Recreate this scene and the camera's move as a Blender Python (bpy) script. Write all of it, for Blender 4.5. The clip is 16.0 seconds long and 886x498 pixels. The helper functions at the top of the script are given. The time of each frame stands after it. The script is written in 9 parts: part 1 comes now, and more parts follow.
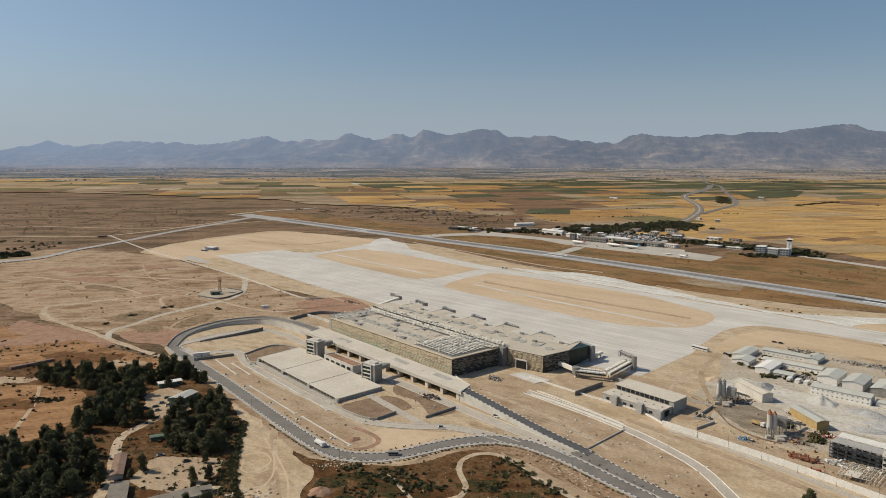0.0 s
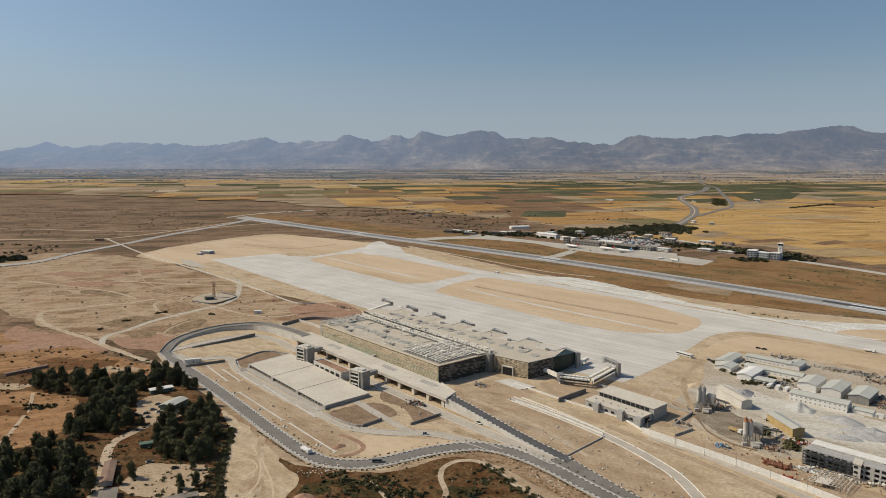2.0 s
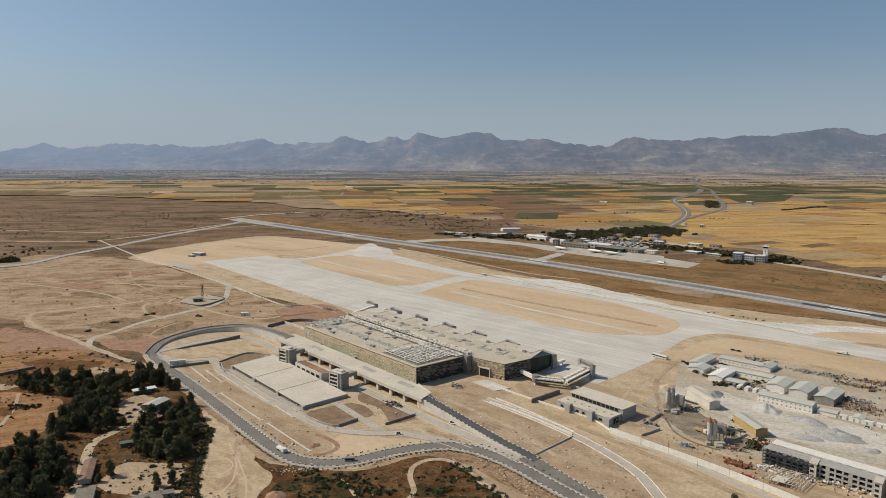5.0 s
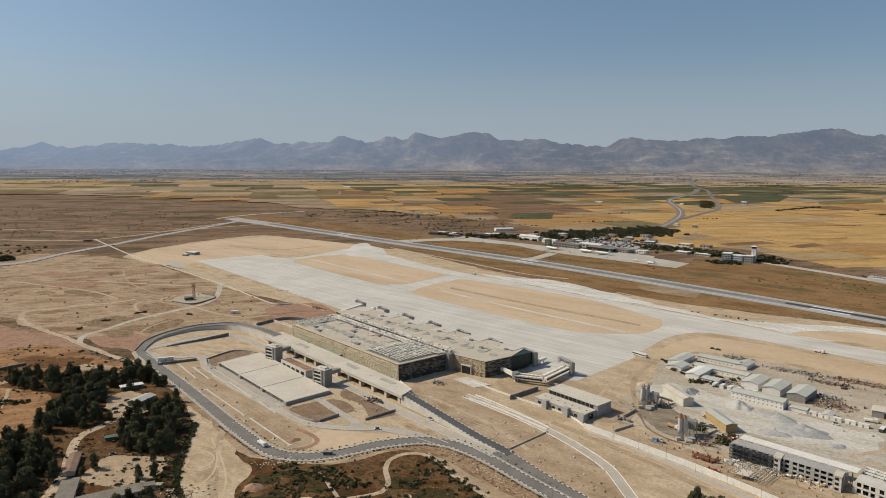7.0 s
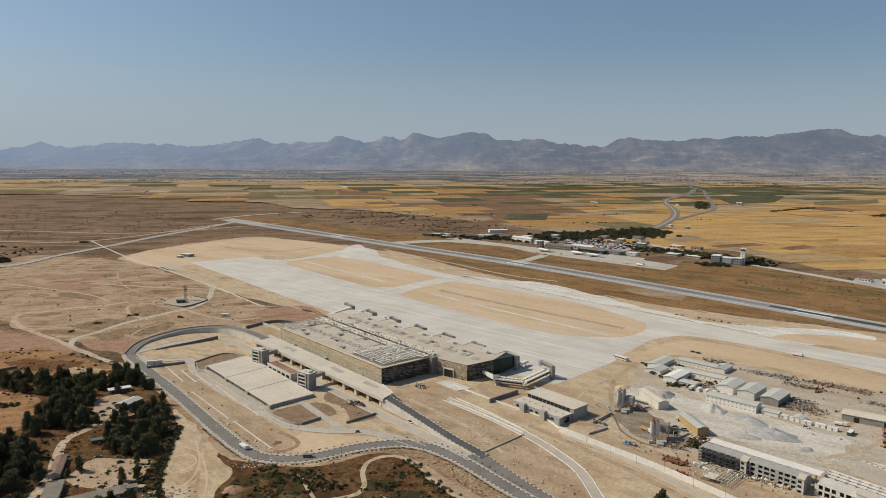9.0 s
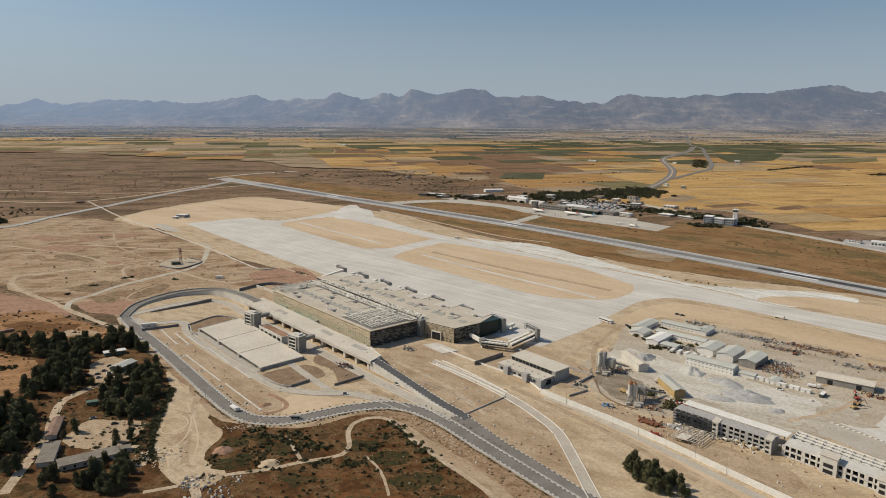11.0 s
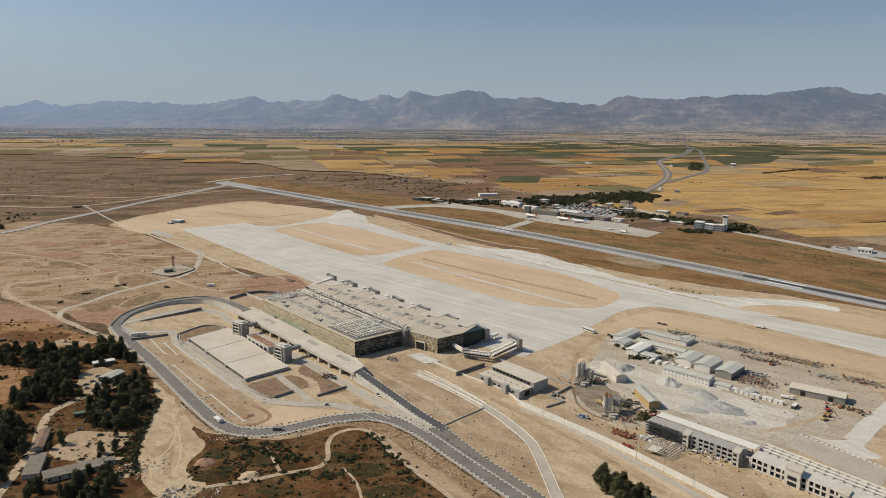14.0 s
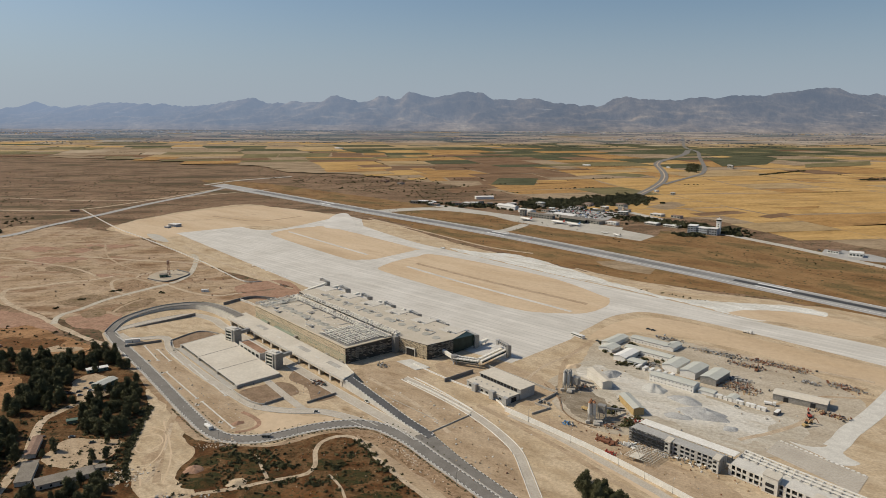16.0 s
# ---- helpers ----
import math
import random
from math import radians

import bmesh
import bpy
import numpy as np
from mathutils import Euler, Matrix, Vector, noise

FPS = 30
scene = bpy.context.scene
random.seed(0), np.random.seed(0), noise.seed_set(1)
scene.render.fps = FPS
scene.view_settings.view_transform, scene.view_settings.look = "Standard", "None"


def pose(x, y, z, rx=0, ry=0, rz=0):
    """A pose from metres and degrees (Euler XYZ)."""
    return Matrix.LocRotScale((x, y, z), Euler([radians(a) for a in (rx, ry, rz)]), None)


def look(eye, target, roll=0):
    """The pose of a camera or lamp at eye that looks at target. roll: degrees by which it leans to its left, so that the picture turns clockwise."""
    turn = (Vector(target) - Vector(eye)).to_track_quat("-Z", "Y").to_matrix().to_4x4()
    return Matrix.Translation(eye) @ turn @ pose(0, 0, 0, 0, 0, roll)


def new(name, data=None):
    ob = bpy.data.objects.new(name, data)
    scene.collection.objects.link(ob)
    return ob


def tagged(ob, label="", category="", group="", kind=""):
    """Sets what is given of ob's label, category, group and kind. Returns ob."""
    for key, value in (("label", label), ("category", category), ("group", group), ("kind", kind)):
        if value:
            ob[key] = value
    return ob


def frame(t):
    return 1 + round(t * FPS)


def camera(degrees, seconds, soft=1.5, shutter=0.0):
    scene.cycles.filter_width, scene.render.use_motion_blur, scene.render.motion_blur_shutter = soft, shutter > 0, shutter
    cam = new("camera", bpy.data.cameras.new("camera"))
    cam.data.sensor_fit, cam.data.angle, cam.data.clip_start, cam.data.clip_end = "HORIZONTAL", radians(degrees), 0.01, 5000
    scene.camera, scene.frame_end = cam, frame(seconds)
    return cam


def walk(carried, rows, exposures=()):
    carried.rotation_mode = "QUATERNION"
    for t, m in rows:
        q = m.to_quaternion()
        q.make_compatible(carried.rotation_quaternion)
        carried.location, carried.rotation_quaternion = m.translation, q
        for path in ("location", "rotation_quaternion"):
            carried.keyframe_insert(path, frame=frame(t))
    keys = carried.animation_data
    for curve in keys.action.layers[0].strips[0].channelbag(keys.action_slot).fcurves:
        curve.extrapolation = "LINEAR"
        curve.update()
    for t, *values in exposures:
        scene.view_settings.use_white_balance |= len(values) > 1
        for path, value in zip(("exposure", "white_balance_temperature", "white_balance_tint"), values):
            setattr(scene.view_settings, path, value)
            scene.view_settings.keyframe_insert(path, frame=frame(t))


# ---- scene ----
cam = camera(62.0, 16.0, 0.4)
PATH = [
    (0, look((-1.08, -0.01, 161.02), (0.65, 992.00, 34.83), 0.102)),
    (0.5, look((0.98, -2.07, 162.85), (2.75, 989.96, 36.86), 0.095)),
    (1, look((3.35, -4.52, 164.94), (5.34, 987.47, 38.69), 0.109)),
    (1.5, look((5.79, -6.66, 166.83), (8.13, 985.35, 40.72), 0.120)),
    (2, look((8.26, -8.78, 168.61), (10.69, 983.23, 42.53), 0.117)),
    (2.5, look((10.59, -10.64, 170.54), (13.49, 981.38, 44.50), 0.124)),
    (3, look((13.22, -12.56, 172.09), (16.15, 979.53, 46.61), 0.125)),
    (3.5, look((15.53, -14.16, 172.42), (19.20, 978.02, 47.68), 0.096)),
    (6, look((30.43, -26.29, 173.24), (35.62, 965.83, 48.05), 0.293)),
    (6.5, look((33.88, -29.13, 173.72), (39.19, 962.97, 48.40), 0.316)),
    (7, look((37.63, -32.28, 174.17), (42.48, 959.81, 48.75), 0.316)),
    (7.5, look((41.36, -35.28, 175.47), (46.04, 956.73, 49.46), 0.330)),
    (8, look((44.78, -37.86, 177.14), (49.80, 954.10, 50.72), 0.366)),
    (8.5, look((48.41, -40.46, 179.11), (53.19, 951.46, 52.32), 0.359)),
    (9, look((51.55, -42.93, 181.21), (56.35, 948.96, 54.24), 0.351)),
    (9.15, look((52.32, -43.70, 181.72), (57.36, 948.18, 54.66), 0.353)),
    (9.5, look((54.13, -45.49, 182.91), (59.69, 942.50, 28.48), 0.357)),
    (9.7, look((55.15, -46.16, 183.77), (60.61, 939.23, 13.56), 0.355)),
    (9.95, look((56.43, -47.00, 184.85), (61.77, 935.92, 0.90), 0.353)),
    (12, look((66.89, -53.86, 193.71), (71.38, 928.83, 8.53), 0.335)),
    (12.5, look((69.32, -55.16, 195.74), (73.57, 927.50, 10.38), 0.335)),
    (13, look((71.74, -56.32, 197.71), (75.43, 926.34, 12.29), 0.336)),
    (13.5, look((73.79, -58.14, 199.78), (77.64, 924.50, 14.29), 0.332)),
    (14, look((76.25, -59.76, 201.77), (80.04, 922.86, 16.17), 0.357)),
    (14.5, look((78.54, -61.40, 203.74), (81.73, 921.22, 18.11), 0.324)),
    (15, look((80.85, -62.97, 205.77), (84.05, 919.65, 20.16), 0.325)),
    (15.5, look((83.32, -64.63, 207.84), (86.37, 917.92, 21.87), 0.342)),
    (16, look((85.44, -65.97, 209.48), (88.64, 916.63, 23.77), 0.291)),
]
walk(cam, PATH)

# ---- light ----
SUN_DIR = Vector((-0.83, 0.15, 0.82)).normalized()
world = bpy.data.worlds.new("world")
scene.world = world
world.use_nodes = True
wn = world.node_tree.nodes
sky = wn.new("ShaderNodeTexSky")
sky.sky_type = "NISHITA"
sky.sun_disc = False
sky.sun_elevation = math.asin(SUN_DIR.z)
sky.sun_rotation = math.atan2(SUN_DIR.x, SUN_DIR.y)
sky.altitude = 100
sky.air_density = 1.25
sky.dust_density = 1.5
sky.ozone_density = 3.5
wl = world.node_tree.links
coord = wn.new("ShaderNodeTexCoord")
# the plain lies lower than the eye, so the hazy sky goes on a little below the level
lift = wn.new("ShaderNodeVectorMath")
lift.operation = "ADD"
lift.inputs[1].default_value = (0, 0, 0.06)
wl.new(coord.outputs["Generated"], lift.inputs[0])
wl.new(lift.outputs[0], sky.inputs["Vector"])
split = wn.new("ShaderNodeSeparateXYZ")
wl.new(coord.outputs["Generated"], split.inputs[0])
haze = wn.new("ShaderNodeMapRange")
haze.inputs["From Min"].default_value, haze.inputs["From Max"].default_value = -0.015, 0.155
haze.inputs["To Min"].default_value, haze.inputs["To Max"].default_value = 0.85, 0.0
haze.interpolation_type = "SMOOTHSTEP"
wl.new(split.outputs["Z"], haze.inputs["Value"])
veil = wn.new("ShaderNodeMix")
veil.data_type = "RGBA"
wl.new(haze.outputs[0], veil.inputs["Factor"])
wl.new(sky.outputs[0], veil.inputs["A"])
veil.inputs["B"].default_value = (4.05, 4.7, 5.6, 1)
wl.new(veil.outputs["Result"], wn["Background"].inputs[0])
wn["Background"].inputs[1].default_value = 0.085
sun_data = bpy.data.lights.new("sun", "SUN")
sun_data.energy = 3.75
sun_data.angle = radians(0.6)
sun_data.color = (1.0, 0.908, 0.745)
sun = new("sun", sun_data)
sun.matrix_world = look((0, 0, 900), Vector((0, 0, 900)) - SUN_DIR)


# ---- materials ----
def nodes_of(name):
    m = bpy.data.materials.new(name)
    m.use_nodes = True
    t = m.node_tree
    return m, t.nodes, t.links, t.nodes["Principled BSDF"]


def ramp_node(n, stops, constant=False):
    r = n.new("ShaderNodeValToRGB")
    e = r.color_ramp.elements
    while len(e) < len(stops):
        e.new(0.5)
    for k, (p, c) in enumerate(stops):
        e[k].position, e[k].color = p, (*c, 1)
    if constant:
        r.color_ramp.interpolation = "CONSTANT"
    return r


def noise_node(n, l, vec, scale, detail=6, rough=0.6):
    x = n.new("ShaderNodeTexNoise")
    x.inputs["Scale"].default_value, x.inputs["Detail"].default_value = scale, detail
    x.inputs["Roughness"].default_value = rough
    l.new(vec, x.inputs["Vector"])
    return x.outputs["Fac"]


def mixc(n, l, fac, a, b, kind="MIX"):
    x = n.new("ShaderNodeMix")
    x.data_type, x.blend_type = "RGBA", kind
    for sock, v in ((x.inputs["Factor"], fac), (x.inputs["A"], a), (x.inputs["B"], b)):
        if isinstance(v, (int, float)):
            sock.default_value = v
        elif isinstance(v, tuple):
            sock.default_value = (*v, 1)
        else:
            l.new(v, sock)
    return x.outputs["Result"]


def place(n, l, scale=(1, 1, 1), turn=0.0):
    g = n.new("ShaderNodeNewGeometry")
    m = n.new("ShaderNodeMapping")
    m.vector_type = "TEXTURE"
    m.inputs["Scale"].default_value = scale
    m.inputs["Rotation"].default_value = (0, 0, radians(turn))
    l.new(g.outputs["Position"], m.inputs["Vector"])
    return m.outputs["Vector"]


def plain(name, a, b=None, big=20.0, small=1.2, rough=0.85, metal=0.0, bump=0.0, spread=(0.35, 0.65), fleck=0.35, vary=0.0):
    """Two tones mixed at a large and a small scale, in metres."""
    m, n, l, p = nodes_of(name)
    b = b or tuple(c * 0.8 for c in a)
    v = place(n, l)
    f1 = noise_node(n, l, v, 1 / big)
    r1 = ramp_node(n, [(spread[0], a), (spread[1], b)])
    l.new(f1, r1.inputs[0])
    f2 = noise_node(n, l, v, 1 / small, 4, 0.7)
    r2 = ramp_node(n, [(0.3, (1 - fleck,) * 3), (0.7, (1 + fleck * 0.3,) * 3)])
    l.new(f2, r2.inputs[0])
    c = mixc(n, l, 1.0, r1.outputs[0], r2.outputs[0], "MULTIPLY")
    if vary:
        o = n.new("ShaderNodeObjectInfo")
        r3 = ramp_node(n, [(0.0, (1 - vary,) * 3), (1.0, (1 + vary * 0.4,) * 3)])
        l.new(o.outputs["Random"], r3.inputs[0])
        c = mixc(n, l, 1.0, c, r3.outputs[0], "MULTIPLY")
    l.new(c, p.inputs["Base Color"])
    p.inputs["Roughness"].default_value, p.inputs["Metallic"].default_value = rough, metal
    p.inputs["Specular IOR Level"].default_value = 0.25
    if bump:
        bn = n.new("ShaderNodeBump")
        bn.inputs["Strength"].default_value, bn.inputs["Distance"].default_value = 0.6, bump
        l.new(f2, bn.inputs["Height"])
        l.new(bn.outputs[0], p.inputs["Normal"])
    return m


def earth(name, tones, big=60.0, streak=(1, 1, 1), turn=0.0, shrubs=0.0, shrub=(0.05, 0.055, 0.025), fine=3.0, bump=0.3, amount=0.5, mid=1.0, grain=1.0):
    """Bare or scrubby ground: four tones in wide patches, fine grain, and dark shrubs scattered by amount."""
    m, n, l, p = nodes_of(name)
    v = place(n, l, streak, turn)
    w = place(n, l)
    f1 = noise_node(n, l, v, 1 / big, 8, 0.62)
    k = len(tones)
    r1 = ramp_node(n, [(0.3 + 0.4 * i / (k - 1), c) for i, c in enumerate(tones)])
    l.new(f1, r1.inputs[0])
    f2 = noise_node(n, l, w, 1 / fine, 6, 0.75)
    r2 = ramp_node(n, [(0.3, (1 - 0.34 * grain,) * 3), (0.7, (1 + 0.18 * grain,) * 3)])
    l.new(f2, r2.inputs[0])
    c = mixc(n, l, 1.0, r1.outputs[0], r2.outputs[0], "MULTIPLY")
    f4 = noise_node(n, l, v, 1 / (fine * 4.5), 5, 0.7)
    r4 = ramp_node(n, [(0.3, (1 - 0.26 * mid, 1 - 0.28 * mid, 1 - 0.31 * mid)), (0.5, (1.0, 1.0, 1.0)), (0.7, (1 + 0.14 * mid,) * 3)])
    l.new(f4, r4.inputs[0])
    c = mixc(n, l, 1.0, c, r4.outputs[0], "MULTIPLY")
    if shrubs:
        d = n.new("ShaderNodeTexVoronoi")
        d.inputs["Scale"].default_value = 1 / shrubs
        wob = n.new("ShaderNodeTexNoise")
        wob.inputs["Scale"].default_value, wob.inputs["Detail"].default_value = 2.2 / shrubs, 3
        l.new(w, wob.inputs["Vector"])
        bend = n.new("ShaderNodeVectorMath")
        bend.operation = "MULTIPLY_ADD"
        bend.inputs[1].default_value = (shrubs * 1.6, shrubs * 1.6, 0)
        l.new(wob.outputs["Color"], bend.inputs[0])
        l.new(w, bend.inputs[2])
        l.new(bend.outputs[0], d.inputs["Vector"])
        f3 = noise_node(n, l, w, 1 / (shrubs * 9), 4, 0.6)
        s = n.new("ShaderNodeMath")
        s.operation = "MULTIPLY"
        l.new(f3, s.inputs[0])
        s.inputs[1].default_value = amount
        g = n.new("ShaderNodeMath")
        g.operation = "LESS_THAN"
        l.new(d.outputs["Distance"], g.inputs[0])
        l.new(s.outputs[0], g.inputs[1])
        c = mixc(n, l, g.outputs[0], c, shrub)
    l.new(c, p.inputs["Base Color"])
    p.inputs["Roughness"].default_value = 0.95
    p.inputs["Specular IOR Level"].default_value = 0.1
    bn = n.new("ShaderNodeBump")
    bn.inputs["Strength"].default_value, bn.inputs["Distance"].default_value = 0.7, bump
    l.new(f2, bn.inputs["Height"])
    l.new(bn.outputs[0], p.inputs["Normal"])
    return m


def paving(name, a, b, lane=7.5, slab=7.5, turn=-45.0, joint=0.74, rough=0.8):
    """Concrete slabs laid in lanes, with stained joints and streaks along the lanes."""
    m, n, l, p = nodes_of(name)
    v = place(n, l, (1, 1, 1), turn)
    s = place(n, l, (60, 4, 1), turn)
    br = n.new("ShaderNodeTexBrick")
    br.offset = 0.0
    br.inputs["Scale"].default_value = 1.0
    br.inputs["Brick Width"].default_value, br.inputs["Row Height"].default_value = slab * 4, lane
    br.inputs["Mortar Size"].default_value = 0.5
    br.inputs["Mortar Smooth"].default_value = 0.6
    br.inputs["Color1"].default_value = (1, 1, 1, 1)
    br.inputs["Color2"].default_value = (0.91, 0.91, 0.91, 1)
    br.inputs["Mortar"].default_value = (joint, joint, joint, 1)
    l.new(v, br.inputs["Vector"])
    f = noise_node(n, l, s, 1.0, 5, 0.6)
    r = ramp_node(n, [(0.3, a), (0.7, b)])
    l.new(f, r.inputs[0])
    w = place(n, l)
    f2 = noise_node(n, l, w, 1 / 55.0, 6, 0.65)
    r2 = ramp_node(n, [(0.32, (0.86, 0.85, 0.83)), (0.62, (1.05, 1.05, 1.05))])
    l.new(f2, r2.inputs[0])
    c = mixc(n, l, 1.0, r.outputs[0], br.outputs["Color"], "MULTIPLY")
    c = mixc(n, l, 1.0, c, r2.outputs[0], "MULTIPLY")
    l.new(c, p.inputs["Base Color"])
    p.inputs["Roughness"].default_value = rough
    p.inputs["Specular IOR Level"].default_value = 0.3
    return m


FIELDS = [
    earth("golden_stubble", [(0.40, 0.24, 0.085), (0.47, 0.293, 0.108), (0.51, 0.33, 0.135)], 90, (3, 1, 1), 12, fine=9, bump=0.1, mid=1.3, grain=1.0),
    earth("straw_stubble", [(0.34, 0.235, 0.115), (0.39, 0.275, 0.14), (0.44, 0.32, 0.17)], 80, (3, 1, 1), 20, fine=9, bump=0.1, mid=1.3, grain=1.0),
    earth("tan_fallow", [(0.26, 0.185, 0.11), (0.32, 0.235, 0.145), (0.36, 0.27, 0.175)], 70, (2, 1, 1), 5, fine=9, bump=0.1, mid=1.3, grain=1.0),
    earth("ploughed_brown", [(0.15, 0.085, 0.045), (0.20, 0.12, 0.065), (0.245, 0.155, 0.09)], 60, (2, 1, 1), 15, fine=8, bump=0.1, mid=1.3, grain=1.0),
    earth("olive_stubble", [(0.135, 0.115, 0.05), (0.18, 0.15, 0.07), (0.22, 0.175, 0.085)], 60, (2, 1, 1), 30, fine=8, bump=0.1, mid=1.3, grain=1.0),
    earth("green_crop", [(0.062, 0.066, 0.032), (0.088, 0.088, 0.044), (0.115, 0.108, 0.056)], 60, (2, 1, 1), 8, fine=8, bump=0.1, mid=1.3, grain=1.0),
    # paler fallow for far fields, its colour partly standing for haze
    earth("pale_fallow", [(0.36, 0.275, 0.175), (0.41, 0.32, 0.215), (0.46, 0.365, 0.255)], 80, (3, 1, 1), 3, fine=9, bump=0.1, mid=1.3, grain=1.0),
    earth("ochre_stubble", [(0.33, 0.185, 0.065), (0.39, 0.225, 0.082), (0.29, 0.165, 0.064)], 60, (2, 1, 1), 25, shrubs=9, amount=0.2, fine=8, bump=0.1, mid=1.3, grain=1.0),
]


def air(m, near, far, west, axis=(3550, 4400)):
    """Paints haze into a backdrop material as a bluish glow: from near to far along y, and stronger by west."""
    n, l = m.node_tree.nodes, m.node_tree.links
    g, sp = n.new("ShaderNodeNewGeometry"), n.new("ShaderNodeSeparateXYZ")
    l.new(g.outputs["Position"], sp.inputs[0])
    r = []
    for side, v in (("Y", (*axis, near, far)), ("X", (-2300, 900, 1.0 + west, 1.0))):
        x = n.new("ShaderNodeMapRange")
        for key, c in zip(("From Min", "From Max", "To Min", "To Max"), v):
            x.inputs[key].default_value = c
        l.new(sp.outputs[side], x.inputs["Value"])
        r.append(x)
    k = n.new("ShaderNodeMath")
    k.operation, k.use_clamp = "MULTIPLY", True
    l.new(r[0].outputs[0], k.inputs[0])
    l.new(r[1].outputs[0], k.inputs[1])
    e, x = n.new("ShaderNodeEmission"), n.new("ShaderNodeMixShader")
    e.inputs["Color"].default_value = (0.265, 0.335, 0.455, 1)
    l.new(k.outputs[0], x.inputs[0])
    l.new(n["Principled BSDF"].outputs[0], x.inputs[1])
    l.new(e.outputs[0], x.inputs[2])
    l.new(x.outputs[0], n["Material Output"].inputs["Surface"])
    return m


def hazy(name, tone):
    """A far field, wall or tree tone with haze painted over it as a glow."""
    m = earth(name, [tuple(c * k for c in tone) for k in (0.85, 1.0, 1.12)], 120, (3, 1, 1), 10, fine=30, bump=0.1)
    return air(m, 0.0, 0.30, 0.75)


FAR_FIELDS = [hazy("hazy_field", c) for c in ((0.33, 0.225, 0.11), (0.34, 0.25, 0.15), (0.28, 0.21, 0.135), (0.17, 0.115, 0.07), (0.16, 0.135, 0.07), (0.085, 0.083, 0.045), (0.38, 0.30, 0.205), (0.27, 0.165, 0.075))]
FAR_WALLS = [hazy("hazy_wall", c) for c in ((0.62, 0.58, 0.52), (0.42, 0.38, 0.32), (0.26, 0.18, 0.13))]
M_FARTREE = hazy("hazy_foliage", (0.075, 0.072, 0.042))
M_SLOPE = earth("dry_orange_slope", [(0.20, 0.105, 0.045), (0.29, 0.155, 0.07), (0.36, 0.205, 0.10), (0.24, 0.125, 0.055), (0.15, 0.092, 0.04)], 26, (2.5, 1, 1), 30, shrubs=3.0, shrub=(0.07, 0.05, 0.02), amount=0.33, mid=1.3)
M_WEEDS = earth("weedy_earth", [(0.12, 0.09, 0.04), (0.20, 0.135, 0.075), (0.31, 0.215, 0.135), (0.16, 0.115, 0.055), (0.27, 0.18, 0.11)], 7, (1.6, 1, 1), 15, shrubs=2.4, amount=0.4, shrub=(0.075, 0.06, 0.025), fine=1.6, mid=1.2)
M_LENS = plain("grey_roof_dome", (0.33, 0.315, 0.265), (0.39, 0.37, 0.315), 5, 1.0, 0.9, fleck=0.15)
M_SCRUBG = earth("green_scrub", [(0.03, 0.032, 0.011), (0.05, 0.044, 0.016), (0.09, 0.05, 0.019), (0.042, 0.04, 0.015)], 7, shrubs=1.8, amount=0.7, shrub=(0.025, 0.029, 0.011))
M_RUSTB = earth("bright_rust_scrub", [(0.0978, 0.0408, 0.0136), (0.145, 0.0638, 0.0221), (0.17, 0.085, 0.0357), (0.0723, 0.0357, 0.0127)], 9, shrubs=2.4, amount=0.5)
M_DIRT = earth("trodden_earth", [(0.31, 0.215, 0.13), (0.39, 0.285, 0.18), (0.45, 0.34, 0.225), (0.27, 0.185, 0.11)], 20, (2, 1, 1), -45, fine=1.8, mid=0.7)
M_SCRUB = earth("dry_scrub", [(0.085, 0.066, 0.032), (0.135, 0.088, 0.049), (0.20, 0.124, 0.073), (0.26, 0.168, 0.102), (0.14, 0.091, 0.05), (0.09, 0.08, 0.037)], 120, (2.6, 1, 1), 12, shrubs=5, amount=0.55, fine=6, mid=1.7, grain=1.4)
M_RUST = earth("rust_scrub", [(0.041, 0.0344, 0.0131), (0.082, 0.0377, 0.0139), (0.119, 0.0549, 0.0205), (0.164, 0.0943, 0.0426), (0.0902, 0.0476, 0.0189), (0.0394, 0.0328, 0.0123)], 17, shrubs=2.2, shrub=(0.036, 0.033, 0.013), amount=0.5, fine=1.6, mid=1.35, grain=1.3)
M_GRASS = earth("dead_grass", [(0.123, 0.08, 0.0324), (0.205, 0.114, 0.0468), (0.271, 0.159, 0.0702), (0.148, 0.105, 0.0432), (0.221, 0.125, 0.0558)], 60, (2.5, 1, 1), -43, shrubs=6, amount=0.4)
M_EARTH = earth("site_earth", [(0.20, 0.118, 0.062), (0.31, 0.208, 0.122), (0.38, 0.272, 0.168), (0.42, 0.31, 0.203), (0.28, 0.174, 0.10), (0.19, 0.122, 0.062)], 55, (1.7, 1, 1), 15, shrubs=7, amount=0.3, shrub=(0.15, 0.10, 0.052), fine=3, mid=1.5, grain=1.2)
M_SAND = earth("pale_sand", [(0.37, 0.265, 0.158), (0.46, 0.348, 0.22), (0.53, 0.415, 0.278), (0.33, 0.232, 0.135)], 22, (2, 1, 1), -45, fine=2.0, mid=0.8, grain=1.0)
M_FILL = earth("levelled_sand", [(0.47, 0.345, 0.215), (0.515, 0.385, 0.25), (0.56, 0.43, 0.29), (0.44, 0.315, 0.19)], 80, (4, 1, 1), -45, fine=6, bump=0.1, mid=0.3, grain=0.4)
M_TRACK = earth("dirt_track", [(0.40, 0.30, 0.195), (0.48, 0.375, 0.26), (0.53, 0.42, 0.30)], 14, fine=1.6)
M_RED = earth("red_earth", [(0.27, 0.155, 0.10), (0.36, 0.22, 0.145), (0.31, 0.20, 0.13)], 12)
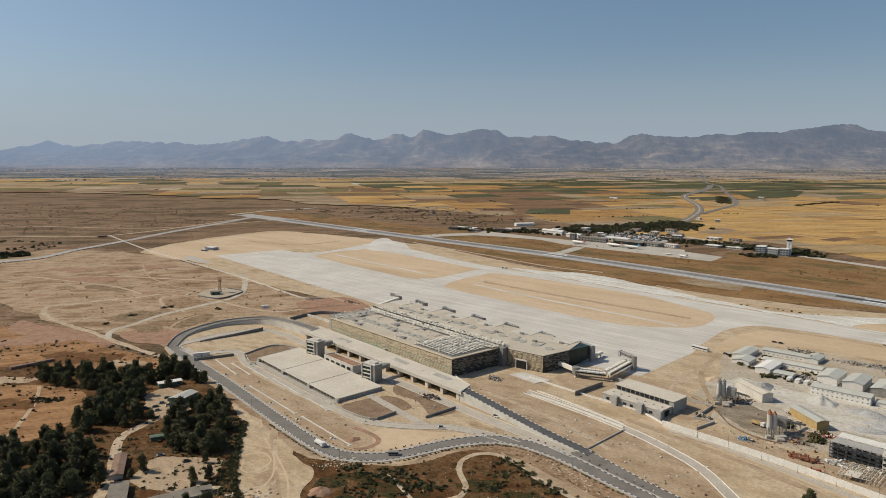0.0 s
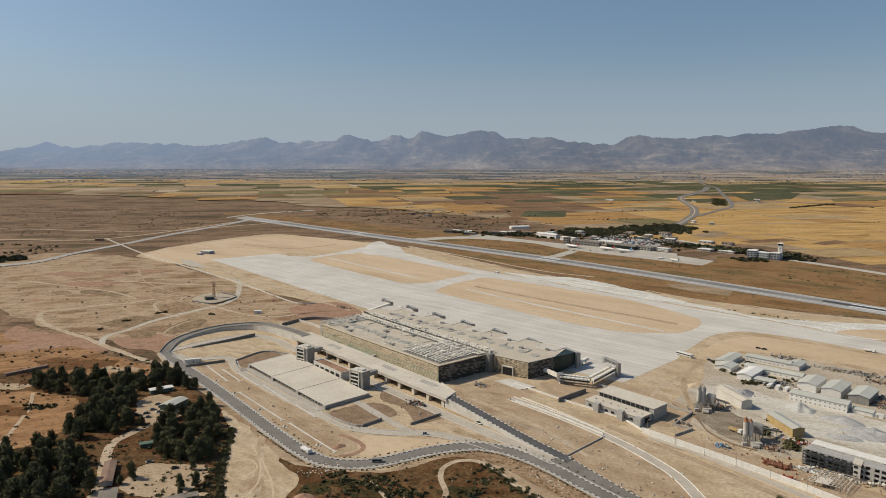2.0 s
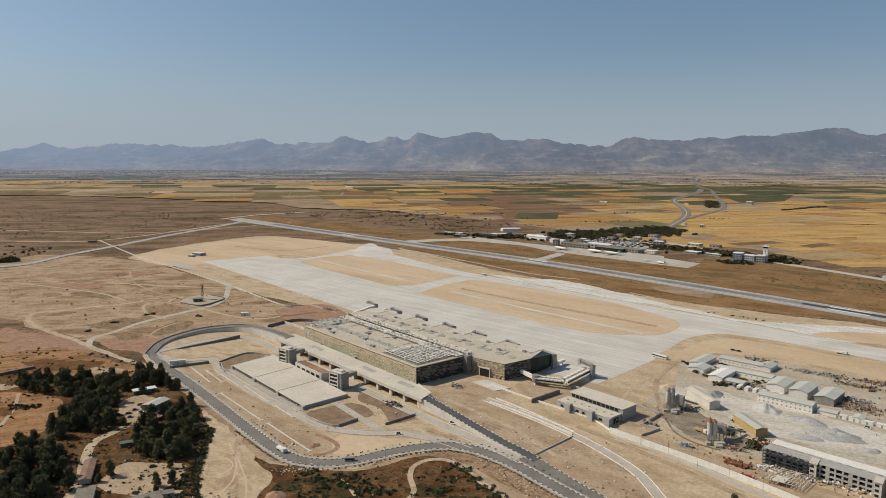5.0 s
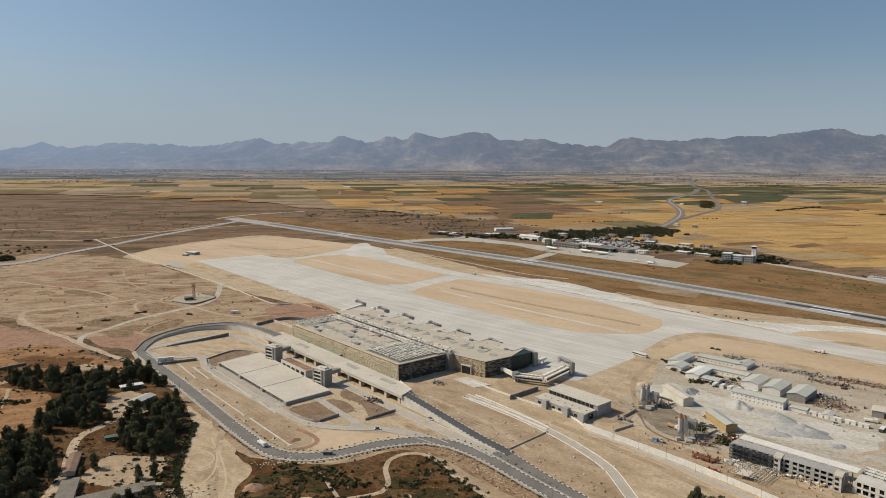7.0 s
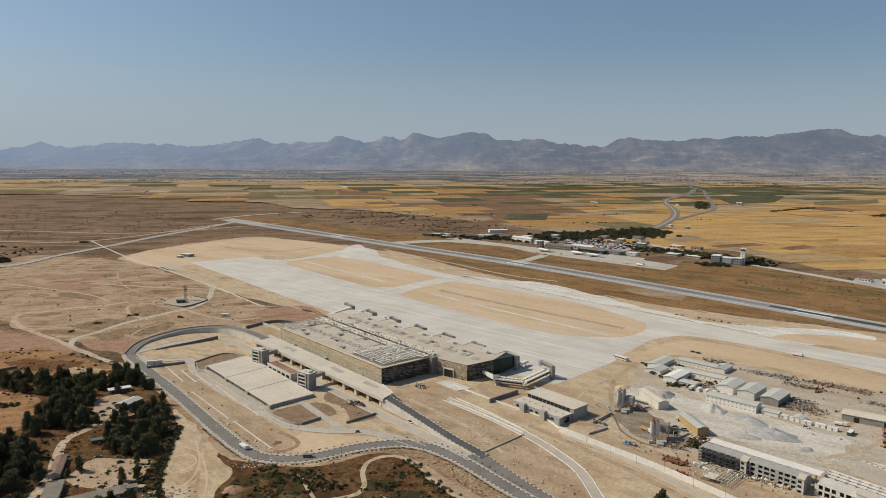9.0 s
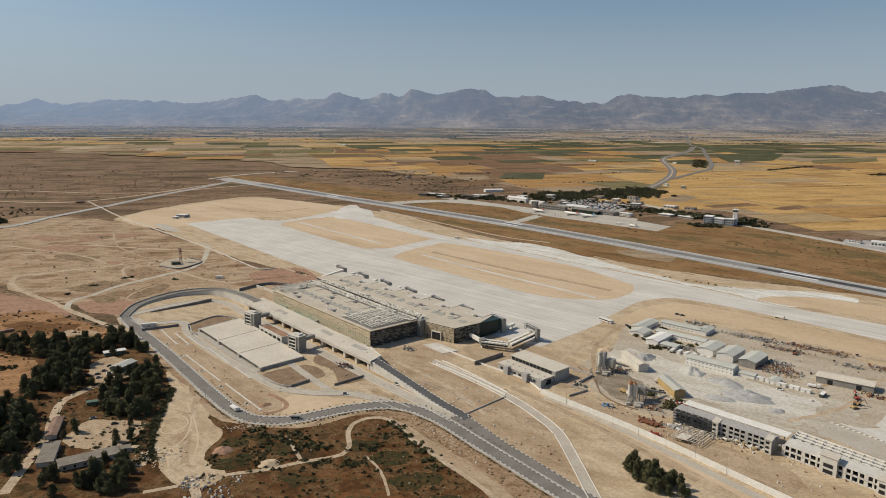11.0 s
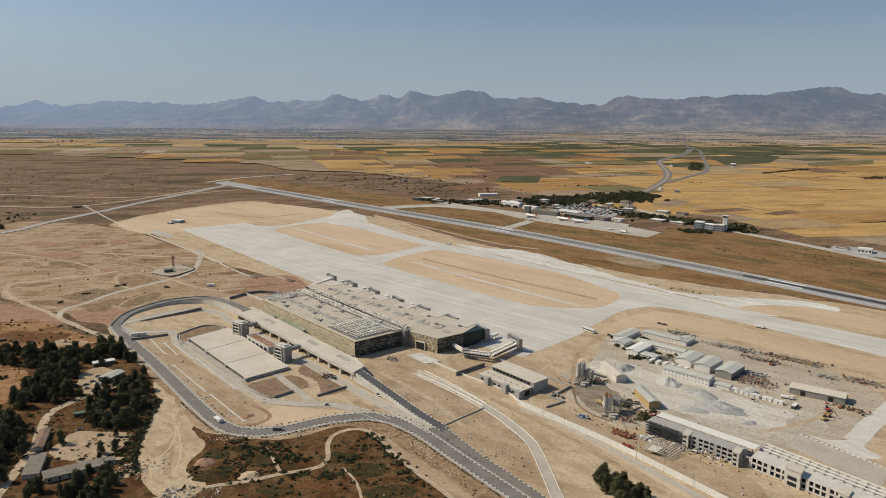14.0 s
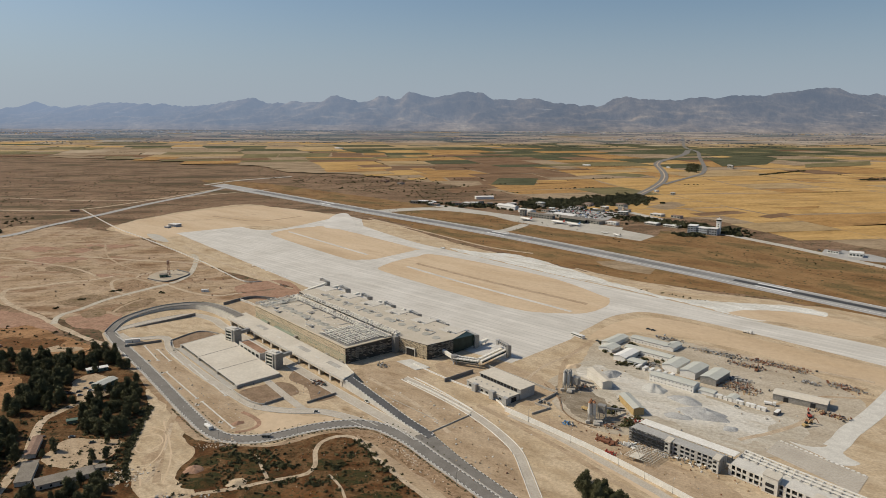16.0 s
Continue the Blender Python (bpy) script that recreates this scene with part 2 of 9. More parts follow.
M_DUST = earth("gravel_dust", [(0.45, 0.395, 0.31), (0.53, 0.48, 0.395), (0.60, 0.56, 0.485), (0.47, 0.41, 0.32)], 24, (3, 1, 1), -40, fine=2.5, mid=0.5)
M_DUSTE = earth("thin_stone_dust", [(0.40, 0.335, 0.245), (0.45, 0.39, 0.30), (0.51, 0.455, 0.365), (0.39, 0.32, 0.23)], 30, (3, 1, 1), -40, fine=2.5, mid=0.5)
M_YARD = earth("gravel_yard", [(0.385, 0.315, 0.225), (0.45, 0.38, 0.285), (0.50, 0.43, 0.335)], 26, (3, 1, 1), -40, fine=2.0, mid=0.5)
M_WETYARD = earth("wet_yard", [(0.16, 0.125, 0.085), (0.23, 0.185, 0.13), (0.32, 0.265, 0.195), (0.20, 0.16, 0.11)], 12, (2, 1, 1), -40, fine=1.6)
M_APRON = paving("apron_concrete", (0.51, 0.474, 0.412), (0.63, 0.59, 0.525), 7.5, 160.0, -45.0, 0.78)
M_TAXI = paving("taxiway_concrete", (0.57, 0.533, 0.47), (0.645, 0.605, 0.54), 11.0, 300.0, -43.0, 0.93)
M_LIME = earth("crushed_lime", [(0.48, 0.42, 0.32), (0.60, 0.57, 0.50), (0.66, 0.64, 0.58), (0.50, 0.40, 0.28)], 16, (5, 1, 1), -43)
M_ASPHALT = plain("asphalt", (0.175, 0.158, 0.135), (0.23, 0.21, 0.18), 14, 0.8, 0.85, bump=0.02, fleck=0.25)
M_NEWASPH = plain("new_asphalt", (0.085, 0.083, 0.08), (0.125, 0.12, 0.115), 10, 0.8, 0.8, bump=0.02, fleck=0.25)
M_BANK = earth("rubble_bank", [(0.17, 0.10, 0.055), (0.27, 0.175, 0.10), (0.36, 0.25, 0.155), (0.22, 0.13, 0.07)], 7, shrubs=2.6, amount=0.5, shrub=(0.07, 0.05, 0.025), fine=1.3)
M_BED = earth("dark_bed_soil", [(0.20, 0.135, 0.085), (0.26, 0.18, 0.115), (0.31, 0.22, 0.145)], 8, fine=1.5)
M_SKID = plain("black_tyre_rubber", (0.035, 0.035, 0.037), (0.075, 0.074, 0.073), 50, 5, 0.8, fleck=0.3)
M_RUNWAY = plain("runway_asphalt", (0.33, 0.315, 0.29), (0.40, 0.38, 0.35), 35, 4, 0.9, fleck=0.15)
M_RUBBER = plain("rubbered_asphalt", (0.15, 0.147, 0.14), (0.26, 0.25, 0.235), 70, 5, 0.9, fleck=0.3)
M_OLDCONC = plain("old_apron_concrete", (0.42, 0.38, 0.31), (0.50, 0.46, 0.39), 40, 6, fleck=0.2)
M_PAINT = plain("white_paint", (0.78, 0.77, 0.74), (0.66, 0.65, 0.62), 8, 1, 0.6)
M_BLACK = plain("black_paint", (0.035, 0.034, 0.033), (0.06, 0.058, 0.055), 3, 0.6, 0.6)
M_CONC = plain("concrete", (0.46, 0.425, 0.365), (0.375, 0.345, 0.295), 9, 1.0, 0.9, bump=0.02, fleck=0.25)
M_DECK = plain("deck_concrete", (0.54, 0.48, 0.385), (0.62, 0.56, 0.46), 22, 2.0, 0.9, fleck=0.15)
M_ROADC = plain("worn_concrete_road", (0.43, 0.375, 0.30), (0.50, 0.445, 0.365), 16, 1.2, 0.9, fleck=0.25)
M_WALLC = plain("pale_wall_concrete", (0.64, 0.605, 0.53), (0.53, 0.495, 0.43), 7, 1.0, 0.9, fleck=0.2)
M_DARKC = plain("dark_concrete", (0.20, 0.185, 0.165), (0.26, 0.245, 0.22), 6, 1.0, 0.9)
M_ROOF = plain("roof_membrane", (0.46, 0.40, 0.31), (0.52, 0.455, 0.36), 18, 2.2, 0.9, fleck=0.12)
M_ROOF2 = plain("gate_roof_membrane", (0.52, 0.475, 0.40), (0.57, 0.525, 0.45), 14, 2.0, 0.8, fleck=0.12)
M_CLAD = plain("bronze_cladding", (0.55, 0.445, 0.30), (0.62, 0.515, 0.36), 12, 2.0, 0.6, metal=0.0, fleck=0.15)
M_GLASSD = plain("dark_glazing", (0.018, 0.026, 0.022), (0.03, 0.04, 0.034), 6, 1.0, 0.12)
M_GLASSG = plain("green_glazing", (0.24, 0.29, 0.225), (0.33, 0.37, 0.29), 6, 1.4, 0.2, fleck=0.2)
M_STEEL = plain("galvanised_steel", (0.52, 0.50, 0.46), (0.62, 0.60, 0.56), 5, 0.8, 0.5, metal=0.35)
M_PIPE = plain("insulated_pipe", (0.80, 0.755, 0.65), (0.72, 0.67, 0.56), 6, 0.8, 0.6, fleck=0.15)
M_WALLW = plain("whitewashed_wall", (0.76, 0.73, 0.66), (0.68, 0.645, 0.57), 7, 1.0, 0.9, fleck=0.2)
# darker copy of bronze_cladding, with the end walls' shade in its colour
M_SHADE_TILE = plain("shaded_bronze_tile", (0.24, 0.21, 0.165), (0.36, 0.32, 0.255), 5, 2.2, 0.45, fleck=0.4)
M_SHADEW = plain("dark_facade_glass", (0.045, 0.043, 0.037), (0.075, 0.07, 0.06), 6, 1.0, 0.4)
M_GREYC = plain("raw_grey_concrete", (0.43, 0.412, 0.375), (0.36, 0.345, 0.315), 7, 1.0, 0.9, bump=0.02, fleck=0.25)
M_PROW = plain("green_prow_glass", (0.012, 0.026, 0.019), (0.022, 0.042, 0.031), 5, 2.0, 0.35)
M_DARK = plain("dark_metal", (0.06, 0.058, 0.055), (0.10, 0.095, 0.09), 4, 0.8, 0.6, metal=0.3)
M_GREYM = plain("grey_metal", (0.29, 0.275, 0.245), (0.36, 0.34, 0.305), 4, 0.8, 0.55, metal=0.3)
M_WHITE = plain("white_sheet", (0.77, 0.745, 0.69), (0.70, 0.67, 0.605), 7, 0.9, 0.6, fleck=0.12, vary=0.1)
M_SHEDROOF = plain("grey_green_roof_sheet", (0.47, 0.465, 0.40), (0.53, 0.52, 0.45), 8, 0.9, 0.55, fleck=0.12, vary=0.1)
# near-black colour standing for the shade inside doorways, windows and open sides
M_OPENING_SHADE = plain("dark_opening", (0.02, 0.019, 0.018), (0.035, 0.033, 0.03), 3, 0.6)
M_PILE = plain("crushed_stone", (0.36, 0.35, 0.33), (0.46, 0.45, 0.42), 7, 0.9, 0.95, bump=0.15, fleck=0.4)
M_PILEL = plain("crushed_limestone", (0.55, 0.53, 0.48), (0.47, 0.45, 0.40), 7, 0.9, 0.95, bump=0.15, fleck=0.4)
M_YELLOW = plain("ochre_sheet", (0.45, 0.30, 0.12), (0.52, 0.38, 0.18), 6, 0.8, 0.6)
M_ORANGE = plain("rusty_orange_paint", (0.36, 0.17, 0.08), (0.30, 0.14, 0.07), 2, 0.5, 0.7)
M_RUSTM = plain("rusty_steel", (0.19, 0.075, 0.04), (0.27, 0.12, 0.065), 2, 0.4, 0.85)
M_REDP = plain("red_paint", (0.42, 0.08, 0.05), (0.33, 0.07, 0.05), 2, 0.4, 0.6)
M_BLUE = plain("blue_paint", (0.12, 0.24, 0.42), (0.16, 0.30, 0.48), 2, 0.5, 0.6)
M_TIMBER = plain("sawn_timber", (0.40, 0.28, 0.15), (0.48, 0.35, 0.21), 2, 0.4, 0.9)
M_TILE = plain("clay_roof_tile", (0.22, 0.14, 0.10), (0.30, 0.20, 0.145), 4, 0.6, 0.9)
M_OLDROOF = plain("old_flat_roof", (0.20, 0.172, 0.135), (0.27, 0.235, 0.19), 5, 0.8, 0.9)
M_GREENWALL = plain("green_sheet_wall", (0.10, 0.15, 0.11), (0.14, 0.19, 0.145), 4, 0.8, 0.7)
M_PLASTER = plain("cream_plaster", (0.62, 0.57, 0.48), (0.54, 0.49, 0.40), 6, 0.9, 0.9, vary=0.15)
M_BLUEGREY = plain("blue_grey_plaster", (0.33, 0.34, 0.35), (0.40, 0.41, 0.42), 6, 1.0, 0.85)
M_OLDWALL = plain("weathered_wall", (0.40, 0.37, 0.32), (0.47, 0.435, 0.375), 6, 0.9, 0.9, vary=0.25)
M_BARK = plain("bark", (0.10, 0.07, 0.05), (0.14, 0.10, 0.07), 2, 0.3, 0.95)
M_PINE = plain("pine_foliage", (0.098, 0.1, 0.046), (0.155, 0.143, 0.067), 3, 0.6, 0.9, fleck=0.35, vary=0.3)
M_BUSH = plain("bush_foliage", (0.075, 0.074, 0.032), (0.12, 0.105, 0.045), 3, 0.6, 0.9, fleck=0.4, vary=0.3)
M_BELT = plain("dark_belt_foliage", (0.075, 0.076, 0.037), (0.115, 0.108, 0.052), 3, 0.6, 0.9, fleck=0.35, vary=0.3)
M_CARS = plain("car_paint", (0.45, 0.45, 0.45), (0.30, 0.30, 0.31), 6, 2, 0.35, vary=0.5)


# ---- helpers ----
# The plan is a sheet that narrows with distance, placed from the camera's view; GRID, fitted to that view, turns it
# into metres.
GRID = Matrix(((1.00759, -0.00406, 2.17), (-0.00618, 1.14696, 10.8), (-1.38e-5, -2.0868e-4, 1.0)))
SHEET = GRID.inverted()
# chosen for a runway about 45 m wide and less drift of the backdrop
PLAN_SCALE = 0.85
LAID = []
# The land farther off than SEEN, and the hills, are drawn in towards MIDWAY on the camera's path: nearer and smaller
# than in nature, on ground lifted to look right from there.
MIDWAY, SEEN, BEYOND = Vector((42.5, -32.3, 180.0)), 2800.0, 2150.0


def fitted_place(x, y):
    """The place in metres, fitted to the camera's view, of a point of the sheet."""
    v = GRID @ Vector((x, y, 1))
    return v.x / v.z, v.y / v.z


def sheet(x, y):
    """The point of the sheet for a place in metres."""
    v = SHEET @ Vector((x, y, 1))
    return v.x / v.z, v.y / v.z


def enlarged(x, y):
    """How many metres one unit of the sheet stands for across, at a point."""
    return 1.03 / (1.0 - 1.38e-5 * x - 2.0868e-4 * y)


def far_land(w):
    """Draws the far land in along sight lines from MIDWAY, for rows of points in metres."""
    w = w * PLAN_SCALE
    m = np.array(MIDWAY)
    d = w[:, 1] - m[1]
    x = np.maximum(d - SEEN, 0) / BEYOND
    near = np.where(d > SEEN, (SEEN + BEYOND * x / (1 + x)) / np.maximum(d, 1), 1.0)
    return m + (w - m) * near[:, None]


def laid(ob):
    """Marks what is already built in metres, off the sheet."""
    LAID.append(ob.name)
    return ob


def S2(p):
    return Vector((p[0], p[1], 0))


def obj(name, bm, mat, smooth=False, turned=False):
    me = bpy.data.meshes.new(name)
    bmesh.ops.recalc_face_normals(bm, faces=bm.faces) if len(bm.faces) < 60000 and not turned else None
    bm.to_mesh(me)
    bm.free()
    for x in mat if isinstance(mat, (list, tuple)) else [mat]:
        me.materials.append(x)
    if smooth:
        me.polygons.foreach_set("use_smooth", [True] * len(me.polygons))
    return new(name, me)


def thing(name, at, label, category, group="", kind=""):
    e = new(name)
    e.location = (at[0], at[1], at[2] if len(at) > 2 else 0)
    e.empty_display_size = 1
    return tagged(e, label, category, group, kind)


def part(name, bm, mat, parent, label="", kind="", smooth=False):
    """One mesh under a thing or a part; bm is in world metres."""
    o = parent
    at = Vector()
    while o:
        at += o.location
        o = o.parent
    bmesh.ops.translate(bm, verts=bm.verts, vec=-at)
    ob = obj(name, bm, mat, smooth)
    ob.parent = parent
    return tagged(ob, label, "", "", kind)


def prism(bm, pts, z0, z1, mi=0):
    """A solid over a plan outline."""
    n = len(pts)
    zz0 = z0 if isinstance(z0, (list, tuple)) else [z0] * n
    zz1 = z1 if isinstance(z1, (list, tuple)) else [z1] * n
    lo = [bm.verts.new((p[0], p[1], z)) for p, z in zip(pts, zz0)]
    hi = [bm.verts.new((p[0], p[1], z)) for p, z in zip(pts, zz1)]
    fs = [bm.faces.new(hi), bm.faces.new(lo[::-1])]
    for i in range(n):
        j = (i + 1) % n
        fs.append(bm.faces.new((lo[i], lo[j], hi[j], hi[i])))
    for f in fs:
        f.material_index = mi
    return bm


def box(bm, c, u, lu, lv, z0, z1, mi=0, v=None):
    """A block centred on c in plan, lu along the direction u and lv across it."""
    u = Vector((u[0], u[1], 0)).normalized()
    v = Vector((-u.y, u.x, 0)) if v is None else Vector((v[0], v[1], 0)).normalized()
    c = S2(c)
    return prism(bm, [c + u * a * lu / 2 + v * b * lv / 2 for a, b in ((-1, -1), (1, -1), (1, 1), (-1, 1))], z0, z1, mi)


def beam(bm, a, b, w, h=None, mi=0):
    """A square bar from a to b."""
    a, b = Vector(a), Vector(b)
    d = (b - a).normalized()
    s = d.cross(Vector((0, 0, 1)))
    s = s.normalized() if s.length > 1e-4 else Vector((1, 0, 0))
    t = s.cross(d)
    h = h or w
    r = [[bm.verts.new(p + s * i * w / 2 + t * j * h / 2) for i, j in ((-1, -1), (1, -1), (1, 1), (-1, 1))] for p in (a, b)]
    fs = [bm.faces.new(r[0]), bm.faces.new(r[1][::-1])]
    for i in range(4):
        fs.append(bm.faces.new((r[0][i], r[1][i], r[1][(i + 1) % 4], r[0][(i + 1) % 4])))
    for f in fs:
        f.material_index = mi
    return bm


def tube(bm, a, b, r, n=8, r2=None, mi=0):
    a, b = Vector(a), Vector(b)
    d = (b - a).normalized()
    s = d.orthogonal().normalized()
    t = d.cross(s)
    rings = [[bm.verts.new(p + (s * math.cos(2 * math.pi * k / n) + t * math.sin(2 * math.pi * k / n)) * q) for k in range(n)] for p, q in ((a, r), (b, r if r2 is None else r2))]
    fs = [bm.faces.new(rings[0][::-1]), bm.faces.new(rings[1])]
    for k in range(n):
        fs.append(bm.faces.new((rings[0][k], rings[0][(k + 1) % n], rings[1][(k + 1) % n], rings[1][k])))
    for f in fs:
        f.material_index = mi
    return bm


def spline(pts, step=6.0, closed=False):
    """A smooth line through plan or space points."""
    P = [Vector((*p, 0)) if len(p) == 2 else Vector(p) for p in pts]
    n = len(P)
    out = []
    for i in range(n if closed else n - 1):
        a, b, c, d = (P[(i + k) % n] for k in (-1, 0, 1, 2)) if closed else (P[max(i - 1, 0)], P[i], P[i + 1], P[min(i + 2, n - 1)])
        m = max(1, int((c - b).length / step))
        for k in range(m):
            t = k / m
            out.append(0.5 * (2 * b + (c - a) * t + (2 * a - 5 * b + 4 * c - d) * t * t + (3 * b - a - 3 * c + d) * t ** 3))
    if not closed:
        out.append(P[-1])
    return out


def offsets(line, d):
    """The line moved sideways, to its left, by d."""
    out = []
    for i, p in enumerate(line):
        t = line[min(i + 1, len(line) - 1)] - line[max(i - 1, 0)]
        t.z = 0
        t.normalize()
        out.append(p + Vector((-t.y, t.x, 0)) * d)
    return out


def strip(bm, left, right, z=0.0, mi=0):
    a = [bm.verts.new(p + Vector((0, 0, z))) for p in left]
    b = [bm.verts.new(p + Vector((0, 0, z))) for p in right]
    for i in range(len(a) - 1):
        bm.faces.new((b[i], b[i + 1], a[i + 1], a[i])).material_index = mi
    return bm


def road(name, pts, width, mat, z, step=6.0, ragged=0.0, label=""):
    line = spline(pts, step)
    w = width / 2
    le, ri = offsets(line, w), offsets(line, -w)
    if ragged:
        for s in (le, ri):
            for p in s:
                d = noise.noise_vector(p / 9.0) * ragged
                p.x += d.x
                p.y += d.y
    return tagged(obj(name, strip(bmesh.new(), le, ri, z), mat), label, "", "", "structure")


def zone(name, pts, mat, z, rag=3.0, step=9.0, label="", sharp=False):
    """A patch of ground with an uneven edge."""
    line = [Vector((*p, 0)) for p in pts] if sharp else spline(pts, min(step, 2.5 if step < 9 else step), True)
    bm = bmesh.new()
    vs = []
    for p in line:
        d = (noise.noise_vector(p / 40.0) * 1.2 + noise.noise_vector(p / 11.0) * 0.8 + noise.noise_vector(p / 3.5) * 0.45) * rag
        vs.append(bm.verts.new((p.x + d.x, p.y + d.y, z)))
    f = bm.faces.new(vs)
    f.normal_update()
    if f.normal.z < 0:
        f.normal_flip()
    bmesh.ops.triangulate(bm, faces=bm.faces)
    for f in bm.faces:
        f.normal_update()
        if f.normal.z < 0:
            f.normal_flip()
    ob = obj(name, bm, mat, turned=True)
    return tagged(ob, label, "", "", "structure")


def wall(name, pts, thick, z1, mat, label, z0=-0.3, category="wall", step=5.0, coping=None):
    """A free-standing wall along a line; z1 may be a height or (start, end)."""
    line = spline(pts, step)
    le, ri = offsets(line, thick / 2), offsets(line, -thick / 2)
    h = z1 if isinstance(z1, (tuple, list)) else (z1, z1)
    bm = bmesh.new()
    n = len(line)
    cols = []
    for i in range(n):
        z = h[0] + (h[1] - h[0]) * i / (n - 1)
        cols.append([bm.verts.new((q.x, q.y, w)) for q, w in ((le[i], z0), (le[i], z), (ri[i], z), (ri[i], z0))])
    for i in range(n - 1):
        for k in range(4):
            bm.faces.new((cols[i][k], cols[i][(k + 1) % 4], cols[i + 1][(k + 1) % 4], cols[i + 1][k]))
    bm.faces.new(cols[0])
    bm.faces.new(cols[-1][::-1])
    return tagged(obj(name, bm, mat), label, category)


def kerb(name, line, z, label, seg=1.9, w=0.36, h=0.24):
    """A row of kerb stones painted black and white by turns."""
    bm = bmesh.new()
    total = 0.0
    k = 0
    for a, b in zip(line, line[1:]):
        d = (b - a)
        m = max(1, round(d.length / seg))
        for i in range(m):
            p, q = a + d * (i / m), a + d * ((i + 0.96) / m)
            beam(bm, p + Vector((0, 0, z + h / 2)), q + Vector((0, 0, z + h / 2)), w, h, k % 2)
            k += 1
    return tagged(obj(name, bm, [M_PAINT, M_BLACK]), label, "kerb", "", "stuff")


# ---- land ----
def build_ground():
    """One sheet to the horizon, level under the airport; far_land() bends its far part up."""
    bm = bmesh.new()
    xs = [-16000 + 400 * i for i in range(81)]
    ys = [-1000 + 250 * i for i in range(69)]
    rows = [[bm.verts.new((x, y, -0.05 if y < 2700 else -3.0)) for x in xs] for y in ys]
    for a, b in zip(rows, rows[1:]):
        for i in range(len(xs) - 1):
            bm.faces.new((a[i], a[i + 1], b[i + 1], b[i]))
    return laid(tagged(obj("ground", bm, M_SCRUB, turned=True), "dry brown scrubland plain reaching to the hills", "ground", "", "structure"))


build_ground()

# fields
PLAIN = [(-5000, 2250), (-1900, 2050), (-1000, 1930), (-500, 1800), (-330, 1650), (-130, 1610), (230, 1330), (480, 1130), (590, 1030), (720, 880), (1000, 620), (1500, 300), (5000, 300), (5000, 3420), (-5000, 3420)]


def within(x, y, outline):
    k = False
    for (a, b), (c, d) in zip(outline, outline[1:] + outline[:1]):
        if (b > y) != (d > y) and x < (c - a) * (y - b) / (d - b) + a:
            k = not k
    return k


def crop(x, y, rnd):
    """What grows where: gold to the east, a green belt beyond it, tan towards the hills and paler there, partly for
    haze.
    """
    g = noise.noise(Vector((x / 330, y / 260, 4)))
    belt = math.exp(-((y - 2130 - 0.05 * (1000 - x) - 130 * g) / (230 if x > 0 else 120)) ** 2) * min(1, max(0.25, (x + 500) / 900))
    if rnd.random() < belt * 0.95:
        return rnd.choice((5, 5, 4, 5, 5, 2))
    if y > 2520 and x < 500 - (y - 2520) * 0.3:
        return rnd.choice((5, 4, 2, 3, 4, 1, 5, 2))
    if y > 2750:
        return rnd.choice((6, 1, 2, 4, 2, 4 if g < 0.1 else 6, 5, 5 if g < 0 else 1, 3))
    if y > 2250:
        return rnd.choice((1, 6, 1, 0, 2, 2, 1, 5 if g < 0 else 1))
    if x < -350:
        return rnd.choice((3, 2, 3, 4, 2, 7, 3, 4) if y < 2000 else (1, 2, 3, 1, 2, 4, 6, 2))
    if x > 430 + (y - 1150) * 0.32 and y < 1880:
        return rnd.choice((0, 0, 0, 0, 7, 0, 1, 0) if g > -0.3 else (3, 0, 7, 7, 2, 0))
    if g < -0.2:
        return rnd.choice((3, 4, 7, 3, 2, 7, 3))
    return rnd.choice((0, 7, 7, 1, 2, 7, 2, 4, 0, 3) if x > 0 else (0, 1, 7, 2, 4, 0, 3))


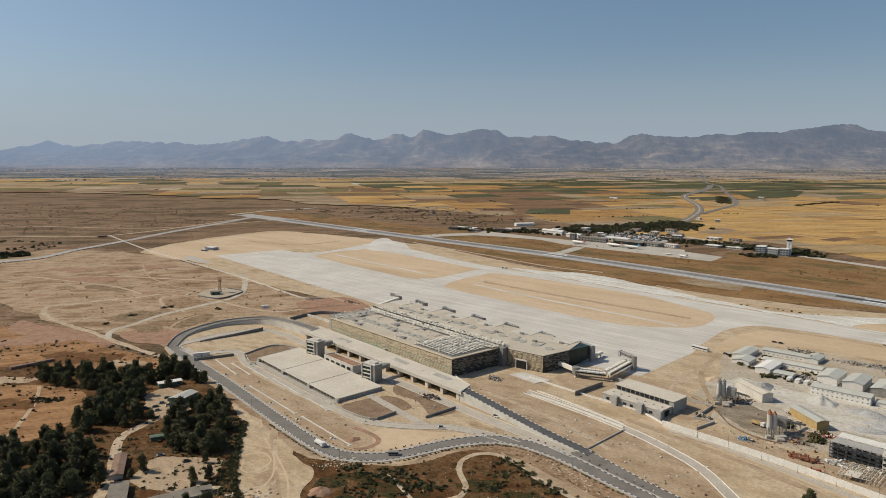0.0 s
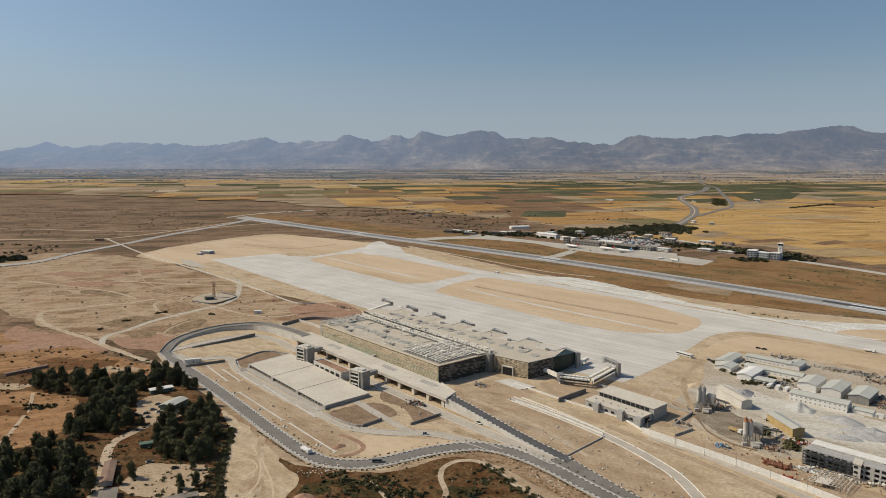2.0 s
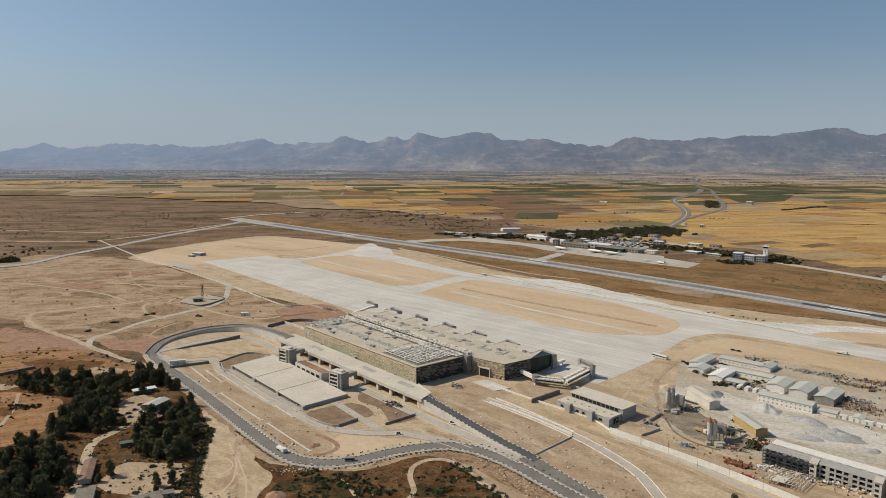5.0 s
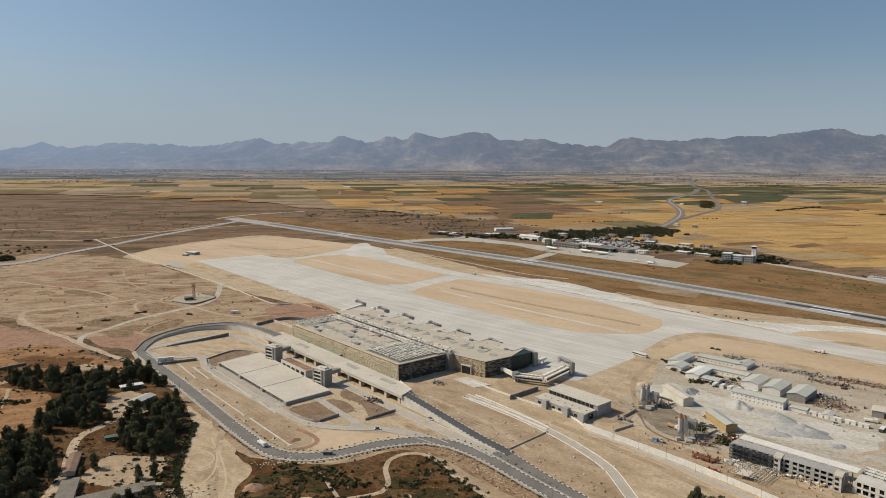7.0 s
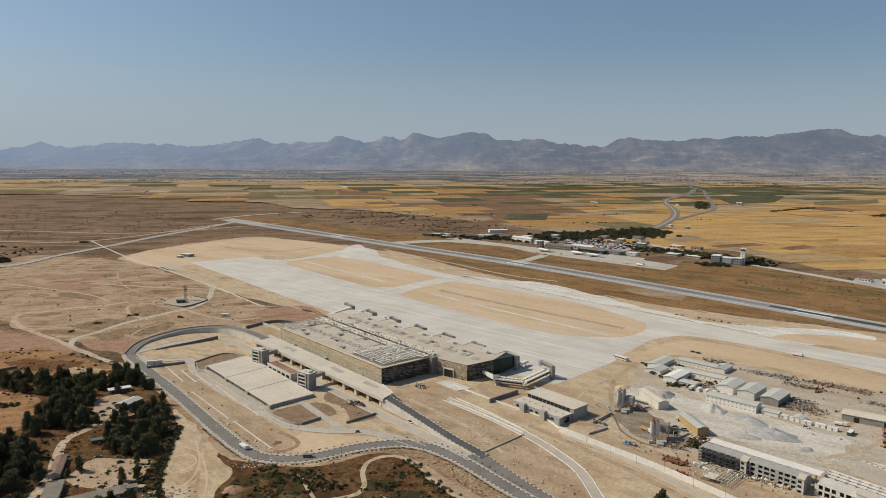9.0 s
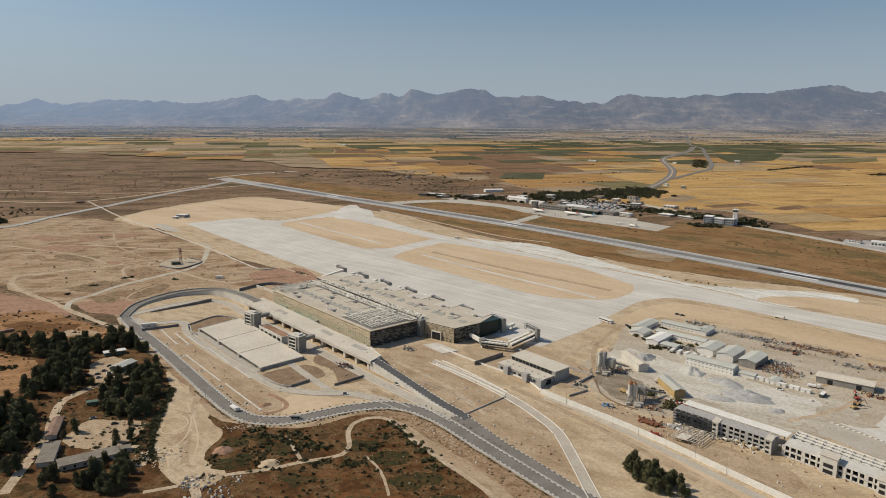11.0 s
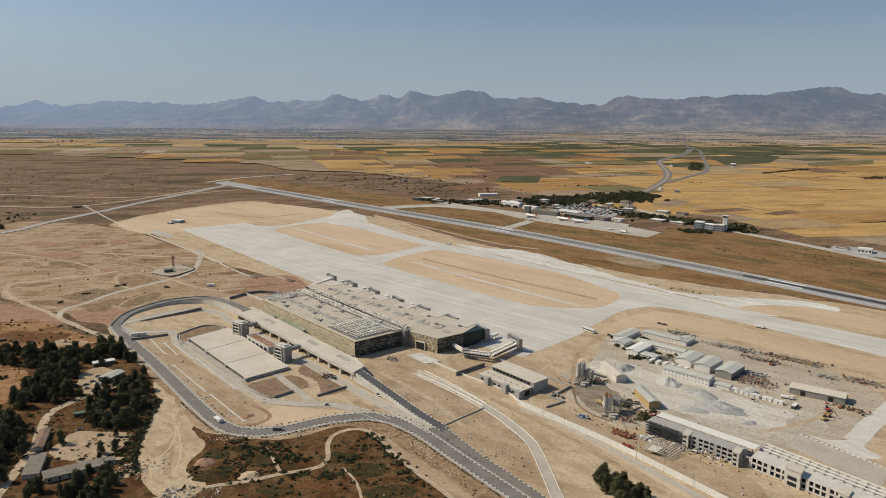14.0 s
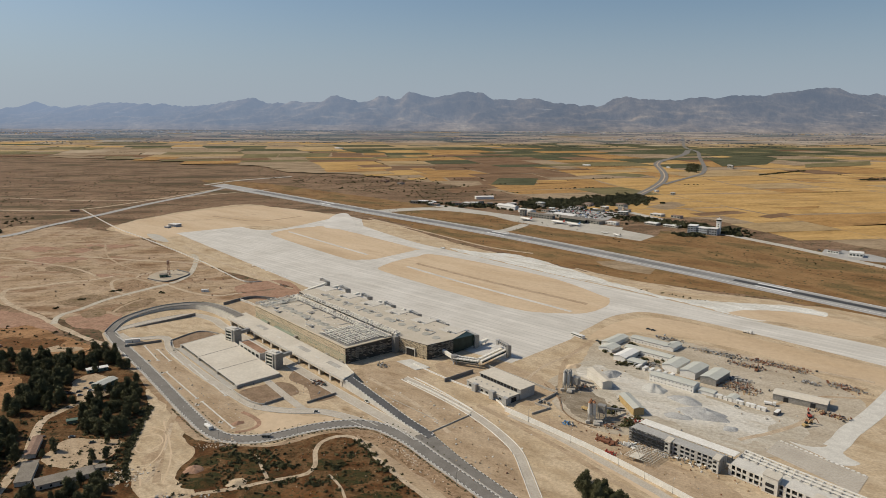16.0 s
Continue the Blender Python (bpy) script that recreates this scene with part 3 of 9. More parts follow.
def build_fields():
    """Fields of all sizes, halved again and again, with bare balks between them."""
    rnd = random.Random(77)
    a = radians(14)
    ca, sa = math.cos(a), math.sin(a)
    bm, far = bmesh.new(), bmesh.new()
    edges = []

    def cut(u0, v0, u1, v1, depth):
        w, h = u1 - u0, v1 - v0
        if depth > 7 and (w * h < 42000 * (1.0 + max(0, (v0 - 3000) / 5000)) * rnd.uniform(0.2, 2.6) or min(w, h) < 45):
            u, v = (u0 + u1) / 2, (v0 + v1) / 2
            x, y = u * ca - v * sa, u * sa + v * ca
            if y > 13500 or abs(x) > 0.75 * y + 600:
                return
            x, y = sheet(x, y)
            if not within(x, y, PLAIN) or rnd.random() < 0.03:
                return
            g = rnd.choice((0.8, 1.4, 2.2, 5.0))
            q = []
            for p, r in ((u0 + g, v0 + g), (u1 - g, v0 + g), (u1 - g, v1 - g), (u0 + g, v1 - g)):
                d = noise.noise_vector(Vector((p / 500, r / 500, 2))) * 70
                p, r = p + d.x + rnd.uniform(-4, 4), r + d.y + rnd.uniform(-4, 4)
                q.append(Vector((p * ca - r * sa, p * sa + r * ca, 0.12 if r < 2600 else 0.4)))
            kind = crop(x, y, rnd)
            away = q[0].y > 5600
            f = (far if away else bm).faces.new([(far if away else bm).verts.new(p) for p in q])
            f.material_index = kind
            edges.append((q[0], q[1]))
            edges.append((q[1], q[2]))
            return
        s = rnd.uniform(0.34, 0.66)
        if w > h * rnd.uniform(0.9, 1.9):
            cut(u0, v0, u0 + w * s, v1, depth + 1)
            cut(u0 + w * s, v0, u1, v1, depth + 1)
        else:
            cut(u0, v0, u1, v0 + h * s, depth + 1)
            cut(u0, v0 + h * s, u1, v1, depth + 1)
    cut(-11000, 0, 13500, 14500, 0)
    laid(tagged(obj("farm_fields", bm, FIELDS, turned=True), "patchwork of golden, tan, brown and green fields", "fields", "", "stuff"))
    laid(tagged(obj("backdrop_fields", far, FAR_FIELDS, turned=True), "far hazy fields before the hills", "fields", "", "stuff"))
    return edges


field_plain = zone("field_plain", [(-5000, 2250), (-1900, 2050), (-1000, 1930), (-500, 1790), (-330, 1640), (-130, 1600), (230, 1330), (480, 1130), (590, 1030), (720, 880), (1000, 620), (1500, 300), (5000, 300), (5000, 3450), (-5000, 3450)], FIELDS[2], 0.03, 12, 40, "dry tan soil and tracks between the fields")
bm = bmesh.new()
bm.from_mesh(field_plain.data)
for k in range(150):
    y = 900 + 18 * k
    bmesh.ops.bisect_plane(bm, geom=bm.verts[:] + bm.edges[:] + bm.faces[:], plane_co=(0, y, 0), plane_no=(0, 1, 0))
for v in bm.verts:
    v.co.z = 0.03 if v.co.y < 1500 else -0.4
bm.to_mesh(field_plain.data)
bm.free()

FIELD_EDGES = build_fields()
zone("green_field", [(188, 1443), (288, 1435), (311, 1539), (214, 1543)], FIELDS[5], 0.15, 0, 12, "small square dark green field", True)
zone("green_field", [(400, 1640), (560, 1560), (600, 1600), (430, 1690)], FIELDS[4], 0.15, 0, 12, "long dark olive field", True)
zone("ploughed_field", [(535, 1122), (628, 1150), (648, 1128), (548, 1098)], FIELDS[3], 0.15, 0, 14, "narrow ploughed field behind the control tower", True)
zone("ploughed_field", [(650, 1100), (712, 1132), (724, 1112), (664, 1080)], FIELDS[3], 0.15, 0, 14, "narrow ploughed field behind the control tower", True)
zone("ploughed_field", [(735, 1180), (815, 1198), (800, 1175), (728, 1158)], FIELDS[7], 0.15, 0, 14, "ochre strip in the golden fields", True)
zone("fallow_field", [(470, 1180), (540, 1240), (560, 1205), (504, 1155)], FIELDS[2], 0.15, 0, 14, "tan fallow field beside the highway", True)
zone("ploughed_field", [(82, 1381), (180, 1450), (205, 1400), (104, 1325)], FIELDS[3], 0.15, 0, 14, "ploughed brown field beyond the barracks", True)
zone("green_field", [(875, 1930), (1071, 2040), (1100, 1960), (990, 1800), (850, 1760)], FIELDS[5], 0.45, 0, 30, "wide dark green field beside the country road", True)
zone("green_field", [(1110, 1820), (1340, 1890), (1280, 1790), (1070, 1740)], FIELDS[4], 0.45, 0, 30, "wide olive-green field", True)
zone("orchard", [(763, 1828), (807, 1858), (792, 1758), (748, 1643), (715, 1630), (737, 1730)], FIELDS[5], 0.15, 0, 12, "dark green orchard beside the country road", True)

# the building site and the strip
zone("site_ground", [(-620, 1010), (-420, 960), (-372, 915), (-246, 801), (-130, 680), (60, 470), (190, 300), (240, 180), (60, 240), (0, 330), (-80, 345), (-240, 540), (-300, 575), (-420, 640), (-560, 760), (-640, 880)], M_EARTH, 0.05, 5, 10, "bare pinkish earth of the building site")
zone("site_ground", [(-372, 930), (-250, 800), (-110, 690), (-150, 640), (-240, 600), (-244, 545), (-160, 452), (-72, 352), (-30, 345), (20, 360), (60, 345), (120, 275), (200, 180), (300, 140), (620, 100), (780, 390), (600, 565), (300, 735), (100, 905), (-60, 1070), (-200, 1150), (-330, 1190), (-470, 1010)], M_SAND, 0.08, 5, 10, "levelled pale sandy ground round the new terminal")
zone("levelled_field", [(-365, 925), (-460, 1005), (-400, 1110), (-300, 1180), (-210, 1160), (-110, 1085), (-150, 1020), (-250, 1005)], M_FILL, 0.10, 3, 10, "levelled sand field at the head of the apron")
zone("runway_strip", [(-500, 1500), (-380, 1380), (-60, 1110), (100, 925), (300, 735), (448, 660), (580, 566), (735, 428), (800, 430), (640, 690), (420, 930), (250, 1060), (60, 1190), (-330, 1450)], M_GRASS, 0.10, 4, 12, "dead brown grass beside the runway")
zone("grass_verge", [(228, 1005), (385, 896), (470, 830), (560, 740), (700, 600), (780, 690), (640, 850), (545, 940), (440, 985), (424, 950), (402, 925), (387, 914), (252, 1013)], M_GRASS, 0.13, 0, 10, "dead brown grass below the control tower", True)


def build_apron():
    bm = bmesh.new()
    out = [(-342, 960), (-253, 1006)] + [(p.x, p.y) for p in spline([(-253, 1006), (-222, 985), (-195, 985), (-165, 1008), (-112, 1076)], 8)[1:]]
    out += [(-90, 1098), (-60, 1068)] + [(p.x, p.y) for p in spline([(-49, 1013), (33, 915), (102, 853), (243, 729), (353, 637), (414, 580), (501, 515), (640, 395)], 20)]
    out += [(615, 360)] + [(p.x, p.y) for p in spline([(476, 474), (441, 506), (394, 548), (352, 582), (322, 600), (300, 606), (268, 592), (243, 566), (224, 545), (214, 530)], 9)]
    out += [(152, 476), (118, 498), (60, 556), (-47, 660), (-197, 812)]
    f = bm.faces.new([bm.verts.new((x, y, 0.14)) for x, y in out])
    f.normal_update()
    bmesh.ops.triangulate(bm, faces=[f])
    return tagged(obj("apron", bm, M_APRON), "new pale concrete apron and taxiway in long lanes", "apron", "", "structure")


build_apron()
zone("apron_island", [(-189, 958), (-165, 990), (-137, 1003), (-100, 1001), (42, 872), (46, 860), (33, 846), (-5, 812), (-23, 808), (-50, 815), (-160, 921)], M_FILL, 0.20, 0.6, 7, "sandy island between the taxiways")
zone("apron_island", [(3, 769), (24, 802), (50, 824), (82, 832), (215, 735), (272, 660), (278, 645), (270, 624), (250, 606), (225, 600), (162, 618), (45, 720), (12, 752)], M_FILL, 0.20, 0.6, 7, "long sandy island between the taxiways")
zone("levelled_field", [(232, 532), (262, 570), (305, 590), (350, 568), (440, 494), (560, 392), (520, 380), (440, 440), (350, 520), (290, 548), (258, 540)], M_FILL, 0.12, 1.5, 8, "levelled sand between the taxiway and the yard")
road("island_track", [(-165, 972), (-20, 833)], 4.5, M_APRON, 0.24, 12, 0.4, "pale line along the sandy island")
road("island_track", [(40, 775), (120, 700), (228, 606)], 4.5, M_APRON, 0.24, 12, 0.4, "pale line along the sandy island")
road("island_track", [(52, 790), (140, 715), (250, 630)], 6.0, M_DIRT, 0.22, 12, 0.6, "darker wheel line along the sandy island")
zone("lime_strip", [(94, 868), (150, 846), (204, 824), (330, 672), (385, 642), (466, 628), (500, 606), (487, 590), (440, 590), (414, 584), (353, 641), (243, 733), (160, 806)], M_LIME, 0.17, 3, 8, "white crushed limestone beside the taxiway")
zone("sand_inlet", [(395, 606), (430, 612), (480, 600), (530, 560), (500, 540), (440, 575), (410, 590)], M_FILL, 0.19, 2, 7, "sand patch inside the limestone strip")
zone("levelled_field", [(-40, 1040), (60, 935), (150, 858), (100, 905), (-20, 1050)], M_SAND, 0.16, 1, 8, "sandy verge of the taxiway")
zone("apron_stub", [(-114, 1006), (-114, 1096), (-92, 1113), (-64, 1004)], M_TAXI, 0.23, 0.8, 6, "white unfinished taxiway stub")
road("airside_track", [(-48, 1075), (60, 970), (150, 880), (215, 842)], 4.5, M_TRACK, 0.22, 15, 0.5, "pale service track along the runway strip")
road("airside_track", [(262, 770), (340, 690), (430, 655)], 4.0, M_TRACK, 0.22, 15, 0.5, "pale service track along the runway strip")

# runway
RW = [(-440, 1437), (-60, 1143), (188, 953), (420, 748), (552, 624), (760, 430)]
rw_line = spline(RW, 40)
tagged(obj("runway", strip(bmesh.new(), offsets(rw_line, 14.5), offsets(rw_line, -21), 0.24), M_RUNWAY, turned=True), "grey asphalt runway with paler shoulders", "runway", "", "structure")
road("tyre_marks", [(450, 720), (552, 624), (760, 430)], 8, M_SKID, 0.30, 40, 0.8, "black tyre rubber along the runway centre")
road("runway_centre", [(-330, 1352), (-60, 1143), (188, 953), (420, 748), (552, 624), (760, 430)], 12, M_RUBBER, 0.28, 40, 0.8, "dark rubber-stained middle of the runway")
for a, b in ((-8, -4), (4, 8)):
    for p, q in (((470, 702), (500, 674)), ((160, 974), (185, 953)), ((-160, 1222), (-135, 1202))):
        d = (Vector(q) - Vector(p)).normalized()
        s = Vector((-d.y, d.x))
        bm = bmesh.new()
        mid = s * ((a + b) / 2)
        box(bm, Vector(p) * 0.5 + Vector(q) * 0.5 + mid, d, (Vector(q) - Vector(p)).length, 3.6, 0.27, 0.31)
        tagged(obj("runway_marking", bm, M_PAINT), "white painted touchdown bar", "marking", "", "structure")
for s in (-1, 1):
    bm = bmesh.new()
    strip(bm, offsets(rw_line, s * 13.4), offsets(rw_line, s * 12.5), 0.29)
    tagged(obj("runway_edge_line", bm, M_PAINT), "white painted runway edge line", "marking", "", "structure")
road("old_taxiway", [(-40, 1135), (60, 1160), (160, 1120), (260, 1050)], 26, M_OLDCONC, 0.20, 15, 0, "pale old taxiway beside the runway")
road("old_taxiway", [(168, 968), (195, 992), (225, 1030)], 17, M_OLDCONC, 0.25, 8, 0, "short link from runway to old apron")
zone("old_apron", [(60, 1186), (150, 1128), (205, 1052), (250, 1016), (388, 915), (420, 948), (378, 990), (385, 1005), (320, 1050), (225, 1090), (80, 1196)], M_OLDCONC, 0.22, 0, 12, "worn pale concrete apron of the old terminal", True)
road("runway_end_road", [(-470, 1430), (-410, 1500), (-300, 1560)], 10, M_OLDCONC, 0.2, 15, 0.3, "pale perimeter road at the runway end")
zone("runway_link", [(296, 802), (340, 806), (372, 776), (352, 742), (318, 762), (300, 782)], FIELDS[2], 0.22, 0, 6, "worn tan stub on the runway edge", True)

# roads and tracks outside
road("highway", [(420, 1150), (433, 1200), (480, 1289), (536, 1377), (592, 1476), (630, 1570), (652, 1654), (664, 1722), (679, 1797), (709, 1867), (770, 1945), (850, 2060), (905, 2180)], 19, M_ASPHALT, 0.8, 30, 0, "dual carriageway winding off over the fields")
road("highway_median", [(420, 1150), (433, 1200), (480, 1289), (536, 1377), (592, 1476), (630, 1570), (652, 1654), (664, 1722), (679, 1797), (709, 1867)], 3, M_TRACK, 0.9, 30, 0.3, "pale median of the dual carriageway")
road("country_road", [(592, 1450), (630, 1495), (700, 1572), (737, 1613), (779, 1701), (812, 1800), (864, 1968), (920, 2137), (925, 2248), (959, 2375), (1040, 2600), (1124, 2853)], 11, M_ASPHALT, 0.7, 30, 0, "country road through the fields")
road("country_road", [(430, 1130), (520, 985), (560, 930), (601, 879), (674, 776), (800, 600), (900, 480)], 15, M_OLDCONC, 0.22, 20, 0.3, "pale country road behind the control tower")
road("perimeter_road", [(-720, 880), (-606, 934), (-579, 1006), (-539, 1094), (-502, 1191), (-439, 1319), (-400, 1420)], 14, M_RUNWAY, 0.2, 15, 0.6, "pale perimeter road along the scrub")
road("dirt_track", [(-1100, 1120), (-800, 1140), (-595, 1150), (-430, 1360)], 7, M_TRACK, 0.15, 15, 1.0, "pale dirt track over the scrub")
road("dirt_track", [(-1200, 1300), (-800, 1260), (-540, 1240), (-300, 1380)], 5, M_TRACK, 0.14, 15, 1.0, "pale dirt track over the scrub")
road("dirt_track", [(-220, 511), (-249, 527), (-280, 548), (-313, 572), (-331, 586), (-369, 610), (-398, 632), (-416, 652), (-424, 677), (-402, 684), (-378, 700), (-344, 714), (-327, 728)], 5.5, M_TRACK, 0.165, 6, 1.3, "pale dirt road leaving the roundabout")
road("dirt_track", [(-306, 566), (-313, 585), (-312, 595), (-302, 609), (-292, 637), (-273, 664), (-256, 685), (-238, 708), (-234, 737), (-241, 771), (-254, 813), (-268, 834)], 6.5, M_DUSTE, 0.18, 7, 0.9, "grey dirt road to the radio mast")
road("dirt_track", [(-269, 655), (-294, 670), (-310, 691), (-317, 709), (-308, 721), (-295, 722), (-295, 734), (-286, 746)], 3.6, M_TRACK, 0.17, 5, 0.8, "pale dirt loop over the bare ground")
road("dirt_track", [(-253, 685), (-242, 692), (-218, 675), (-193, 661), (-168, 655), (-140, 668), (-110, 680)], 4.0, M_TRACK, 0.17, 7, 0.9, "pale dirt road behind the terminal")
road("dirt_track", [(-348, 728), (-390, 760), (-460, 790), (-540, 820)], 3.0, M_TRACK, 0.165, 7, 1.2, "faint wheel tracks over the bare ground")
road("dirt_track", [(-286, 746), (-330, 770), (-380, 820), (-420, 890)], 2.6, M_DIRT, 0.165, 7, 1.2, "faint wheel tracks over the bare ground")
road("dirt_track", [(-250, 590), (-262, 600), (-258, 630), (-238, 655)], 3.0, M_DIRT, 0.168, 5, 1.0, "reddish wheel ruts beside the ramp")
zone("worked_earth", [(-420, 622), (-388, 606), (-353, 594), (-327, 584), (-304, 566), (-290, 548), (-308, 552), (-336, 564), (-369, 570), (-410, 588)], M_RED, 0.158, 1.6, 5, "reddish earth beside the dirt road")
zone("worked_earth", [(-301, 578), (-291, 591), (-265, 597), (-247, 589), (-238, 552), (-259, 552), (-280, 557)], M_RED, 0.155, 1.6, 5, "reddish spoil along the dirt road")
zone("weed_patch", [(-346, 631), (-331, 641), (-318, 657), (-291, 649), (-291, 626), (-306, 616), (-328, 624)], M_WEEDS, 0.155, 2.6, 5, "patch of green-brown weeds")
zone("weed_patch", [(-294, 593), (-290, 609), (-274, 608), (-269, 590), (-282, 583)], M_WEEDS, 0.156, 2.0, 5, "patch of green-brown weeds")
zone("weed_patch", [(-266, 604), (-264, 626), (-254, 644), (-236, 646), (-234, 626), (-248, 599)], M_WEEDS, 0.156, 2.2, 5, "patch of green-brown weeds")
zone("worked_earth", [(-302, 680), (-303, 703), (-291, 712), (-258, 694), (-263, 674), (-285, 670)], M_BANK, 0.155, 1.8, 5, "dark reddish earth bank")
zone("mast_pad", [(-279, 719), (-251, 706), (-235, 740), (-259, 757), (-279, 746)], M_YARD, 0.21, 0.8, 4, "pale pad round the radio mast")
zone("worked_earth", [(-160, 690), (-110, 715), (-75, 665), (-100, 640), (-140, 655)], M_RED, 0.17, 2, 6, "dark reddish worked earth")
rnd = random.Random(88)
for k in range(26):
    cx, cy = rnd.uniform(-560, -300), rnd.uniform(720, 930)
    if cx + cy > 470 or cy > 960 + 0.5 * (cx + 420):
        continue
    rx = rnd.uniform(6, 17)
    ry = rx * rnd.uniform(0.35, 0.8)
    zone("weed_patch", [(cx - rx, cy), (cx - rx * 0.3, cy + ry), (cx + rx, cy + ry * 0.4), (cx + rx * 0.4, cy - ry)], M_BANK if k % 3 == 0 else M_WEEDS if k % 3 == 1 else M_RED, 0.13 + 0.0005 * k, rx * 0.3, 5, "uneven patch of darker bare earth")
for cx, cy, rx, ry in ((-445, 800, 45, 12), (-410, 880, 40, 10), (-500, 860, 40, 14)):
    zone("weed_patch", [(cx - rx, cy), (cx - rx * 0.3, cy + ry), (cx + rx, cy + ry * 0.4), (cx + rx * 0.4, cy - ry)], M_RED, 0.12, 9, 6, "patch of redder bare earth")

zone("trodden_earth", [(22, 448), (60, 446), (110, 392), (138, 352), (146, 310), (148, 250), (120, 306), (84, 362)], M_DIRT, 0.16, 1.5, 6, "brown trodden earth between the ramp and the road")
zone("trodden_earth", [(14, 460), (50, 480), (80, 460), (66, 446), (30, 448)], M_DIRT, 0.165, 1.2, 5, "brown trodden earth beside the terminal")
zone("trodden_earth", [(84, 470), (100, 480), (150, 474), (186, 425), (160, 400), (128, 418), (98, 446)], M_DIRT, 0.16, 1.5, 6, "brown trodden earth round the white building")
zone("trodden_earth", [(160, 384), (185, 375), (215, 350), (250, 318), (275, 290), (255, 275), (205, 332)], M_DIRT, 0.16, 1.5, 6, "brown trodden earth behind the boundary wall")
zone("trodden_earth", [(-10, 470), (-60, 520), (-130, 590), (-140, 640), (-100, 640), (-104, 575), (-10, 480)], M_DIRT, 0.15, 1.5, 6, "brown earth under and behind the deck")
for k, pts in enumerate(([(40, 452), (80, 410), (120, 350), (135, 290)], [(30, 446), (70, 404), (98, 360)], [(120, 400), (170, 345), (215, 285)], [(160, 440), (180, 470), (215, 500)], [(186, 420), (200, 480), (235, 528)], [(330, 520), (400, 470), (450, 440)], [(345, 400), (380, 415), (430, 410), (440, 390)], [(300, 352), (350, 372), (400, 410)], [(-110, 398), (-100, 350), (-84, 300)], [(-104, 372), (-94, 332), (-90, 300)], [(-340, 740), (-250, 700), (-160, 690)], [(-420, 820), (-320, 800), (-240, 790)], [(-480, 780), (-380, 770), (-300, 740)], [(-300, 880), (-200, 780), (-90, 680)], [(-330, 1090), (-240, 1050), (-170, 1090)], [(-400, 1050), (-330, 1060), (-250, 1110)])):
    road("wheel_track", pts, 2.6 + k % 3, M_TRACK if k % 2 else M_DIRT, 0.185 + 0.002 * k, 6, 0.7, "faint wheel track over bare ground")

# foreground scrub
zone("rust_scrub", [(-520, 615), (-424, 590), (-367, 560), (-310, 545), (-265, 520), (-214, 490), (-160, 440), (-110, 380), (-90, 358), (-67, 346), (-41, 341), (-13, 345), (5, 354), (20, 358), (36, 351), (50, 329), (69, 304), (88, 280), (140, 210), (160, 100), (-200, 60), (-600, 100), (-700, 400)], M_RUST, 0.11, 2, 8, "rust-brown scrub in front of the road")
zone("orange_slope", [(-560, 660), (-424, 604), (-367, 573), (-335, 567), (-310, 558), (-292, 543), (-265, 529), (-240, 516), (-212, 497), (-258, 486), (-330, 500), (-420, 480), (-600, 480)], M_SLOPE, 0.125, 3, 8, "dry orange-brown slope beside the dirt road")
zone("orange_slope", [(-460, 470), (-310, 456), (-266, 446), (-246, 420), (-250, 378), (-285, 362), (-420, 350)], M_SLOPE, 0.145, 3, 8, "dry orange-brown field among the pines")
zone("cleared_sand", [(-147, 424), (-128, 405), (-96, 366), (-88, 352), (-76, 337), (-74, 327), (-77, 314), (-70, 300), (-58, 290), (-66, 276), (-90, 284), (-104, 312), (-119, 335), (-124, 358), (-130, 390)], M_SAND, 0.2, 2.5, 5, "cleared pale sand with wheel marks")
zone("bank", [(14, 360), (32, 366), (50, 361), (70, 343), (88, 320), (115, 288), (168, 222), (150, 208), (96, 289), (76, 313), (56, 338), (40, 354)], M_BANK, 0.19, 1.5, 4, "brown rubble bank below the highway")
zone("bank", [(34, 356), (54, 336), (76, 310), (96, 286), (150, 206), (138, 198), (88, 280), (68, 304), (49, 329)], M_DIRT, 0.18, 1.2, 4, "trodden tan ground below the bank")
for k, (cx, cy, rx, ry, m) in enumerate(((-62, 322, 10, 5, M_SCRUBG), (-45, 328, 14, 4, M_SCRUBG), (-30, 318, 12, 6, M_SCRUBG), (-52, 306, 9, 5, M_SCRUBG), (-18, 326, 9, 5, M_RUSTB), (20, 322, 12, 8, M_SCRUBG), (36, 306, 14, 7, M_SCRUBG), (52, 284, 16, 8, M_SCRUBG), (10, 290, 14, 6, M_RUSTB), (-14, 286, 12, 5, M_SCRUBG), (30, 268, 18, 8, M_RUSTB), (70, 262, 14, 7, M_SCRUBG), (-112, 300, 10, 5, M_SAND), (-120, 318, 7, 4, M_SAND), (-100, 330, 6, 8, M_DIRT), (-300, 520, 40, 14, M_RUSTB), (-370, 560, 40, 12, M_RED), (-420, 520, 36, 14, M_RUSTB), (-260, 505, 20, 8, M_DIRT), (-330, 470, 26, 8, M_DIRT), (-300, 420, 24, 10, M_RUSTB))):
    zone("scrub_patch", [(cx - rx, cy), (cx - rx * 0.4, cy + ry), (cx + rx * 0.5, cy + ry * 0.8), (cx + rx, cy), (cx + rx * 0.3, cy - ry), (cx - rx * 0.6, cy - ry * 0.7)], m, 0.205 + 0.001 * k, min(rx, ry) * 0.75, 5, "uneven patch of scrub and bare soil")
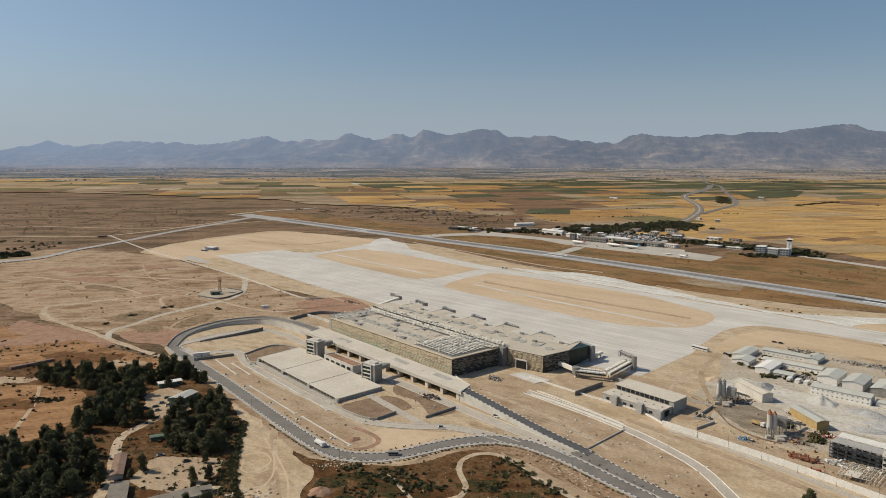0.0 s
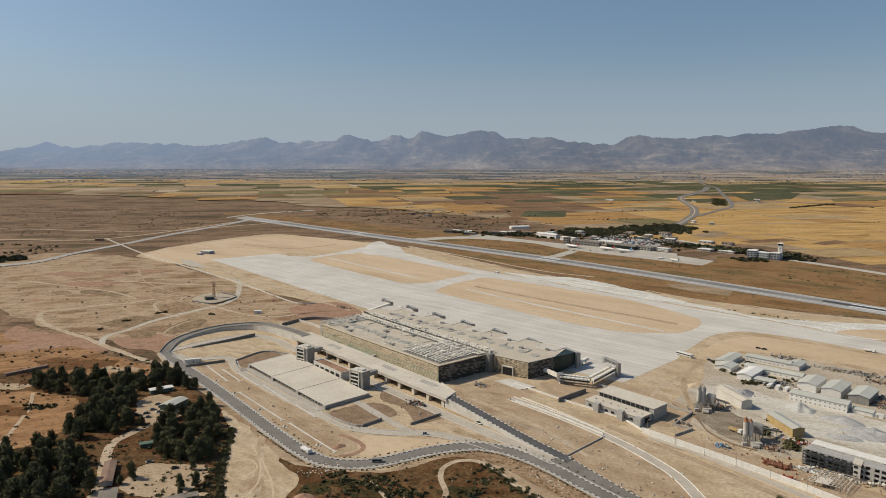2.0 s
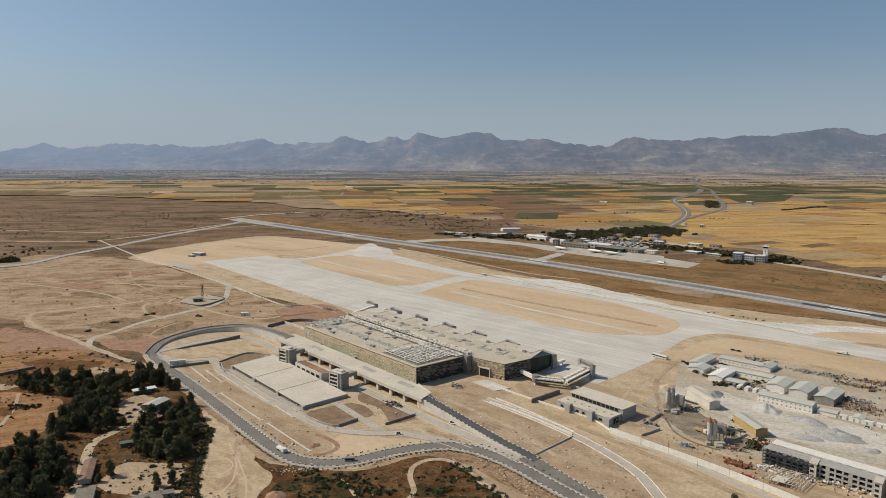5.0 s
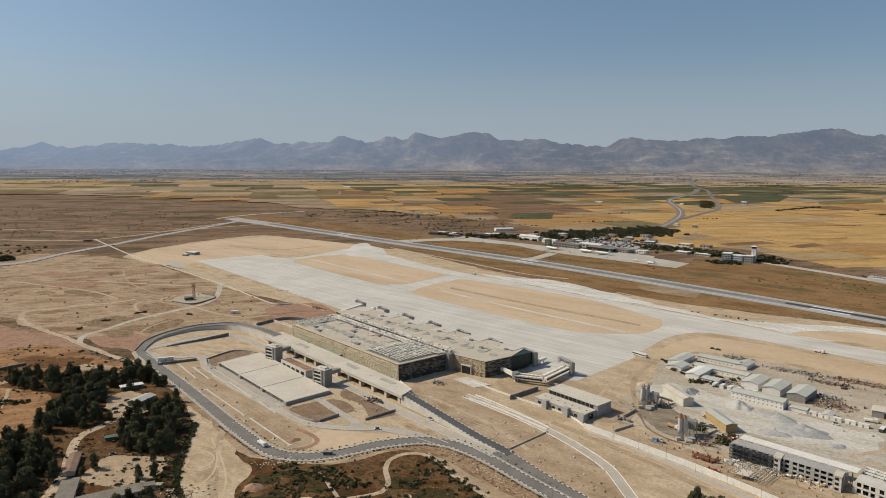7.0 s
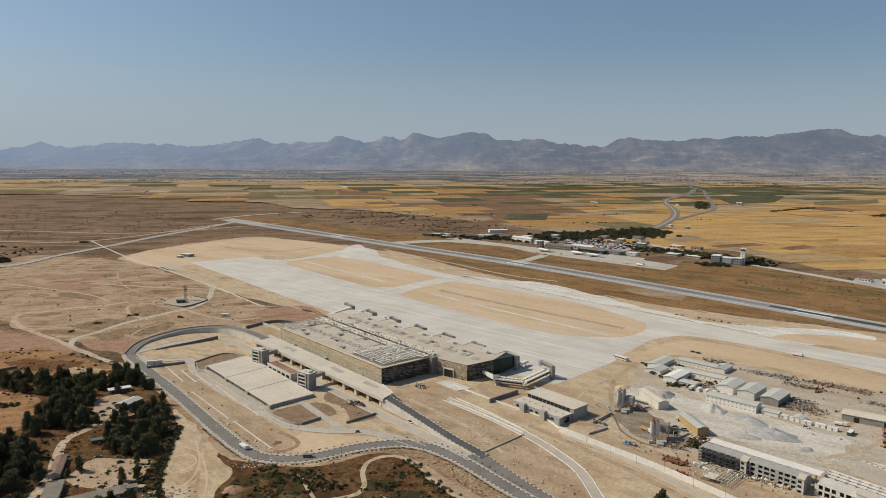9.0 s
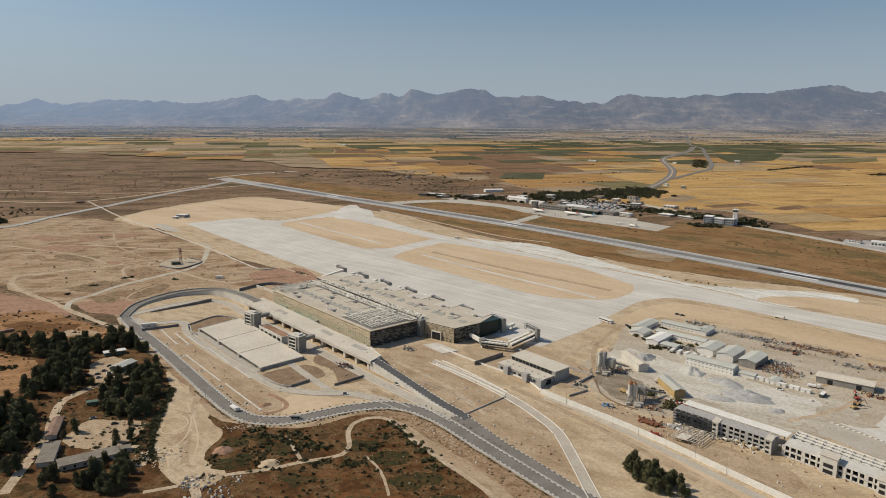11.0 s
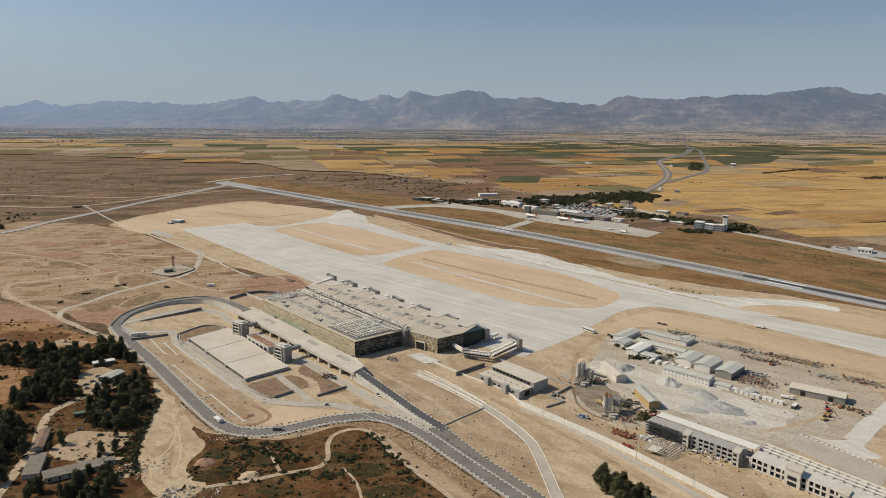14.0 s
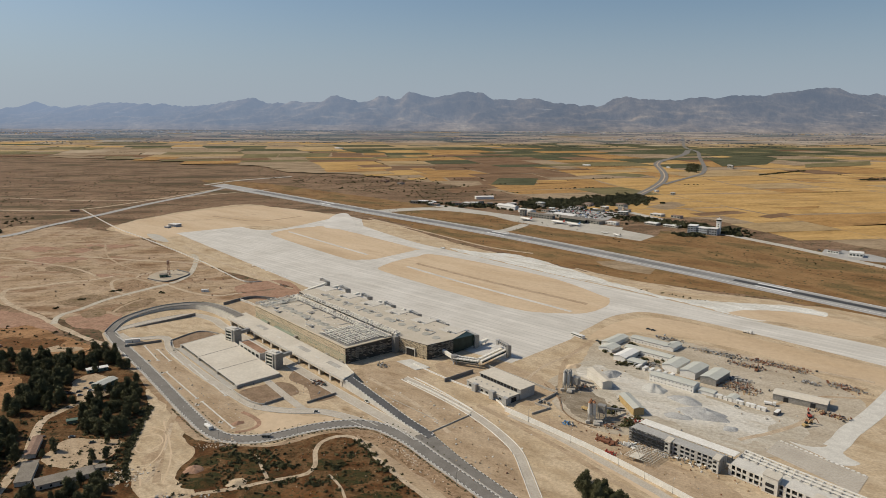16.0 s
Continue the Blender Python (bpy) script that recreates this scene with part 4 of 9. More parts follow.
road("footpath", [(-96, 272), (-74, 280), (-54, 289), (-34, 294), (-12, 303), (-1, 306), (8, 310), (11, 320), (8, 336), (11, 348), (22, 355), (35, 350), (50, 328), (69, 304), (87, 283), (112, 250), (140, 205)], 3.2, M_TRACK, 0.24, 4, 0.5, "pale dirt track winding through the scrub")
road("footpath", [(-31, 332), (-24, 319), (-16, 305)], 2.2, M_TRACK, 0.235, 4, 0.6, "short dirt cut through the scrub")
road("footpath", [(22, 309), (33, 293), (40, 270)], 1.6, M_TRACK, 0.235, 4, 0.6, "faint footpath through the scrub")
road("footpath", [(-78, 290), (-66, 270), (-55, 240), (-20, 200)], 5, M_TRACK, 0.23, 5, 0.8, "pale dirt track winding through the scrub")
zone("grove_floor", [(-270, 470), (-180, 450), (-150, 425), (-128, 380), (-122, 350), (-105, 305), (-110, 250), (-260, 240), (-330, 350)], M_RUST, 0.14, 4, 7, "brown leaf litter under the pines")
zone("sandy_yard", [(-205, 452), (-180, 440), (-172, 415), (-190, 395), (-195, 410), (-215, 440)], M_DIRT, 0.24, 3.5, 4, "sandy yard between the pines")
road("sandy_lane", [(-182, 430), (-190, 400), (-200, 376), (-192, 350), (-184, 330), (-178, 300), (-172, 270)], 6, M_TRACK, 0.22, 5, 0.8, "sandy lane between the sheds")
zone("sandy_yard", [(-172, 345), (-150, 350), (-128, 345), (-132, 322), (-150, 315), (-170, 322)], M_DIRT, 0.24, 3.5, 4, "sandy clearing beside the sheds")
road("footpath", [(-300, 455), (-285, 425), (-272, 380), (-268, 350), (-280, 320)], 2.6, M_TRACK, 0.22, 5, 0.5, "pale footpath through rust-brown scrub")
road("footpath", [(-330, 330), (-280, 325), (-262, 340), (-240, 330)], 4, M_TRACK, 0.22, 5, 0.5, "pale footpath through rust-brown scrub")

# yard
zone("gravel_yard", [(178, 440), (215, 480), (235, 520), (270, 540), (330, 520), (400, 460), (420, 410), (400, 380), (345, 340), (300, 330), (255, 352), (206, 362), (186, 385), (176, 415)], M_YARD, 0.15, 2, 7, "trodden gravel yard of the batching plant")
zone("dust_yard", [(196, 460), (240, 482), (290, 446), (330, 410), (356, 380), (344, 352), (306, 336), (262, 356), (232, 384), (214, 420)], M_DUSTE, 0.185, 6, 6, "thin pale stone dust over the yard")
zone("dust_yard", [(208, 455), (238, 466), (272, 440), (300, 420), (330, 392), (338, 376), (306, 352), (272, 368), (246, 392), (232, 420)], M_DUST, 0.19, 7, 6, "white stone dust spread over the yard")
zone("plant_floor", [(186, 432), (210, 440), (232, 425), (240, 400), (225, 372), (205, 368), (190, 388), (184, 412)], M_WETYARD, 0.17, 3.0, 5, "dark wet ground of the batching plant")
zone("concrete_slab", [(312, 337), (328, 352), (364, 309), (346, 291)], M_ROADC, 0.21, 0, 50, "unfinished concrete slab", True)
for k in range(17):
    bm = bmesh.new()
    p = Vector((328, 351, 0)).lerp(Vector((363, 309, 0)), (k + 0.5) / 17)
    box(bm, p, (0.745, -0.667), 1.9, 1.0, 0.1, 0.7)
    tagged(obj("concrete_block", bm, M_WALLW), "white concrete block on the slab's edge", "concrete block", "row of concrete blocks")
for k in range(7):
    road("slab_joint", [Vector((312, 337)).lerp(Vector((328, 352)), (k + 0.5) / 7), Vector((346, 291)).lerp(Vector((364, 309)), (k + 0.5) / 7)], 0.4, M_CONC, 0.225, 20, 0.2, "dark stained joint in the slab")
zone("concrete_road", [(378, 360), (366, 350), (356, 344), (344, 344), (334, 350), (345, 334), (354, 322), (367, 323), (363, 335), (372, 346), (386, 357)], M_WALLC, 0.195, 0.5, 4, "pale concrete junction beside the slab")
road("concrete_road", [(360, 342), (370, 350), (381, 361), (418, 390), (480, 445), (530, 485)], 13, M_WALLC, 0.2, 8, 0, "new pale concrete road")


# ---- hills ----
RIDGE = [(-8872, 189), (-8007, 402), (-7338, 303), (-6600, 417), (-4797, 355), (-3946, 458), (-3606, 527), (-3214, 427), (-2309, 452), (-1943, 574), (-1459, 454), (-892, 566), (-746, 524), (-362, 635), (-179, 590), (69, 557), (634, 672), (997, 639), (1259, 504), (2053, 540), (2567, 443), (3363, 400), (3812, 579), (4268, 546), (4837, 514), (5457, 595), (5744, 551), (6083, 631), (6653, 598), (6989, 679), (8086, 792), (8472, 660), (8907, 639)]


def ridge_height(x):
    if x <= RIDGE[0][0]:
        return RIDGE[0][1] + 110 * noise.noise(Vector((x / 1200, 0, 0)))
    if x >= RIDGE[-1][0]:
        return RIDGE[-1][1] + 110 * noise.noise(Vector((x / 1200, 0, 0)))
    for (a, p), (b, q) in zip(RIDGE, RIDGE[1:]):
        if a <= x <= b:
            t = (x - a) / (b - a)
            t = t * t * (3 - 2 * t) * 0.6 + t * 0.4
            return p + (q - p) * t


def build_hills():
    """A broken ridge, gullied towards the plain."""
    m, n, l, p = nodes_of("hazy_hillside")
    v = place(n, l)
    f = noise_node(n, l, v, 1 / 260.0, 9, 0.68)
    r = ramp_node(n, [(0.32, (0.055, 0.05, 0.038)), (0.42, (0.14, 0.107, 0.07)), (0.50, (0.225, 0.168, 0.11)), (0.60, (0.33, 0.25, 0.163)), (0.72, (0.50, 0.405, 0.29))])
    l.new(f, r.inputs[0])
    f2 = noise_node(n, l, v, 1 / 40.0, 6, 0.7)
    r2 = ramp_node(n, [(0.35, (0.6,) * 3), (0.65, (1.25,) * 3)])
    l.new(f2, r2.inputs[0])
    c = mixc(n, l, 1.0, r.outputs[0], r2.outputs[0], "MULTIPLY")
    # pale quarry scars on the lower slopes
    f3 = noise_node(n, l, place(n, l, (2.4, 1, 0.3)), 1 / 110.0, 5, 0.6)
    r3 = ramp_node(n, [(0.645, (0.0,) * 3), (0.67, (1.0,) * 3)])
    l.new(f3, r3.inputs[0])
    sp = n.new("ShaderNodeSeparateXYZ")
    l.new(v, sp.inputs[0])
    lo = n.new("ShaderNodeMapRange")
    lo.inputs["From Min"].default_value, lo.inputs["From Max"].default_value = 212, 224
    lo.inputs["To Min"].default_value, lo.inputs["To Max"].default_value = 1.0, 0.0
    l.new(sp.outputs["Z"], lo.inputs["Value"])
    up = n.new("ShaderNodeMapRange")
    up.inputs["From Min"].default_value, up.inputs["From Max"].default_value = 172, 182
    l.new(sp.outputs["Z"], up.inputs["Value"])
    k1, k2 = n.new("ShaderNodeMath"), n.new("ShaderNodeMath")
    k1.operation = k2.operation = "MULTIPLY"
    l.new(lo.outputs[0], k1.inputs[0])
    l.new(up.outputs[0], k1.inputs[1])
    l.new(k1.outputs[0], k2.inputs[0])
    l.new(r3.outputs[0], k2.inputs[1])
    c = mixc(n, l, k2.outputs[0], c, (0.46, 0.40, 0.32))
    l.new(c, p.inputs["Base Color"])
    p.inputs["Roughness"].default_value = 1.0
    p.inputs["Specular IOR Level"].default_value = 0.0
    # haze over the slopes is painted on as a bluish glow
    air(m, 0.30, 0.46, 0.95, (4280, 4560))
    bm = bmesh.new()
    nx, ny = 760, 56
    grid = []
    for j in range(ny):
        t = j / (ny - 1)
        row = []
        for i in range(nx):
            x = -15000 + 30000 * i / (nx - 1)
            y = 9800 + 5200 * t + 200 * noise.noise(Vector((x / 1500, 7, 0))) * (1 - t)
            top = ridge_height(x) + 42 * noise.fractal(Vector((x / 290, 3, 0)), 0.6, 2.1, 7)
            prof = 0.15 * (t / 0.45) ** 1.4 if t < 0.45 else 0.15 + 0.85 * ((t - 0.45) / 0.55) ** 1.2
            g = noise.ridged_multi_fractal(Vector((x / 800, y / 1400, 1)), 0.9, 2.1, 5, 1.0, 2.0) - 1.2
            z = top * prof + g * 170 * max(0.0, min(1, (t - 0.2) * 2.4)) * (1 - t) ** 0.7
            row.append(bm.verts.new((x, y, max(z, 0.3 + 14 * t) if j else -2)))
        grid.append(row)
    for a, b in zip(grid, grid[1:]):
        for i in range(nx - 1):
            bm.faces.new((a[i], a[i + 1], b[i + 1], b[i]))
    return laid(tagged(obj("backdrop_hills", bm, m, True), "hazy blue mountain range beyond the plain", "mountains", "", "structure"))


build_hills()


# ---- roads of the new terminal ----
HW = [(-238, 546), (-215, 518), (-159, 457), (-98.2, 387.8), (-69.5, 358.8), (-52, 351), (-30, 352.5), (2, 367), (25, 372.6), (37, 371.6), (49.2, 367.1), (69.7, 350.2), (88.9, 327.3), (106.1, 307), (117.3, 293.7), (160, 243), (250, 136)]
hw_line = spline(HW, 5)
road("approach_road", HW, 7.8, M_ASPHALT, 0.26, 5, 0, "grey asphalt approach road")
kerb("kerb", offsets(hw_line, 4.1), 0.2, "black and white painted kerb stones along the approach road")
kerb("kerb", offsets(hw_line, -4.1), 0.2, "black and white painted kerb stones along the approach road")
for s in (1.0, -1.0):
    bm = strip(bmesh.new(), offsets(hw_line, s * 5.6), offsets(hw_line, s * 4.35), 0.34) if s > 0 else strip(bmesh.new(), offsets(hw_line, -4.35), offsets(hw_line, -6.2), 0.34)
    tagged(obj("pavement", bm, M_CONC), "narrow pale concrete path beside the road", "pavement", "", "structure")
RAMP = [(14, 432.5, 7), (30, 415.5, 5.2), (46, 398.3, 3.1), (66, 375, 1.4), (79, 362, 0.4), (86, 354, 0.02)]
ramp_line = spline(RAMP, 5)
bm = strip(bmesh.new(), offsets(ramp_line, 3.1), offsets(ramp_line, -3.1), 0.30)
tagged(obj("ramp_road", bm, M_NEWASPH), "dark new asphalt ramp down from the departures deck", "road", "", "structure")
kerb("kerb", offsets(ramp_line, 3.3), 0.28, "black and white painted kerb stones along the ramp")
kerb("kerb", offsets(ramp_line, -3.3), 0.28, "black and white painted kerb stones along the ramp")

# where the ramp and the arrivals road run together beside the approach road
ml = spline([(74, 368), (81.5, 361.5), (89, 353.4), (107, 326.8), (117, 314), (124, 305.6), (166, 254), (256, 147)], 5)
mr = offsets(hw_line, 4.75)
mr = [p for p in mr if p.x > 71]
left = [min(ml, key=lambda q: (q - p).length) for p in mr]
tagged(obj("merging_road", strip(bmesh.new(), left, mr, 0.25), M_ASPHALT, turned=True), "grey asphalt carriageway where ramp and arrivals road join", "road", "", "structure")
kerb("kerb", ml, 0.22, "black and white painted kerb stones along the joined carriageway")


def ramp_wall(line, side, half, label):
    """The retaining wall under one side of a ramp, as high as the ramp."""
    bm = bmesh.new()
    a, b = offsets(line, side * half), offsets(line, side * (half + 0.5))
    cols = []
    for p, q, c in zip(a, b, line):
        if c.z < 0.25:
            if cols:
                break
            continue
        z = c.z + 0.25
        cols.append([bm.verts.new((v.x, v.y, w)) for v, w in ((p, -0.3), (p, z), (q, z), (q, -0.3))])
    for u, v in zip(cols, cols[1:]):
        for k in range(4):
            bm.faces.new((u[k], u[(k + 1) % 4], v[(k + 1) % 4], v[k]))
    bm.faces.new(cols[0])
    bm.faces.new(cols[-1][::-1])
    return tagged(obj("retaining_wall", bm, M_WALLC), label, "wall")


ramp_wall(ramp_line, -1, 3.55, "pale concrete retaining wall under the dark ramp")
ramp_wall(ramp_line, 1, 3.55, "pale concrete retaining wall under the dark ramp")
LOOP = [(-238, 545, 0.1), (-240, 573, 0.6), (-230, 594, 1.4), (-210, 611, 2.5), (-182, 615, 4.0), (-160, 607, 5.4), (-138, 590, 6.6), (-117, 570, 7)]
loop_line = spline(LOOP, 5)
bm = strip(bmesh.new(), offsets(loop_line, 4.2), offsets(loop_line, -4.2), 0.3)
tagged(obj("ramp_road", bm, M_ASPHALT), "curved grey asphalt ramp up to the departures deck", "road", "", "structure")
ramp_wall(loop_line, -1, 4.2, "curved grey retaining wall inside the loop ramp")
ramp_wall(loop_line, 1, 4.2, "curved grey retaining wall outside the loop ramp")
for s in (-1, 1):
    bm = bmesh.new()
    ln = offsets(loop_line, s * 4.4)
    for p, q in zip(ln, ln[1:]):
        beam(bm, p + Vector((0, 0, 0.75)), q + Vector((0, 0, 0.75)), 0.35, 1.0)
    tagged(obj("parapet", bm, M_CONC), "concrete parapet along the loop ramp", "parapet")
LR = [(-236, 548), (-225, 560), (-205, 578), (-176, 592), (-148, 580), (-128, 558), (-84, 515), (-38, 468), (9, 420), (40, 389.5), (62, 369), (77, 353)]
lr_line = spline(LR, 5)
road("arrivals_road", LR, 8.0, M_ROADC, 0.24, 5, 0, "pale grey arrivals road in front of the deck")
for s in (1, -1):
    bm = bmesh.new()
    ln = offsets(lr_line, s * 4.2)
    for p, q in zip(ln, ln[1:]):
        beam(bm, p + Vector((0, 0, 0.3)), q + Vector((0, 0, 0.3)), 0.4, 0.3)
    tagged(obj("kerb", bm, M_WALLC), "pale concrete kerb of the arrivals road", "kerb", "", "structure")
SR = [(-226, 540), (-212, 528), (-195, 529), (-182, 532), (-172, 526), (-158, 501), (-114, 454), (-67, 410), (-48, 396), (-22, 390), (2, 389), (28, 378), (44, 366)]
sr_line = spline(SR, 4)
road("service_road", SR, 6.6, M_ROADC, 0.22, 4, 0, "grey service road round the car park")
for s in (1, -1):
    bm = bmesh.new()
    ln = offsets(sr_line, s * 3.5)
    for p, q in zip(ln, ln[1:]):
        beam(bm, p + Vector((0, 0, 0.3)), q + Vector((0, 0, 0.3)), 0.4, 0.3)
    tagged(obj("kerb", bm, M_WALLC), "pale concrete kerb of the service road", "kerb", "", "structure")
road("service_road", [(-12, 392), (-30, 412), (-60, 448), (-72, 462)], 6.0, M_ROADC, 0.21, 4, 0, "grey service road beside the deck")
zone("verge_bed", [(-10, 383), (12, 380), (34, 372), (20, 366), (-8, 362), (-36, 357), (-44, 372), (-40, 386)], M_FILL, 0.19, 0.6, 4, "sandy bed between the two roads")
road("verge_bed", [(-58, 388), (-46, 380), (-40, 370), (-46, 362), (-54, 360)], 3.2, M_RED, 0.21, 3, 0.6, "dark red mulch at the end of the car park")
zone("car_park", [(-196, 508), (-176, 519), (-158, 492), (-112, 444), (-64, 400), (-44, 378), (-50, 364), (-70, 366), (-102, 398)], M_DIRT, 0.17, 0.5, 6, "bare brown earth of the unfinished car park")
zone("flower_bed", [(-168, 520), (-152, 508), (-128, 530), (-140, 545), (-160, 540)], M_BED, 0.2, 0.4, 5, "brown earth bed behind a low wall")
zone("flower_bed", [(-70, 422), (-58, 408), (-46, 400), (-33, 410), (-22, 420), (-40, 438)], M_BED, 0.2, 0.4, 5, "brown earth bed behind a low wall")
zone("flower_bed", [(-36, 444), (-18, 428), (-8, 405), (8, 417), (-20, 448), (-34, 462)], M_BED, 0.19, 0.4, 5, "brown earth bed beside the arrivals road")
for a, b in (((-188, 511), (-161, 479)), ((-144, 456), (-100, 409)), ((-94, 404), (-57, 365)), ((-157, 495), (-135, 471)), ((-172, 503), (-150, 478)), ((-130, 470), (-104, 441)), ((-96, 433), (-79, 414))):
    bm = bmesh.new()
    a, b = Vector((*a, 0)), Vector((*b, 0))
    d = (b - a).normalized()
    box(bm, (a + b) / 2, d, (b - a).length, 1.1, 0.1, 0.42)
    for e in (a, b):
        box(bm, e, d, 1.1, 3.0, 0.1, 0.40)
    tagged(obj("parking_median", bm, M_WALLC), "pale concrete kerbed median in the car park", "median")
wall("low_wall", [(-205, 509), (-176, 521)], 0.6, 2.2, M_DARKC, "dark grey low wall beside the white hut")
wall("low_wall", [(-218, 557), (-196, 572), (-170, 590)], 0.6, (0.8, 3.4), M_DARKC, "dark grey wall inside the loop road")
wall("low_wall", [(-168, 522), (-161, 507), (-152, 500)], 0.5, 2.0, M_CONC, "low concrete wall round an earth bed")
wall("low_wall", [(-168, 523), (-150, 546), (-128, 540)], 0.5, 1.4, M_CONC, "low concrete wall round an earth bed")
wall("low_wall", [(-75, 421), (-60, 406), (-48, 399), (-44, 399)], 0.5, 1.6, M_CONC, "low concrete wall round an earth bed")
wall("low_wall", [(-44, 399), (-32, 409)], 0.5, 2.0, M_DARKC, "dark low wall closing an earth bed")
wall("low_wall", [(-12, 402), (8, 417)], 0.5, 1.8, M_DARKC, "dark low wall closing an earth bed")

# ---- elevated departures deck ----
U = Vector((0.709, -0.705, 0))
V = Vector((0.70, 0.714, 0))
P0, P1 = Vector((-129, 567, 0)), Vector((12, 427, 0))


def build_deck():
    t = thing("departures_deck", (-60, 500), "raised concrete departures road on dark piers", "viaduct")
    bm = bmesh.new()
    prism(bm, [P0 + V * 21, P0, P1, (19, 439), (9, 456.5)], 5.4, 7.0)
    part("deck_slab", bm, M_DECK, t)
    # added along the sight lines to fill the gap before the moved hall
    bm = bmesh.new()
    prism(bm, [P0 + V * 21, (9, 456.5), (6, 472), (-103, 580)], [6.0, 6.0, 0.2, 0.2], [6.9, 6.9, 1.0, 1.0])
    part("forecourt_slab", bm, M_DECK, t, "added sloping slab closing the gap between deck and hall")
    bm = bmesh.new()
    beam(bm, P0 + Vector((0, 0, 7.45)), P1 + Vector((0, 0, 7.45)), 0.4, 0.9)
    beam(bm, P1 + Vector((0, 0, 7.45)), Vector((19, 439, 7.45)), 0.4, 0.9)
    beam(bm, Vector((19, 439, 7.45)), Vector((9, 456.5, 7.45)), 0.4, 0.9)
    part("parapet", bm, M_WALLC, t, "pale concrete parapet")
    for k in range(13):
        bm = bmesh.new()
        c = P0 + (P1 - P0) * (0.03 + k * 0.079) + V * 1.0
        prism(bm, [c - U * 1.4, c + U * 1.4, c + U * 1.4 + V * 4, c - U * 1.4 + V * 4], -0.2, 5.4)
        part("pier", bm, M_DECK, t)
    for k in range(6):
        bm = bmesh.new()
        c = P0 + (P1 - P0) * (0.1 + k * 0.16) + V * 10
        box(bm, c, U, 6, 1.4, 7.0, 7.25)
        part("traffic_island", bm, M_WALLC, t)
    # the wall's dark colour stands for the shade under the deck
    bm = bmesh.new()
    prism(bm, [P0 + V * 8, P1 + V * 8, P1 + V * 8.4, P0 + V * 8.4], -0.2, 5.4)
    part("back_wall", bm, M_DARKC, t, "concrete wall behind the piers, coloured dark for shade")
    for q in (0.25, 0.62, 0.85):
        bm = bmesh.new()
        c = P0 + (P1 - P0) * q + V * 12
        box(bm, c, U, 17, 5, 7.0, 7.06)
        part("patch", bm, M_CONC, t, "grey resurfaced patch")


build_deck()


def build_parking_deck():
    t = thing("parking_deck", (-98, 475), "low concrete parking deck with open dark sides", "car park")
    q = [Vector((-152, 509, 0)), Vector((-74, 427, 0)), Vector((-45, 449, 0)), Vector((-124, 536, 0))]
    bm = bmesh.new()
    prism(bm, q, 2.2, 2.6)
    part("roof_slab", bm, M_DECK, t)
    for f in (0.333, 0.667):
        bm = bmesh.new()
        a, b = q[0].lerp(q[1], f), q[3].lerp(q[2], f)
        beam(bm, a + Vector((0, 0, 2.62)), b + Vector((0, 0, 2.62)), 0.6, 0.14)
        part("expansion_joint", bm, M_DARKC, t, "dark joint across the roof")
    bm = bmesh.new()
    for a, b in ((0, 1), (1, 2), (2, 3), (3, 0)):
        beam(bm, q[a] + Vector((0, 0, 2.66)), q[b] + Vector((0, 0, 2.66)), 0.35, 0.3)
    part("roof_rim", bm, M_WALLC, t)
    c = sum(q, Vector()) / 4
    # near-black block stands for the shade inside the open side
    bm = bmesh.new()
    w0 = (q[3] - q[0]).normalized()
    prism(bm, [q[0] + w0 * 6, q[1] + w0 * 6, q[2], q[3]], -0.2, 2.2)
    part("core_wall", bm, M_OPENING_SHADE, t, "block coloured as the shade behind the open side")
    d = q[1] - q[0]
    w = (q[3] - q[0]).normalized()
    for k in range(28):
        bm = bmesh.new()
        p = q[0] + d * ((k + 0.5) / 28) + w * 0.5
        box(bm, p, d, 0.55, 0.7, -0.2, 2.2)
        part("column", bm, M_CONC, t)
    for f in (0.0, 0.34, 0.67, 0.985):
        bm = bmesh.new()
        p = q[0] + d * f + d.normalized() * 1.2
        box(bm, p - w * 0.3, d, 3.4, 1.6, -0.2, 2.75)
        part("stair_block", bm, M_CONC, t)
    bm = bmesh.new()
    prism(bm, [q[1] + w * 0.3, q[2], q[2] - d.normalized() * 0.6, q[1] + w * 0.3 - d.normalized() * 0.6], -0.2, 2.2)
    part("end_wall", bm, M_CONC, t)
    bm = bmesh.new()
    beam(bm, q[0] + Vector((0, 0, 1.1)), q[1] + Vector((0, 0, 1.1)), 0.12, 0.22)
    part("guard_rail", bm, M_GREYM, t)
    bm = bmesh.new()
    prism(bm, [q[0], q[1], q[1] + w * 6, q[0] + w * 6], -0.1, 0.22)
    part("floor", bm, M_DARKC, t)
    # ramp strip before the open side
    bm = bmesh.new()
    prism(bm, [q[0] - w * 5, q[1] - w * 5, q[1] - w * 0.6, q[0] - w * 0.6], 0.1, 0.26)
    part("apron_strip", bm, M_CONC, t)


build_parking_deck()


